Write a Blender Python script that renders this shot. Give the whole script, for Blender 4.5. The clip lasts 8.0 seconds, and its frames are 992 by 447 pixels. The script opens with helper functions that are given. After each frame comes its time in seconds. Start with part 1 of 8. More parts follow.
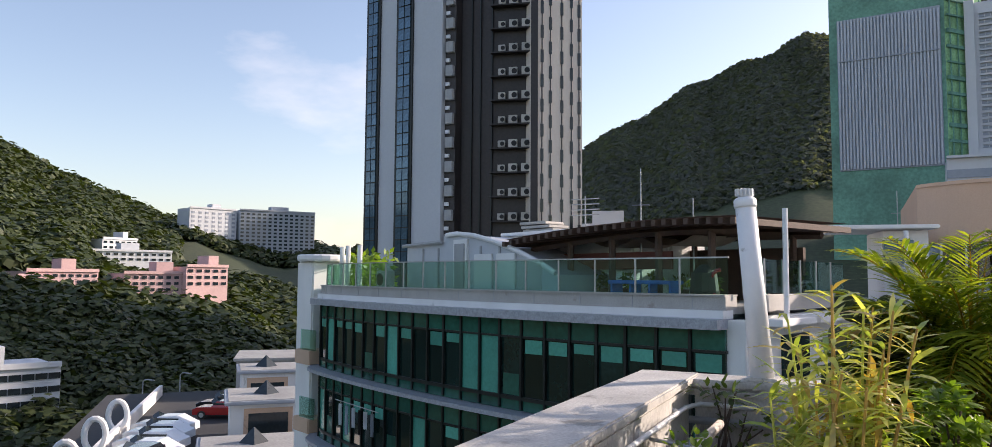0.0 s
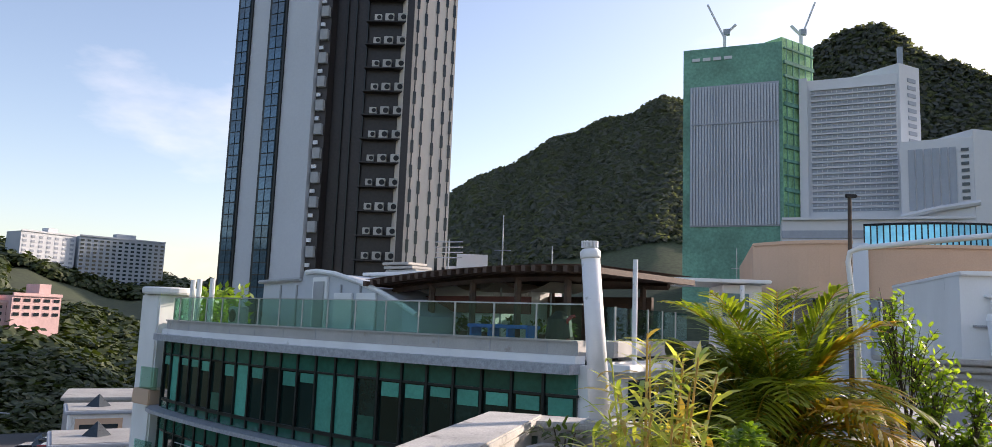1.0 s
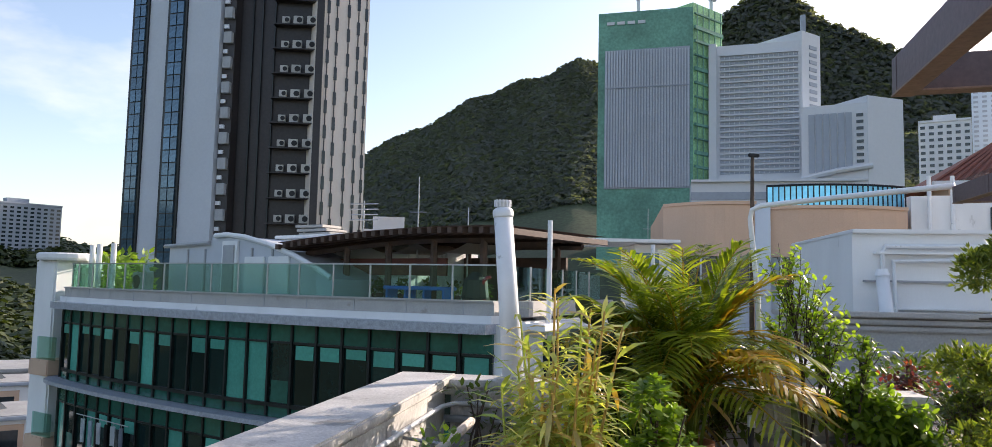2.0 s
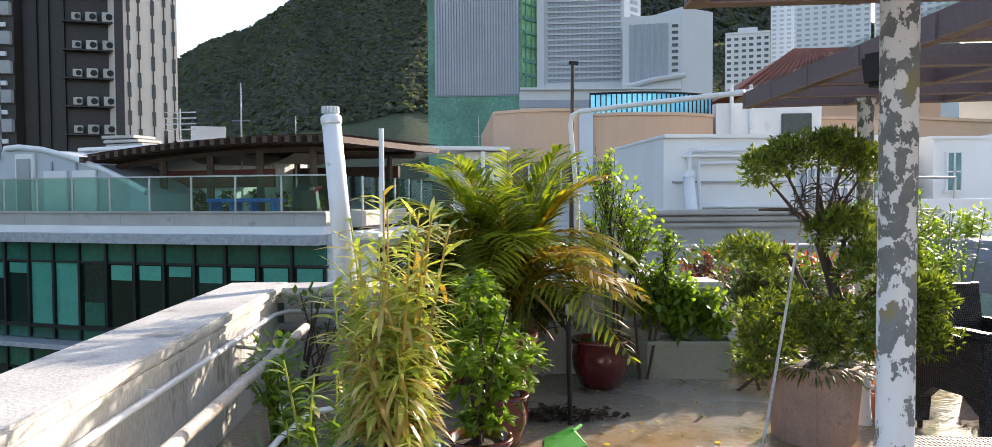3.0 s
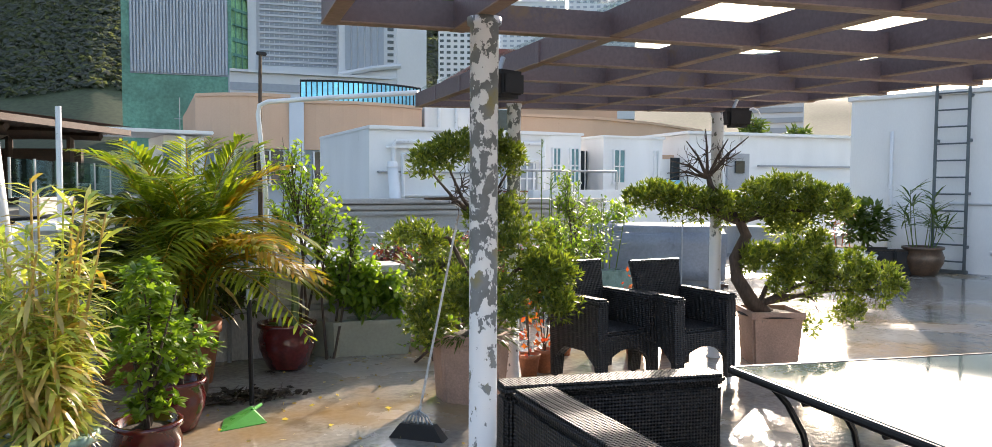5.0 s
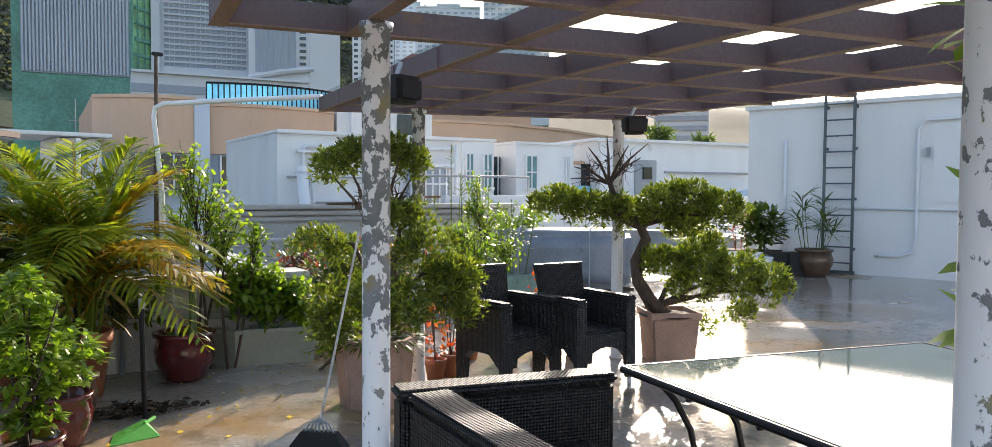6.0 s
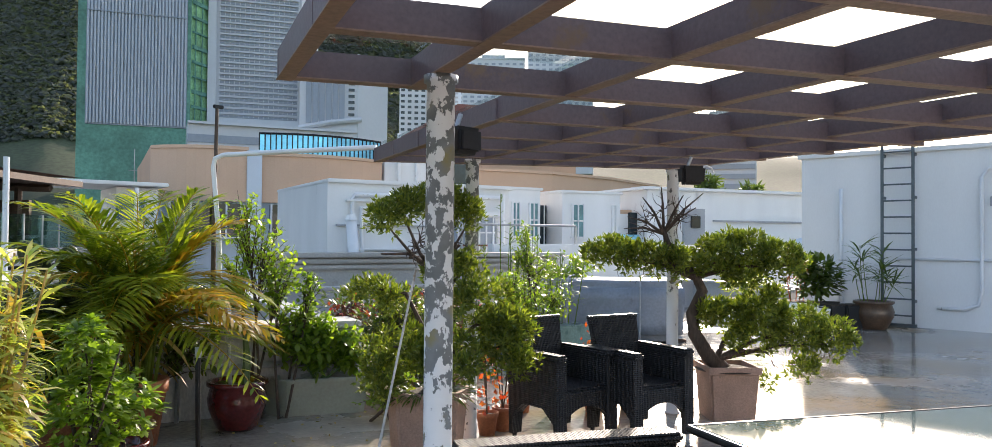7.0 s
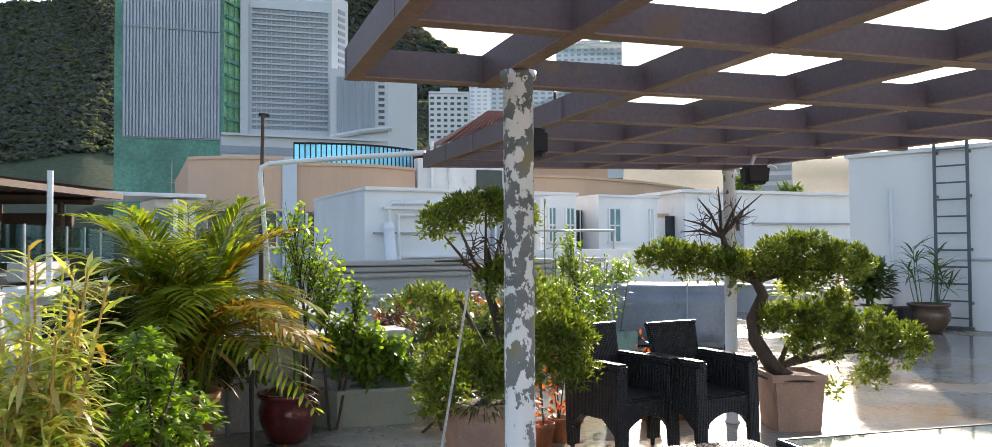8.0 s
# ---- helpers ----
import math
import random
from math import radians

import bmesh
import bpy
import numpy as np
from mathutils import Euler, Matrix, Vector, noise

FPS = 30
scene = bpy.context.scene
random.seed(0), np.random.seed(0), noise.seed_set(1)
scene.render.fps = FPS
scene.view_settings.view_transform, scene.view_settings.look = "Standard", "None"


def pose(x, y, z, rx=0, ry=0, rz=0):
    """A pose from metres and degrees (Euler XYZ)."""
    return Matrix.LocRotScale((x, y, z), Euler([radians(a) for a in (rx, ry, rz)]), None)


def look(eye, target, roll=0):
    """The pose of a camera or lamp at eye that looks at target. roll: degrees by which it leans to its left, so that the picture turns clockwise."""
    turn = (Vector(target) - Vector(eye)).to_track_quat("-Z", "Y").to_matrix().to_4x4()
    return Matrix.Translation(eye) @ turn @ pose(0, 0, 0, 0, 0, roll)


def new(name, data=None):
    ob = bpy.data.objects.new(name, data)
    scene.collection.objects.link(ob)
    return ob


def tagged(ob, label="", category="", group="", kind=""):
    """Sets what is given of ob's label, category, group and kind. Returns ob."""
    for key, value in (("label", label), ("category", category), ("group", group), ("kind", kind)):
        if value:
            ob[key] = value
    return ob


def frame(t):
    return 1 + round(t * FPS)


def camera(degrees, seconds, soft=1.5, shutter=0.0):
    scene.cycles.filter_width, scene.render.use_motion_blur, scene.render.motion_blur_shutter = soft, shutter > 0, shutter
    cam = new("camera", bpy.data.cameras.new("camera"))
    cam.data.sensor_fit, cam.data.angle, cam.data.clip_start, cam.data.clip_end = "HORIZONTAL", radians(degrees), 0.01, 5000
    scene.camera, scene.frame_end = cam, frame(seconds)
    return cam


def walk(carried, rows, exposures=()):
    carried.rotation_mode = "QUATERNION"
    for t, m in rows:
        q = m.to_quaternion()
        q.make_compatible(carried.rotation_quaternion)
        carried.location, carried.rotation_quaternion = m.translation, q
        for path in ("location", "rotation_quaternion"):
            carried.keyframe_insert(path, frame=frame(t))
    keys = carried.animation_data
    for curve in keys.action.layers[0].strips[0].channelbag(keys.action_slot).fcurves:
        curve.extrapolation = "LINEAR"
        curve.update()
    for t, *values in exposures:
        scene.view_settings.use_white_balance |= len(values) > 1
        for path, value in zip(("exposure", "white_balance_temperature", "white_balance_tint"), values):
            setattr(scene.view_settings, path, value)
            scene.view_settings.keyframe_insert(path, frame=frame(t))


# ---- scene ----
cam = camera(65.7, 8.0, soft=0.5)
METRES, EYE, TILT, LEAN, TURN = 1.17, 1.55, 0.0, 0.0, 29.7
PATH = [
    (0, (0.595, 0.365, 1.49), (-0.257, 2.169, 1.63), 0.4),
    (0.5, (0.642, 0.275, 1.488), (-0.054, 2.14, 1.68), 1.4),
    (1, (0.717, 0.23, 1.492), (0.193, 2.144, 1.747), 2.1),
    (1.2, (0.718, 0.228, 1.479), (0.258, 2.159, 1.718), 1.9),
    (2.3, (0.764, 0.308, 1.472), (0.548, 2.293, 1.581), 1.0),
    (2.5, (0.776, 0.258, 1.469), (0.656, 2.254, 1.526), 0.8),
    (3, (0.769, 0.186, 1.447), (0.888, 2.181, 1.377), -0.3),
    (3.5, (0.782, 0.032, 1.415), (1.219, 1.976, 1.241), 0.7),
    (4, (0.788, -0.072, 1.437), (1.38, 1.83, 1.258), -0.3),
    (4.5, (0.899, -0.147, 1.456), (1.699, 1.682, 1.335), -0.2),
    (5, (0.93, -0.237, 1.455), (1.75, 1.584, 1.355), 0.3),
    (5.2, (0.947, -0.27, 1.443), (1.817, 1.528, 1.357), 0.1),
    (6.3, (0.992, -0.301, 1.454), (2.017, 1.415, 1.372), 0.5),
    (6.5, (0.985, -0.3, 1.45), (1.966, 1.442, 1.399), 0.6),
    (7, (0.951, -0.225, 1.467), (1.865, 1.554, 1.507), 0.5),
    (7.5, (0.909, -0.121, 1.472), (1.814, 1.661, 1.554), 0.1),
    (8, (0.869, -0.014, 1.464), (1.712, 1.799, 1.52), -0.3),
]
walk(cam, [(t, look(eye, target, roll)) for t, eye, target, roll in PATH],
     exposures=[(0, 0.74, 7150, 22), (1, 0.8, 7150, 22), (2.5, 1.08, 7000, 18), (3.5, 1.47, 7250, 16), (4.5, 1.5, 7250, 16), (5.2, 1.33, 7250, 16), (6.5, 1.2, 7000, 15), (8, 1.25, 7150, 15)])

# ---- world, sun, exposure ----
SUN_AZ, SUN_EL = radians(46.5), radians(20.6)
world = bpy.data.worlds.new("sky")
scene.world = world
world.use_nodes = True
wn, wl = world.node_tree.nodes, world.node_tree.links
wn.clear()
w_out = wn.new("ShaderNodeOutputWorld")
w_bg = wn.new("ShaderNodeBackground")
w_sky = wn.new("ShaderNodeTexSky")
w_sky.sky_type, w_sky.sun_disc = "NISHITA", False
w_sky.sun_elevation, w_sky.sun_rotation = SUN_EL, radians(90) - SUN_AZ
w_sky.air_density, w_sky.dust_density, w_sky.ozone_density = 1.0, 1.2, 1.6
w_bg.inputs[1].default_value = 0.15
# thin drifting cloud over the whole sky
w_tc = wn.new("ShaderNodeTexCoord")
w_map = wn.new("ShaderNodeMapping")
w_map.inputs["Scale"].default_value = (1.0, 1.0, 2.6)
w_map.inputs["Location"].default_value = (1.35, 0.6, 0.2)
w_cloud = wn.new("ShaderNodeTexNoise")
w_cloud.inputs["Scale"].default_value, w_cloud.inputs["Detail"].default_value, w_cloud.inputs["Roughness"].default_value = 2.2, 7, 0.55
w_cut = wn.new("ShaderNodeMapRange")
w_cut.inputs[1].default_value, w_cut.inputs[2].default_value, w_cut.inputs[4].default_value = 0.56, 0.80, 0.7
w_mix = wn.new("ShaderNodeMix")
w_mix.data_type = "RGBA"
w_mix.inputs[7].default_value = (5.2, 5.3, 5.5, 1)
wl.new(w_tc.outputs["Generated"], w_map.inputs[0])
wl.new(w_map.outputs[0], w_cloud.inputs[0])
wl.new(w_cloud.outputs[0], w_cut.inputs[0])
wl.new(w_cut.outputs[0], w_mix.inputs[0])
wl.new(w_sky.outputs[0], w_mix.inputs[6])
wl.new(w_mix.outputs[2], w_bg.inputs[0])
wl.new(w_bg.outputs[0], w_out.inputs[0])
sun_data = bpy.data.lights.new("sun", "SUN")
sun_data.energy, sun_data.angle, sun_data.color = 3.9, radians(0.6), (1.0, 0.93, 0.82)
sun = new("sun", sun_data)
sun_dir = Vector((math.cos(SUN_AZ) * math.cos(SUN_EL), math.sin(SUN_AZ) * math.cos(SUN_EL), math.sin(SUN_EL)))
sun.matrix_world = look(sun_dir * 50, (0, 0, 0))


# ---- materials ----
def srgb(r, g, b):
    return tuple(((c / 255 + 0.055) / 1.055) ** 2.4 if c > 10 else c / 255 / 12.92 for c in (r, g, b)) + (1.0,)


def material(name, col, rough=0.6, metal=0.0, var=0.25, scale=3.0, grain=40.0, bump=0.15, dark=None, spots=0.0,
             spot_scale=2.0, spot_col=(0.1, 0.09, 0.08, 1), coat=0.0, rough_var=0.15, piece=0.0, stretch=(1, 1, 1)):
    """Two scales of colour noise, optional stains of their own shape, bump."""
    m = bpy.data.materials.new(name)
    m.use_nodes = True
    n, l = m.node_tree.nodes, m.node_tree.links
    b = n["Principled BSDF"]
    b.inputs["Metallic"].default_value = metal
    b.inputs["Coat Weight"].default_value = coat
    tc = n.new("ShaderNodeTexCoord")
    mp = n.new("ShaderNodeMapping")
    mp.inputs["Scale"].default_value = stretch
    l.new(tc.outputs["Object"], mp.inputs[0])
    big = n.new("ShaderNodeTexNoise")
    big.inputs["Scale"].default_value, big.inputs["Detail"].default_value = scale, 5
    fine = n.new("ShaderNodeTexNoise")
    fine.inputs["Scale"].default_value, fine.inputs["Detail"].default_value = grain, 3
    l.new(mp.outputs[0], big.inputs[0]); l.new(mp.outputs[0], fine.inputs[0])
    mix = n.new("ShaderNodeMix"); mix.data_type = "RGBA"
    lo = dark if dark else tuple(c * (1 - var) for c in col[:3]) + (1,)
    hi = tuple(min(1, c * (1 + var * 0.6)) for c in col[:3]) + (1,)
    mix.inputs[6].default_value, mix.inputs[7].default_value = lo, hi
    ramp = n.new("ShaderNodeMapRange")
    ramp.inputs[1].default_value, ramp.inputs[2].default_value = 0.3, 0.7
    l.new(big.outputs[0], ramp.inputs[0]); l.new(ramp.outputs[0], mix.inputs[0])
    last = mix.outputs[2]
    mix2 = n.new("ShaderNodeMix"); mix2.data_type, mix2.blend_type = "RGBA", "OVERLAY"
    mix2.inputs[0].default_value = min(1, var * 1.6)
    l.new(last, mix2.inputs[6]); l.new(fine.outputs[0], mix2.inputs[7])
    last = mix2.outputs[2]
    if spots > 0:
        sp = n.new("ShaderNodeTexNoise")
        sp.inputs["Scale"].default_value, sp.inputs["Detail"].default_value, sp.inputs["Roughness"].default_value = spot_scale, 8, 0.65
        l.new(mp.outputs[0], sp.inputs[0])
        sr = n.new("ShaderNodeMapRange")
        sr.inputs[1].default_value, sr.inputs[2].default_value = 0.66 - 0.25 * spots, 0.72 - 0.22 * spots
        l.new(sp.outputs[0], sr.inputs[0])
        m3 = n.new("ShaderNodeMix"); m3.data_type = "RGBA"
        m3.inputs[7].default_value = spot_col
        l.new(sr.outputs[0], m3.inputs[0]); l.new(last, m3.inputs[6])
        last = m3.outputs[2]
    if piece > 0:
        oi = n.new("ShaderNodeObjectInfo")
        hs = n.new("ShaderNodeHueSaturation")
        pr = n.new("ShaderNodeMapRange")
        pr.inputs[3].default_value, pr.inputs[4].default_value = 1 - piece, 1 + piece
        l.new(oi.outputs["Random"], pr.inputs[0]); l.new(pr.outputs[0], hs.inputs["Value"]); l.new(last, hs.inputs["Color"])
        last = hs.outputs[0]
    l.new(last, b.inputs["Base Color"])
    rr = n.new("ShaderNodeMapRange")
    rr.inputs[3].default_value, rr.inputs[4].default_value = max(0.02, rough - rough_var), min(1, rough + rough_var)
    l.new(big.outputs[0], rr.inputs[0]); l.new(rr.outputs[0], b.inputs["Roughness"])
    if bump > 0:
        bp = n.new("ShaderNodeBump")
        bp.inputs["Strength"].default_value, bp.inputs["Distance"].default_value = bump, 0.01
        l.new(fine.outputs[0], bp.inputs["Height"]); l.new(bp.outputs[0], b.inputs["Normal"])
    return m


def leaf_material(name, col, col2, glow=0.45, rough=0.4, bright=0.35):
    """Leaves: colour per leaf, light passing through them."""
    m = bpy.data.materials.new(name)
    m.use_nodes = True
    n, l = m.node_tree.nodes, m.node_tree.links
    b = n["Principled BSDF"]
    b.inputs["Roughness"].default_value = rough
    geo = n.new("ShaderNodeNewGeometry")
    mix = n.new("ShaderNodeMix"); mix.data_type = "RGBA"
    mix.inputs[6].default_value, mix.inputs[7].default_value = col, col2
    l.new(geo.outputs["Random Per Island"], mix.inputs[0])
    hs = n.new("ShaderNodeHueSaturation")
    pr = n.new("ShaderNodeMapRange")
    pr.inputs[3].default_value, pr.inputs[4].default_value = 1 - bright, 1 + bright
    tc = n.new("ShaderNodeTexCoord")
    no = n.new("ShaderNodeTexNoise"); no.inputs["Scale"].default_value = 9
    l.new(tc.outputs["Object"], no.inputs[0]); l.new(no.outputs[0], pr.inputs[0])
    l.new(pr.outputs[0], hs.inputs["Value"]); l.new(mix.outputs[2], hs.inputs["Color"])
    l.new(hs.outputs[0], b.inputs["Base Color"])
    tr = n.new("ShaderNodeBsdfTranslucent")
    warm = n.new("ShaderNodeMix"); warm.data_type, warm.blend_type = "RGBA", "MULTIPLY"
    warm.inputs[0].default_value, warm.inputs[7].default_value = 1.0, (1.6, 1.7, 0.6, 1)
    l.new(hs.outputs[0], warm.inputs[6]); l.new(warm.outputs[2], tr.inputs[0])
    ms = n.new("ShaderNodeMixShader"); ms.inputs[0].default_value = glow
    l.new(b.outputs[0], ms.inputs[1]); l.new(tr.outputs[0], ms.inputs[2])
    l.new(ms.outputs[0], n["Material Output"].inputs[0])
    return m


def glass_material(name, tint, gloss=0.12, rough=0.02):
    """A thin pane: light goes straight through, tinted, with a gloss by angle."""
    m = bpy.data.materials.new(name)
    m.use_nodes = True
    n, l = m.node_tree.nodes, m.node_tree.links
    n.remove(n["Principled BSDF"])
    t = n.new("ShaderNodeBsdfTransparent"); t.inputs[0].default_value = tint
    g = n.new("ShaderNodeBsdfGlossy"); g.inputs["Roughness"].default_value = rough
    f = n.new("ShaderNodeFresnel"); f.inputs[0].default_value = 1.5
    mr = n.new("ShaderNodeMapRange"); mr.inputs[3].default_value, mr.inputs[4].default_value = gloss * 0.3, gloss * 3.0
    ms = n.new("ShaderNodeMixShader")
    l.new(f.outputs[0], mr.inputs[0]); l.new(mr.outputs[0], ms.inputs[0])
    l.new(t.outputs[0], ms.inputs[1]); l.new(g.outputs[0], ms.inputs[2])
    l.new(ms.outputs[0], n["Material Output"].inputs[0])
    return m


def wet_floor_material():
    """Painted concrete, wet in sheets, with ochre stains and dark algae blotches."""
    m = material("wet_concrete", (0.31, 0.285, 0.245, 1), 0.5, 0, 0.3, 0.9, 25, 0.12, spots=0.42, spot_scale=1.6, spot_col=(0.15, 0.135, 0.11, 1))
    n, l = m.node_tree.nodes, m.node_tree.links
    b = n["Principled BSDF"]
    tc = n["Texture Coordinate"]
    st = n.new("ShaderNodeTexNoise"); st.inputs["Scale"].default_value, st.inputs["Detail"].default_value = 0.9, 6
    mp = n.new("ShaderNodeMapping"); mp.inputs["Location"].default_value = (3.1, 1.7, 0)
    l.new(tc.outputs["Object"], mp.inputs[0]); l.new(mp.outputs[0], st.inputs[0])
    sr = n.new("ShaderNodeMapRange"); sr.inputs[1].default_value, sr.inputs[2].default_value = 0.48, 0.66
    sr.inputs[4].default_value = 0.7
    l.new(st.outputs[0], sr.inputs[0])
    old = b.inputs["Base Color"].links[0].from_socket
    mx = n.new("ShaderNodeMix"); mx.data_type = "RGBA"; mx.inputs[7].default_value = (0.33, 0.20, 0.075, 1)
    l.new(sr.outputs[0], mx.inputs[0]); l.new(old, mx.inputs[6]); l.new(mx.outputs[2], b.inputs["Base Color"])
    wet = n.new("ShaderNodeTexNoise"); wet.inputs["Scale"].default_value, wet.inputs["Detail"].default_value = 0.55, 7
    wet.inputs["Roughness"].default_value = 0.62
    l.new(tc.outputs["Object"], wet.inputs[0])
    wr = n.new("ShaderNodeMapRange"); wr.inputs[1].default_value, wr.inputs[2].default_value = 0.52, 0.66
    wr.inputs[3].default_value, wr.inputs[4].default_value = 0.07, 0.5
    l.new(wet.outputs[0], wr.inputs[0]); l.new(wr.outputs[0], b.inputs["Roughness"])
    b.inputs["Specular IOR Level"].default_value = 0.5
    rip = n.new("ShaderNodeTexNoise"); rip.inputs["Scale"].default_value, rip.inputs["Detail"].default_value = 7, 5
    l.new(tc.outputs["Object"], rip.inputs[0])
    rm = n.new("ShaderNodeMath"); rm.operation = "MULTIPLY_ADD"; rm.inputs[1].default_value, rm.inputs[2].default_value = 0.22, -0.11
    l.new(rip.outputs[0], rm.inputs[0])
    ra = n.new("ShaderNodeMath"); ra.operation, ra.use_clamp = "ADD", True
    l.new(wr.outputs[0], ra.inputs[0]); l.new(rm.outputs[0], ra.inputs[1]); l.new(ra.outputs[0], b.inputs["Roughness"])
    bp2 = n.new("ShaderNodeBump"); bp2.inputs["Strength"].default_value, bp2.inputs["Distance"].default_value = 0.25, 0.01
    l.new(rip.outputs[0], bp2.inputs["Height"]); l.new(b.inputs["Normal"].links[0].from_socket, bp2.inputs["Normal"]); l.new(bp2.outputs[0], b.inputs["Normal"])
    return m


def peeling_material(name, cut):
    """White paint flaking off a grey-blue primer with ochre lichen."""
    m = bpy.data.materials.new(name)
    m.use_nodes = True
    n, l = m.node_tree.nodes, m.node_tree.links
    b = n["Principled BSDF"]
    tc = n.new("ShaderNodeTexCoord")
    mp = n.new("ShaderNodeMapping"); mp.inputs["Scale"].default_value = (1.0, 1.0, 0.75)
    l.new(tc.outputs["Object"], mp.inputs[0])
    a = n.new("ShaderNodeTexNoise"); a.inputs["Scale"].default_value, a.inputs["Detail"].default_value, a.inputs["Roughness"].default_value = 19, 7, 0.62
    sep = n.new("ShaderNodeSeparateXYZ")
    l.new(mp.outputs[0], a.inputs[0]); l.new(tc.outputs["Object"], sep.inputs[0])
    h = n.new("ShaderNodeMapRange"); h.inputs[1].default_value, h.inputs[2].default_value = 0.5, 1.15
    h.inputs[3].default_value, h.inputs[4].default_value = -0.08, 0.045
    l.new(sep.outputs[2], h.inputs[0])
    add = n.new("ShaderNodeMath"); l.new(a.outputs[0], add.inputs[0]); l.new(h.outputs[0], add.inputs[1])
    st = n.new("ShaderNodeMapRange"); st.inputs[1].default_value, st.inputs[2].default_value = cut, cut + 0.015
    l.new(add.outputs[0], st.inputs[0])
    c = n.new("ShaderNodeTexNoise"); c.inputs["Scale"].default_value, c.inputs["Detail"].default_value = 7, 4
    l.new(tc.outputs["Object"], c.inputs[0])
    cr = n.new("ShaderNodeValToRGB")
    cr.color_ramp.elements[0].position, cr.color_ramp.elements[0].color = 0.42, (0.15, 0.16, 0.16, 1)
    cr.color_ramp.elements[1].position, cr.color_ramp.elements[1].color = 0.66, (0.24, 0.21, 0.10, 1)
    e = cr.color_ramp.elements.new(0.55); e.color = (0.20, 0.21, 0.215, 1)
    l.new(c.outputs[0], cr.inputs[0])
    mx = n.new("ShaderNodeMix"); mx.data_type = "RGBA"; mx.inputs[6].default_value = (0.74, 0.74, 0.74, 1)
    l.new(st.outputs[0], mx.inputs[0]); l.new(cr.outputs[0], mx.inputs[7]); l.new(mx.outputs[2], b.inputs["Base Color"])
    b.inputs["Roughness"].default_value = 0.55
    inv = n.new("ShaderNodeMath"); inv.operation = "SUBTRACT"; inv.inputs[0].default_value = 1
    l.new(st.outputs[0], inv.inputs[1])
    bp = n.new("ShaderNodeBump"); bp.inputs["Strength"].default_value, bp.inputs["Distance"].default_value = 0.6, 0.003
    l.new(inv.outputs[0], bp.inputs["Height"]); l.new(bp.outputs[0], b.inputs["Normal"])
    return m


def weave_material():
    """Dark plastic rattan, woven: relief from crossed waves."""
    m = material("rattan", (0.016, 0.0145, 0.015, 1), 0.40, 0, 0.3, 6, 90, 0)
    n, l = m.node_tree.nodes, m.node_tree.links
    b = n["Principled BSDF"]
    tc = n["Texture Coordinate"]
    ws = []
    for d in ("X", "Y", "Z"):
        w = n.new("ShaderNodeTexWave"); w.bands_direction = d
        w.inputs["Scale"].default_value, w.inputs["Distortion"].default_value = 22, 0.6
        l.new(tc.outputs["Object"], w.inputs[0]); ws.append(w)
    a1 = n.new("ShaderNodeMath"); a1.operation = "ADD"; l.new(ws[0].outputs[1], a1.inputs[0]); l.new(ws[1].outputs[1], a1.inputs[1])
    a2 = n.new("ShaderNodeMath"); a2.operation = "ADD"; l.new(a1.outputs[0], a2.inputs[0]); l.new(ws[2].outputs[1], a2.inputs[1])
    bp = n.new("ShaderNodeBump"); bp.inputs["Strength"].default_value, bp.inputs["Distance"].default_value = 0.9, 0.005
    l.new(a2.outputs[0], bp.inputs["Height"]); l.new(bp.outputs[0], b.inputs["Normal"])
    return m


M_FLOOR = wet_floor_material()
M_PARAPET = material("parapet_paint", (0.50, 0.485, 0.455, 1), 0.75, 0, 0.24, 2.2, 60, 0.4, spots=0.3, spot_scale=3.5, spot_col=(0.25, 0.24, 0.22, 1), stretch=(1, 1, 0.4))
M_WHITE = material("white_wall_paint", (0.78, 0.78, 0.77, 1), 0.65, 0, 0.08, 0.9, 50, 0.15, spots=0.12, spot_scale=1.3, spot_col=(0.5, 0.5, 0.48, 1), stretch=(1, 1, 0.35))
M_PIPEWHITE = material("white_pipe_paint", (0.76, 0.77, 0.78, 1), 0.4, 0, 0.07, 3, 60, 0.08, spots=0.1, spot_scale=6, spot_col=(0.45, 0.44, 0.42, 1))
M_PEEL = peeling_material("peeling_paint", 0.525)
M_PEEL2 = peeling_material("chipped_paint", 0.60)
M_BEAM = material("brown_steel_paint", (0.14, 0.094, 0.098, 1), 0.5, 0, 0.2, 1.4, 60, 0.08, spots=0.18, spot_scale=3, spot_col=(0.17, 0.10, 0.06, 1))
M_BEAMEDGE = material("rusty_beam_edge", (0.27, 0.17, 0.12, 1), 0.6, 0, 0.25, 5, 60, 0.1)
M_RATTAN = weave_material()
M_IRON = material("black_iron", (0.02, 0.02, 0.022, 1), 0.4, 0.6, 0.2, 5, 80, 0.1)
M_LADDER = material("dark_grey_steel", (0.13, 0.15, 0.16, 1), 0.45, 0.5, 0.2, 5, 60, 0.1)
M_GALV = material("galvanised_steel", (0.42, 0.43, 0.43, 1), 0.4, 0.7, 0.2, 5, 60, 0.1)
M_OLDPIPE = material("stained_pipe", (0.55, 0.50, 0.45, 1), 0.6, 0, 0.25, 5, 50, 0.2, spots=0.35, spot_scale=9, spot_col=(0.3, 0.22, 0.15, 1))
M_TERRA = material("terracotta", (0.42, 0.15, 0.07, 1), 0.7, 0, 0.25, 6, 60, 0.2, spots=0.2, spot_scale=7, spot_col=(0.45, 0.33, 0.25, 1))
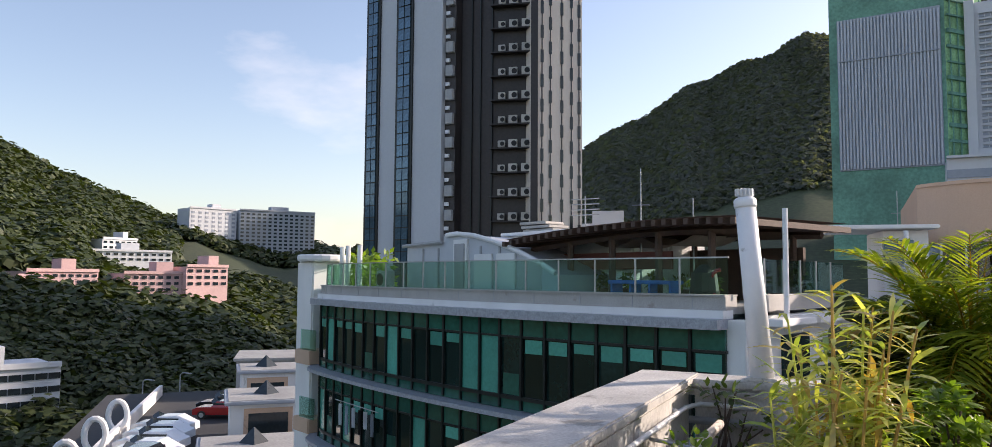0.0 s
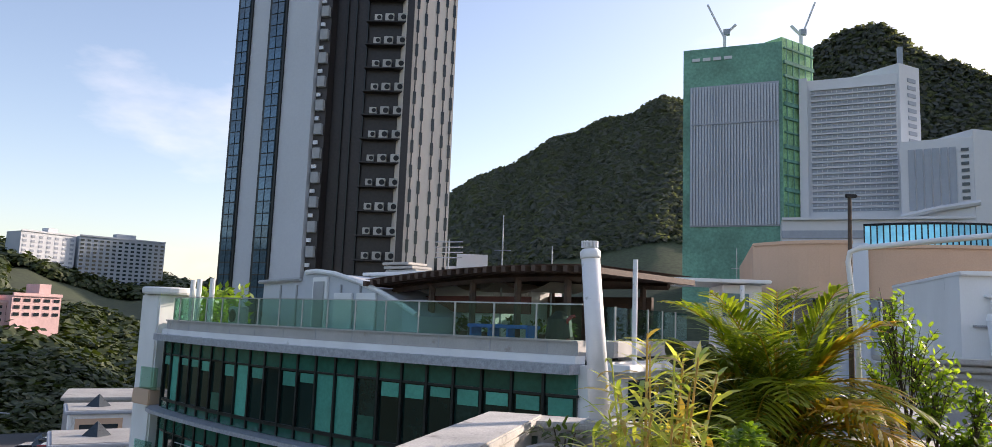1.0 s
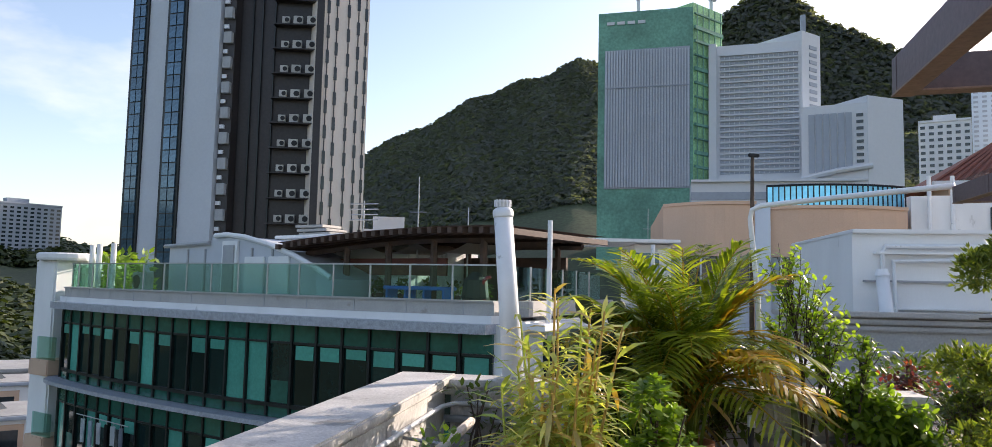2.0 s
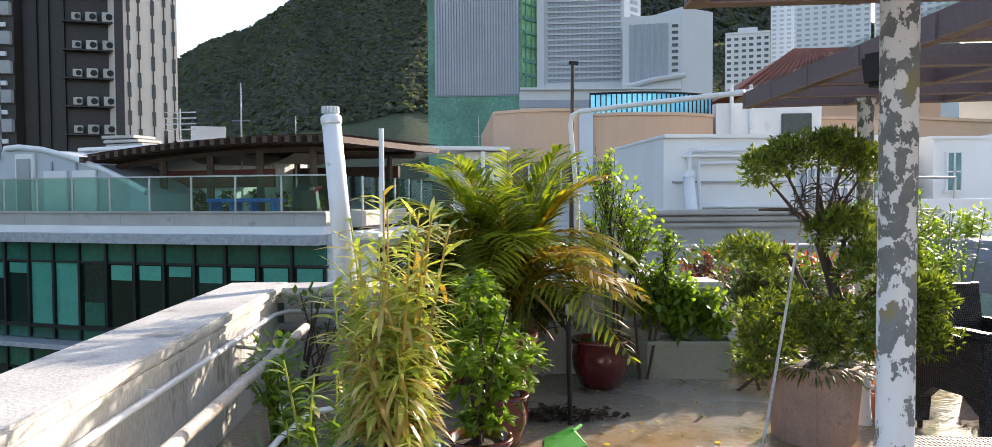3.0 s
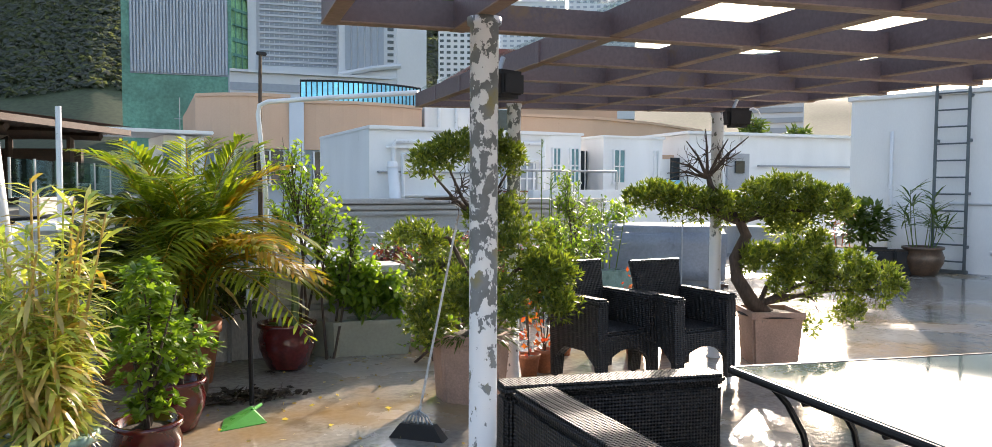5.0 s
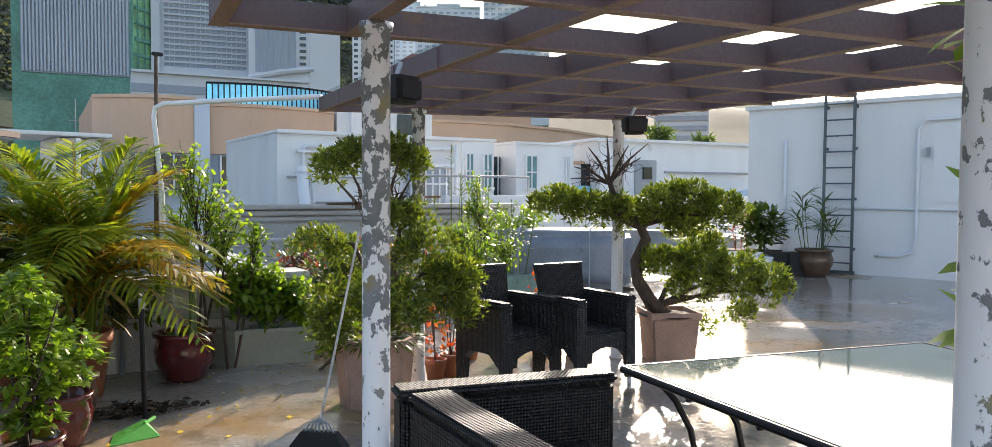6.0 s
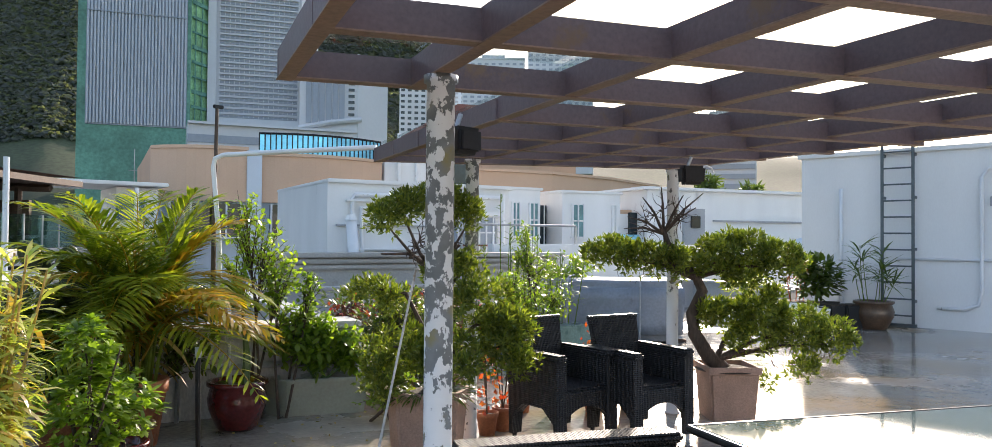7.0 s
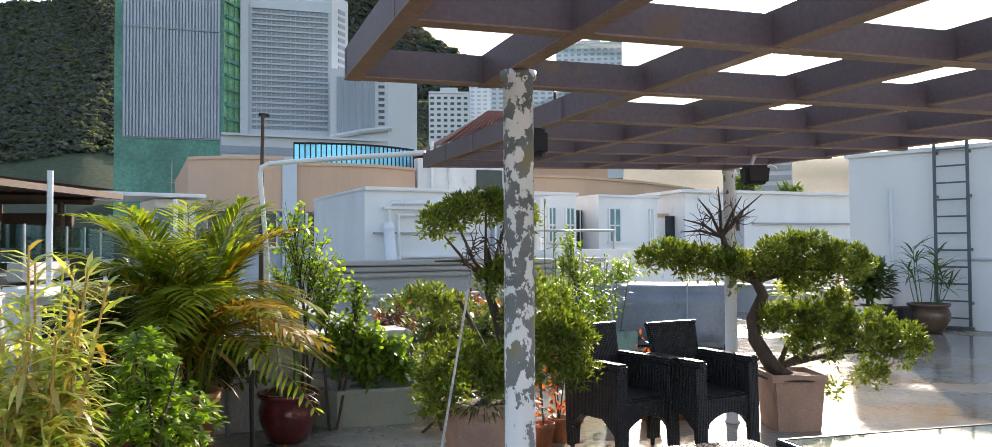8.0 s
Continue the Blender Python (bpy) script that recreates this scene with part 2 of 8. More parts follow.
M_REDGLAZE = material("oxblood_glaze", (0.10, 0.012, 0.012, 1), 0.18, 0, 0.3, 6, 40, 0.05, coat=0.6)
M_CONCPOT = material("pink_concrete_pot", (0.42, 0.265, 0.20, 1), 0.8, 0, 0.2, 5, 70, 0.4, spots=0.2, spot_scale=5, spot_col=(0.22, 0.17, 0.13, 1))
M_TEALPOT = material("teal_glaze", (0.16, 0.27, 0.23, 1), 0.3, 0, 0.3, 6, 40, 0.1, coat=0.4)
M_BROWNPOT = material("brown_glaze", (0.10, 0.055, 0.03, 1), 0.35, 0, 0.3, 8, 40, 0.1, coat=0.3)
M_TROUGH = material("grey_green_plastic", (0.34, 0.35, 0.28, 1), 0.5, 0, 0.12, 4, 40, 0.1)
M_SOIL = material("soil", (0.05, 0.035, 0.022, 1), 0.95, 0, 0.5, 12, 80, 1.0)
M_BARK = material("bark", (0.085, 0.06, 0.045, 1), 0.9, 0, 0.4, 14, 60, 1.0, stretch=(1, 1, 0.3))
M_TARP = material("grey_tarpaulin", (0.23, 0.255, 0.29, 1), 0.45, 0, 0.15, 2, 30, 0.2, spots=0.15, spot_scale=1.5, spot_col=(0.15, 0.16, 0.18, 1))
M_BLACKPL = material("black_plastic", (0.014, 0.014, 0.015, 1), 0.65, 0, 0.2, 6, 50, 0.05)
M_GREENPL = material("green_plastic", (0.10, 0.42, 0.08, 1), 0.3, 0, 0.1, 6, 50, 0.03)
M_WHITEPL = material("white_plastic", (0.72, 0.74, 0.77, 1), 0.35, 0, 0.06, 6, 50, 0.03)
M_BLUE = material("blue_plastic", (0.03, 0.17, 0.55, 1), 0.4, 0, 0.15, 6, 50, 0.03)
M_GREYPAINT = material("grey_paint", (0.36, 0.37, 0.38, 1), 0.6, 0, 0.12, 2, 40, 0.1)
M_TAN = material("tan_render", (0.60, 0.41, 0.29, 1), 0.85, 0, 0.07, 0.5, 20, 0.15, spots=0.08, spot_scale=0.5, spot_col=(0.4, 0.27, 0.19, 1))
M_PALEBLUE = material("pale_blue_render", (0.52, 0.60, 0.68, 1), 0.7, 0, 0.06, 0.6, 20, 0.1)
M_WINDOW = material("dark_window", (0.02, 0.03, 0.035, 1), 0.06, 0, 0.3, 0.7, 5, 0, rough_var=0.03)
M_WINDOWBLUE = material("blue_window", (0.06, 0.12, 0.17, 1), 0.08, 0.3, 0.35, 0.4, 4, 0, rough_var=0.04, piece=0.25)
M_TEALWIN = material("teal_window", (0.11, 0.25, 0.27, 1), 0.12, 0, 0.25, 1.2, 8, 0, rough_var=0.04)
M_GREENGLASS = material("green_glazing", (0.015, 0.10, 0.075, 1), 0.07, 0, 0.25, 0.5, 5, 0, rough_var=0.04, piece=0.3)
M_BLIND = material("green_blind", (0.06, 0.33, 0.26, 1), 0.15, 0, 0.15, 0.8, 10, 0, piece=0.2)
M_DARKGLASS = material("dark_green_glazing", (0.006, 0.022, 0.02, 1), 0.05, 0, 0.4, 0.6, 6, 0, rough_var=0.03, piece=0.4)
M_DARKFRAME = material("dark_frame", (0.014, 0.018, 0.018, 1), 0.4, 0.3, 0.2, 3, 30, 0.05)
M_GREYSTONE = material("grey_stone_cladding", (0.40, 0.385, 0.36, 1), 0.6, 0, 0.15, 1.2, 25, 0.1, spots=0.15, spot_scale=1.0, spot_col=(0.29, 0.26, 0.23, 1))
M_TILE = material("small_grey_tile", (0.36, 0.38, 0.42, 1), 0.4, 0, 0.25, 8, 30, 0.2)
M_DARKWOOD = material("dark_timber", (0.09, 0.052, 0.036, 1), 0.7, 0, 0.35, 3, 30, 0.3, stretch=(1, 0.2, 1))
M_REDBRICK = material("dull_red_timber", (0.17, 0.055, 0.04, 1), 0.8, 0, 0.2, 2, 20, 0.2)
M_CANVAS = material("beige_canvas", (0.50, 0.43, 0.35, 1), 0.85, 0, 0.12, 2, 30, 0.2)
M_TOWERGREY = material("tower_pale_tile", (0.50, 0.53, 0.57, 1), 0.5, 0, 0.05, 0.15, 3, 0.05)
M_TOWERCREAM = material("tower_cream_tile", (0.76, 0.66, 0.57, 1), 0.6, 0, 0.08, 0.15, 3, 0.05)
M_TOWERDARK = material("tower_dark_tile", (0.032, 0.026, 0.026, 1), 0.5, 0, 0.3, 0.2, 3, 0.05)
M_ACWHITE = material("air_conditioner_grey", (0.50, 0.48, 0.44, 1), 0.5, 0, 0.12, 2, 20, 0.05, piece=0.15)
# net green greyed down: the haze before the tower is put into it
M_NETGREEN = material("hazed_green_scaffold_net", (0.14, 0.33, 0.25, 1), 0.8, 0, 0.3, 0.08, 1.2, 0.6)
M_NETLIT = material("sunlit_green_net", (0.30, 0.58, 0.30, 1), 0.8, 0, 0.4, 0.16, 1.6, 0.8)
M_SHEET = material("corrugated_grey_sheet", (0.46, 0.50, 0.55, 1), 0.55, 0, 0.1, 0.1, 2, 0.05)
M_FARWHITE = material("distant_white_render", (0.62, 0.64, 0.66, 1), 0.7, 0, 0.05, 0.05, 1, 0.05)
# grey render; also the shade put into recesses, sheet grooves and pavilion lips
M_FARGREY = material("distant_grey_render_and_shade", (0.33, 0.37, 0.42, 1), 0.7, 0, 0.08, 0.05, 1, 0.05)
M_PINK = material("pink_render", (0.62, 0.41, 0.40, 1), 0.8, 0, 0.1, 0.2, 2, 0.05)
M_ROOFRED = material("red_roof_tile", (0.23, 0.07, 0.045, 1), 0.8, 0, 0.3, 2, 20, 0.2)
M_POOLGLASS = material("pool_blue_glass", (0.24, 0.58, 0.76, 1), 0.08, 0, 0.2, 0.8, 6, 0, rough_var=0.03)
M_RAILGLASS = glass_material("green_tinted_glass", (0.68, 0.90, 0.84, 1), 0.14)
M_ROOFGLASS = glass_material("clear_roof_glass", (0.90, 0.94, 0.94, 1), 0.06)
M_TABLEGLASS = material("frosted_table_glass", (0.13, 0.18, 0.17, 1), 0.05, 0, 0.15, 4, 30, 0.0, rough_var=0.03)
M_ASPHALT = material("asphalt", (0.05, 0.05, 0.052, 1), 0.9, 0, 0.2, 0.3, 8, 0.2)
M_GROUND = material("ground_cover", (0.05, 0.065, 0.03, 1), 0.95, 0, 0.4, 0.02, 0.6, 0.3)
M_DECK = material("roof_deck", (0.36, 0.36, 0.35, 1), 0.8, 0, 0.2, 0.4, 6, 0.2, spots=0.2, spot_scale=0.4, spot_col=(0.2, 0.2, 0.19, 1))
M_CARWHITE = material("white_car_paint", (0.75, 0.76, 0.78, 1), 0.2, 0, 0.03, 2, 20, 0, coat=0.7)
M_CARBLACK = material("black_car_paint", (0.01, 0.01, 0.012, 1), 0.15, 0, 0.05, 2, 20, 0, coat=0.8)
M_CARRED = material("red_car_paint", (0.35, 0.012, 0.012, 1), 0.18, 0, 0.05, 2, 20, 0, coat=0.8)
M_RUBBER = material("tyre_rubber", (0.015, 0.015, 0.015, 1), 0.8, 0, 0.1, 5, 40, 0.1)
L_PALM = leaf_material("palm_leaf", (0.08, 0.14, 0.018, 1), (0.32, 0.34, 0.04, 1), 0.5, 0.3, 0.45)
L_PALMOLD = leaf_material("palm_leaf_yellowed", (0.42, 0.20, 0.025, 1), (0.27, 0.25, 0.03, 1), 0.45)
L_YELLOW = leaf_material("variegated_leaf", (0.58, 0.54, 0.20, 1), (0.22, 0.31, 0.06, 1), 0.45, 0.35, 0.5)
L_DRY = leaf_material("dry_leaf", (0.42, 0.25, 0.07, 1), (0.40, 0.34, 0.16, 1), 0.4)
L_GREEN = leaf_material("fresh_leaf", (0.10, 0.18, 0.022, 1), (0.21, 0.30, 0.04, 1), 0.52)
L_DARK = leaf_material("dark_leaf", (0.045, 0.08, 0.02, 1), (0.11, 0.15, 0.03, 1), 0.42)
L_JUNIPER = leaf_material("juniper_needles", (0.06, 0.10, 0.018, 1), (0.21, 0.24, 0.04, 1), 0.42, 0.5, 0.6)
L_BAMBOO = leaf_material("bamboo_leaf", (0.07, 0.13, 0.025, 1), (0.14, 0.19, 0.04, 1), 0.35)
L_ALOE = leaf_material("aloe_leaf", (0.09, 0.16, 0.06, 1), (0.13, 0.2, 0.07, 1), 0.2)
L_RED = leaf_material("red_flower", (0.45, 0.04, 0.02, 1), (0.35, 0.10, 0.03, 1), 0.4)
L_CACTUS = leaf_material("cactus_pad", (0.03, 0.05, 0.025, 1), (0.05, 0.07, 0.03, 1), 0.05)
L_FOREST = leaf_material("forest_canopy", (0.032, 0.05, 0.014, 1), (0.058, 0.076, 0.022, 1), 0.22, 0.6, 0.35)
# paler and greyer than scrub itself: distance haze is put into the colour
L_HILL = leaf_material("hazed_hill_scrub", (0.112, 0.125, 0.115, 1), (0.12, 0.13, 0.12, 1), 0.5, 0.8, 0.06)
L_BURGUNDY = leaf_material("burgundy_leaf", (0.05, 0.012, 0.016, 1), (0.13, 0.03, 0.03, 1), 0.3, 0.4, 0.5)
L_LIME = leaf_material("lime_leaf", (0.14, 0.24, 0.03, 1), (0.30, 0.38, 0.06, 1), 0.5, 0.35, 0.5)


# ---- mesh helpers ----
def thing(name, label, category, at=(0, 0, 0), turn=0.0, group="", kind=""):
    ob = new(name)
    ob.matrix_basis = pose(*at, 0, 0, turn)
    ob.empty_display_size = 0.1
    return tagged(ob, label, category, group, kind)


def part(name, bm, mat, parent, label="", at=None, smooth=False):
    me = bpy.data.meshes.new(name)
    bm.to_mesh(me)
    bm.free()
    if smooth:
        for p in me.polygons:
            p.use_smooth = True
    me.materials.append(mat)
    ob = new(name, me)
    if parent:
        ob.parent = parent
    if at:
        ob.location = at
    return tagged(ob, label)


def raw(name, verts, faces, mat, parent, label="", smooth=False):
    me = bpy.data.meshes.new(name)
    me.from_pydata(verts, [], faces)
    me.update()
    if smooth:
        for p in me.polygons:
            p.use_smooth = True
    me.materials.append(mat)
    ob = new(name, me)
    if parent:
        ob.parent = parent
    return tagged(ob, label)


def piece(name, me, parent, m):
    ob = new(name, me)
    ob.parent = parent
    ob.matrix_basis = m
    return ob


def box(bm, c, s, turn=0.0, bevel=0.0, taper=1.0):
    """A box about c of size s, turned about z, its foot scaled by taper."""
    g = bmesh.ops.create_cube(bm, size=1)
    for v in g["verts"]:
        k = taper if v.co.z < 0 else 1.0
        v.co = Vector((v.co.x * s[0] * k, v.co.y * s[1] * k, v.co.z * s[2]))
    if bevel > 0:
        es = list({e for v in g["verts"] for e in v.link_edges})
        vs = bmesh.ops.bevel(bm, geom=es, offset=bevel, segments=2, affect="EDGES")["verts"]
        vs = list({v for v in vs} | {v for v in g["verts"] if v.is_valid})
    else:
        vs = g["verts"]
    m = pose(*c, 0, 0, turn)
    for v in vs:
        v.co = m @ v.co
    return bm


def slab(bm, pts, z0, z1):
    """A prism over the outline pts (counter-clockwise)."""
    lo = [bm.verts.new((x, y, z0)) for x, y in pts]
    hi = [bm.verts.new((x, y, z1)) for x, y in pts]
    bm.faces.new(hi)
    bm.faces.new(lo[::-1])
    for i in range(len(pts)):
        j = (i + 1) % len(pts)
        bm.faces.new((lo[i], lo[j], hi[j], hi[i]))
    return bm


def tube(bm, pts, r, n=8, closed=True):
    """A round bar along pts; r a number or one for each point."""
    pts = [Vector(p) for p in pts]
    rs = r if isinstance(r, (list, tuple)) else [r] * len(pts)
    rings = []
    side = None
    for i, p in enumerate(pts):
        d = (pts[min(i + 1, len(pts) - 1)] - pts[max(i - 1, 0)]).normalized()
        ref = Vector((0, 0, 1)) if abs(d.z) < 0.95 else Vector((1, 0, 0))
        if side is None:
            side = d.cross(ref).normalized()
        side = (side - d * side.dot(d)).normalized()
        up = side.cross(d)
        rings.append([bm.verts.new(p + (side * math.cos(a) + up * math.sin(a)) * rs[i]) for a in (2 * math.pi * k / n for k in range(n))])
    for a, b in zip(rings, rings[1:]):
        for k in range(n):
            bm.faces.new((a[k], a[(k + 1) % n], b[(k + 1) % n], b[k]))
    if closed:
        bm.faces.new(rings[0][::-1])
        bm.faces.new(rings[-1])
    return bm


def lathe(bm, prof, n=24, c=(0, 0, 0), turn=0.0):
    """A profile of (radius, height) turned about z."""
    rings = []
    for r, z in prof:
        rings.append([bm.verts.new((c[0] + r * math.cos(turn + 2 * math.pi * k / n), c[1] + r * math.sin(turn + 2 * math.pi * k / n), c[2] + z)) for k in range(n)])
    for a, b in zip(rings, rings[1:]):
        for k in range(n):
            bm.faces.new((a[k], a[(k + 1) % n], b[(k + 1) % n], b[k]))
    if prof[0][0] > 1e-4:
        bm.faces.new(rings[0][::-1])
    if prof[-1][0] > 1e-4:
        bm.faces.new(rings[-1])
    return bm


def B():
    return bmesh.new()


rnd = random.Random(7)


class Leaves:
    """Gathers many small leaves into one mesh."""

    def __init__(self):
        self.v, self.f = [], []

    def blade(self, p, d, length, width, droop=0.3, fold=0.15, seg=2):
        """A pointed blade from p along d, bending down."""
        p, d = Vector(p), Vector(d).normalized()
        side = d.cross(Vector((0, 0, 1)))
        if side.length < 1e-3:
            side = Vector((1, 0, 0))
        side.normalize()
        side = (side + Vector((rnd.uniform(-1, 1), rnd.uniform(-1, 1), rnd.uniform(-1, 1))) * 0.35).normalized()
        i0 = len(self.v)
        pos, dd = p.copy(), d.copy()
        for k in range(seg + 1):
            t = k / seg
            if k == seg:
                self.v.append(pos)
            else:
                w = width * (0.35 if k == 0 else 1.0 - 0.35 * (t - 0.3)) * 0.5
                self.v.append(pos - side * w)
                self.v.append(pos + side * w)
            dd = (dd + Vector((0, 0, -droop / seg))).normalized()
            pos = pos + dd * (length / seg)
        for k in range(seg):
            a = i0 + 2 * k
            if k == seg - 1:
                self.f.append((a, a + 1, a + 2))
            else:
                self.f.append((a, a + 1, a + 3, a + 2))

    def fleck(self, p, d, length, width):
        """A small flat leaf: a rhomb."""
        p, d = Vector(p), Vector(d).normalized()
        r = Vector((rnd.gauss(0, 1), rnd.gauss(0, 1), rnd.gauss(0, 1)))
        s = d.cross(r).normalized() * width * 0.5
        m = p + d * length * 0.45
        i = len(self.v)
        self.v += [p, m + s, p + d * length, m - s]
        self.f.append((i, i + 1, i + 2, i + 3))

    def out(self, name, mat, parent, label=""):
        return raw(name, self.v, self.f, mat, parent, label)


def ball_dir():
    while True:
        v = Vector((rnd.uniform(-1, 1), rnd.uniform(-1, 1), rnd.uniform(-1, 1)))
        if 0.05 < v.length < 1:
            return v.normalized()


# ---- the terrace ----
def wall_run(name, label, pts, z0, z1, w, mat, cap=0.0, cap_mat=None):
    """A wall of width w along pts, with a coping that stands out by cap."""
    t = thing(name, label, "wall", kind="structure")
    bm = B()
    for (x0, y0), (x1, y1) in zip(pts, pts[1:]):
        l = math.hypot(x1 - x0, y1 - y0)
        box(bm, ((x0 + x1) / 2, (y0 + y1) / 2, (z0 + z1) / 2), (l, w, z1 - z0), math.degrees(math.atan2(y1 - y0, x1 - x0)), 0.006)
    part("wall_body", bm, mat, t)
    if cap:
        bm = B()
        for k, ((x0, y0), (x1, y1)) in enumerate(zip(pts, pts[1:])):
            l = math.hypot(x1 - x0, y1 - y0)
            a = math.degrees(math.atan2(y1 - y0, x1 - x0))
            c = ((x0 + x1) / 2, (y0 + y1) / 2)
            box(bm, (*c, z1 + 0.03 - 0.002 * k), (l + w, w + 2 * cap, 0.06), a, 0.012)
            box(bm, (*c, z1 - 0.035 - 0.002 * k), (l + w + cap, w + cap, 0.05), a, 0.01)
        part("coping", bm, cap_mat or mat, t)
    return t


floor = tagged(part("floor", slab(B(), [(-1.05, -9), (16, -9), (16, 13), (3.0, 13), (3.0, 6.75), (-1.05, 6.75)], -0.35, 0.0), M_FLOOR, None),
               "wet stained concrete roof terrace floor", "floor", kind="structure")
wall_run("wall_west", "off-white painted concrete parapet with a moulded coping", [(-0.80, -9.0), (-0.78, 6.35)], -0.35, 0.70, 0.36, M_PARAPET, 0.05)
wall_run("wall_north", "grey-white painted parapet behind the potted plants", [(-0.55, 6.46), (2.85, 6.53)], -0.35, 0.68, 0.30, M_PARAPET, 0.05)
wall_run("wall_end", "low grey painted parapet closing the terrace", [(3.0, 6.86), (3.0, 13.0), (12.7, 13.0), (12.9, 10.4)], -0.35, 0.55, 0.25, M_GREYPAINT, 0.04)
wall_run("wall_south", "plain white rendered wall closing the terrace", [(-1.0, -9.0), (16.0, -9.0)], -0.35, 3.0, 0.25, M_WHITE)


def stair_house():
    """White rendered block that carries the cat ladder, and its door, ledge and pipes."""
    t = thing("wall_east", "tall white rendered block with faint stains", "wall", kind="structure")
    a, b = Vector((12.9, 10.2)), Vector((16.6, -1.0))
    d = (b - a).normalized()
    n = Vector((d.y, -d.x))
    if n.x < 0:
        n = -n
    q = [a, b, b + n * 4, a + n * 4]
    bm = slab(B(), [(p.x, p.y) for p in q][::1], -0.35, 3.04)
    bmesh.ops.recalc_face_normals(bm, faces=bm.faces)
    part("wall_body", bm, M_WHITE, t)
    c = (a + b) / 2 + n * 2
    ang = math.degrees(math.atan2(d.y, d.x))
    bm = box(B(), (c.x, c.y, 3.08), ((b - a).length + 0.12, 4.12, 0.08), ang, 0.01)
    part("coping", bm, M_WHITE, t)

    def at(s, out, z):
        p = a + d * s - n * out
        return Vector((p.x, p.y, z))
    # conduit runs
    for k, run in enumerate((
            [(0.75, 0.05, 2.45), (0.75, 0.05, 0.2)],
            [(2.35, 0.05, 0.36), (2.75, 0.05, 0.36), (2.95, 0.05, 0.45), (3.0, 0.05, 0.7), (3.0, 0.05, 2.55), (3.1, 0.05, 2.7), (5.5, 0.05, 2.75)],
            [(1.7, 0.04, 1.18), (4.5, 0.04, 1.18), (4.62, 0.04, 1.26), (4.66, 0.04, 1.4), (4.66, 0.04, 2.45)])):
        part("conduit", tube(B(), [at(*p) for p in run], 0.03 if k != 2 else 0.022, 8), M_PIPEWHITE, t, smooth=True)
    # flush panel, ledge band and a hood over the far door
    bm = box(B(), at(3.75, 0.012, 1.95), (1.05, 0.04, 1.3), ang, 0.008)
    part("panel", bm, M_WHITE, t)
    bm = box(B(), at(5.4, 0.12, 2.2), (1.3, 0.28, 0.07), ang, 0.01)
    part("door_hood", bm, M_GREYPAINT, t)
    bm = box(B(), at(5.45, 0.015, 1.05), (0.95, 0.05, 2.1), ang, 0.01)
    d1 = part("door", bm, M_WHITEPL, t)
    part("door_handle", box(B(), at(5.1, 0.07, 1.0), (0.12, 0.04, 0.03), ang, 0.008), M_GALV, d1)
    part("rain_spot", box(B(), at(3.15, 0.05, 2.15), (0.06, 0.05, 0.16), ang, 0.008), M_GREYPAINT, t, "small grey switch box")
    # cat ladder
    lad = thing("cat_ladder", "grey galvanised steel ladder fixed to the white wall", "ladder")
    for s in (1.50, 2.00):
        part("stringer", box(B(), at(s, 0.16, 1.62), (0.05, 0.025, 3.2), ang, 0.004), M_LADDER, lad)
        for z in (0.45, 1.35, 2.25, 3.0):
            part("bracket", box(B(), at(s, 0.08, z), (0.04, 0.16, 0.05), ang, 0.003), M_LADDER, lad)
    for k in range(11):
        part("rung", tube(B(), [at(1.50, 0.16, 0.2 + k * 0.285), at(2.00, 0.16, 0.2 + k * 0.285)], 0.014, 8), M_LADDER, lad)
    part("foot_plate", box(B(), at(1.75, 0.16, 0.03), (0.6, 0.1, 0.06), ang, 0.004), M_LADDER, lad)
    return at


stair_at = stair_house()


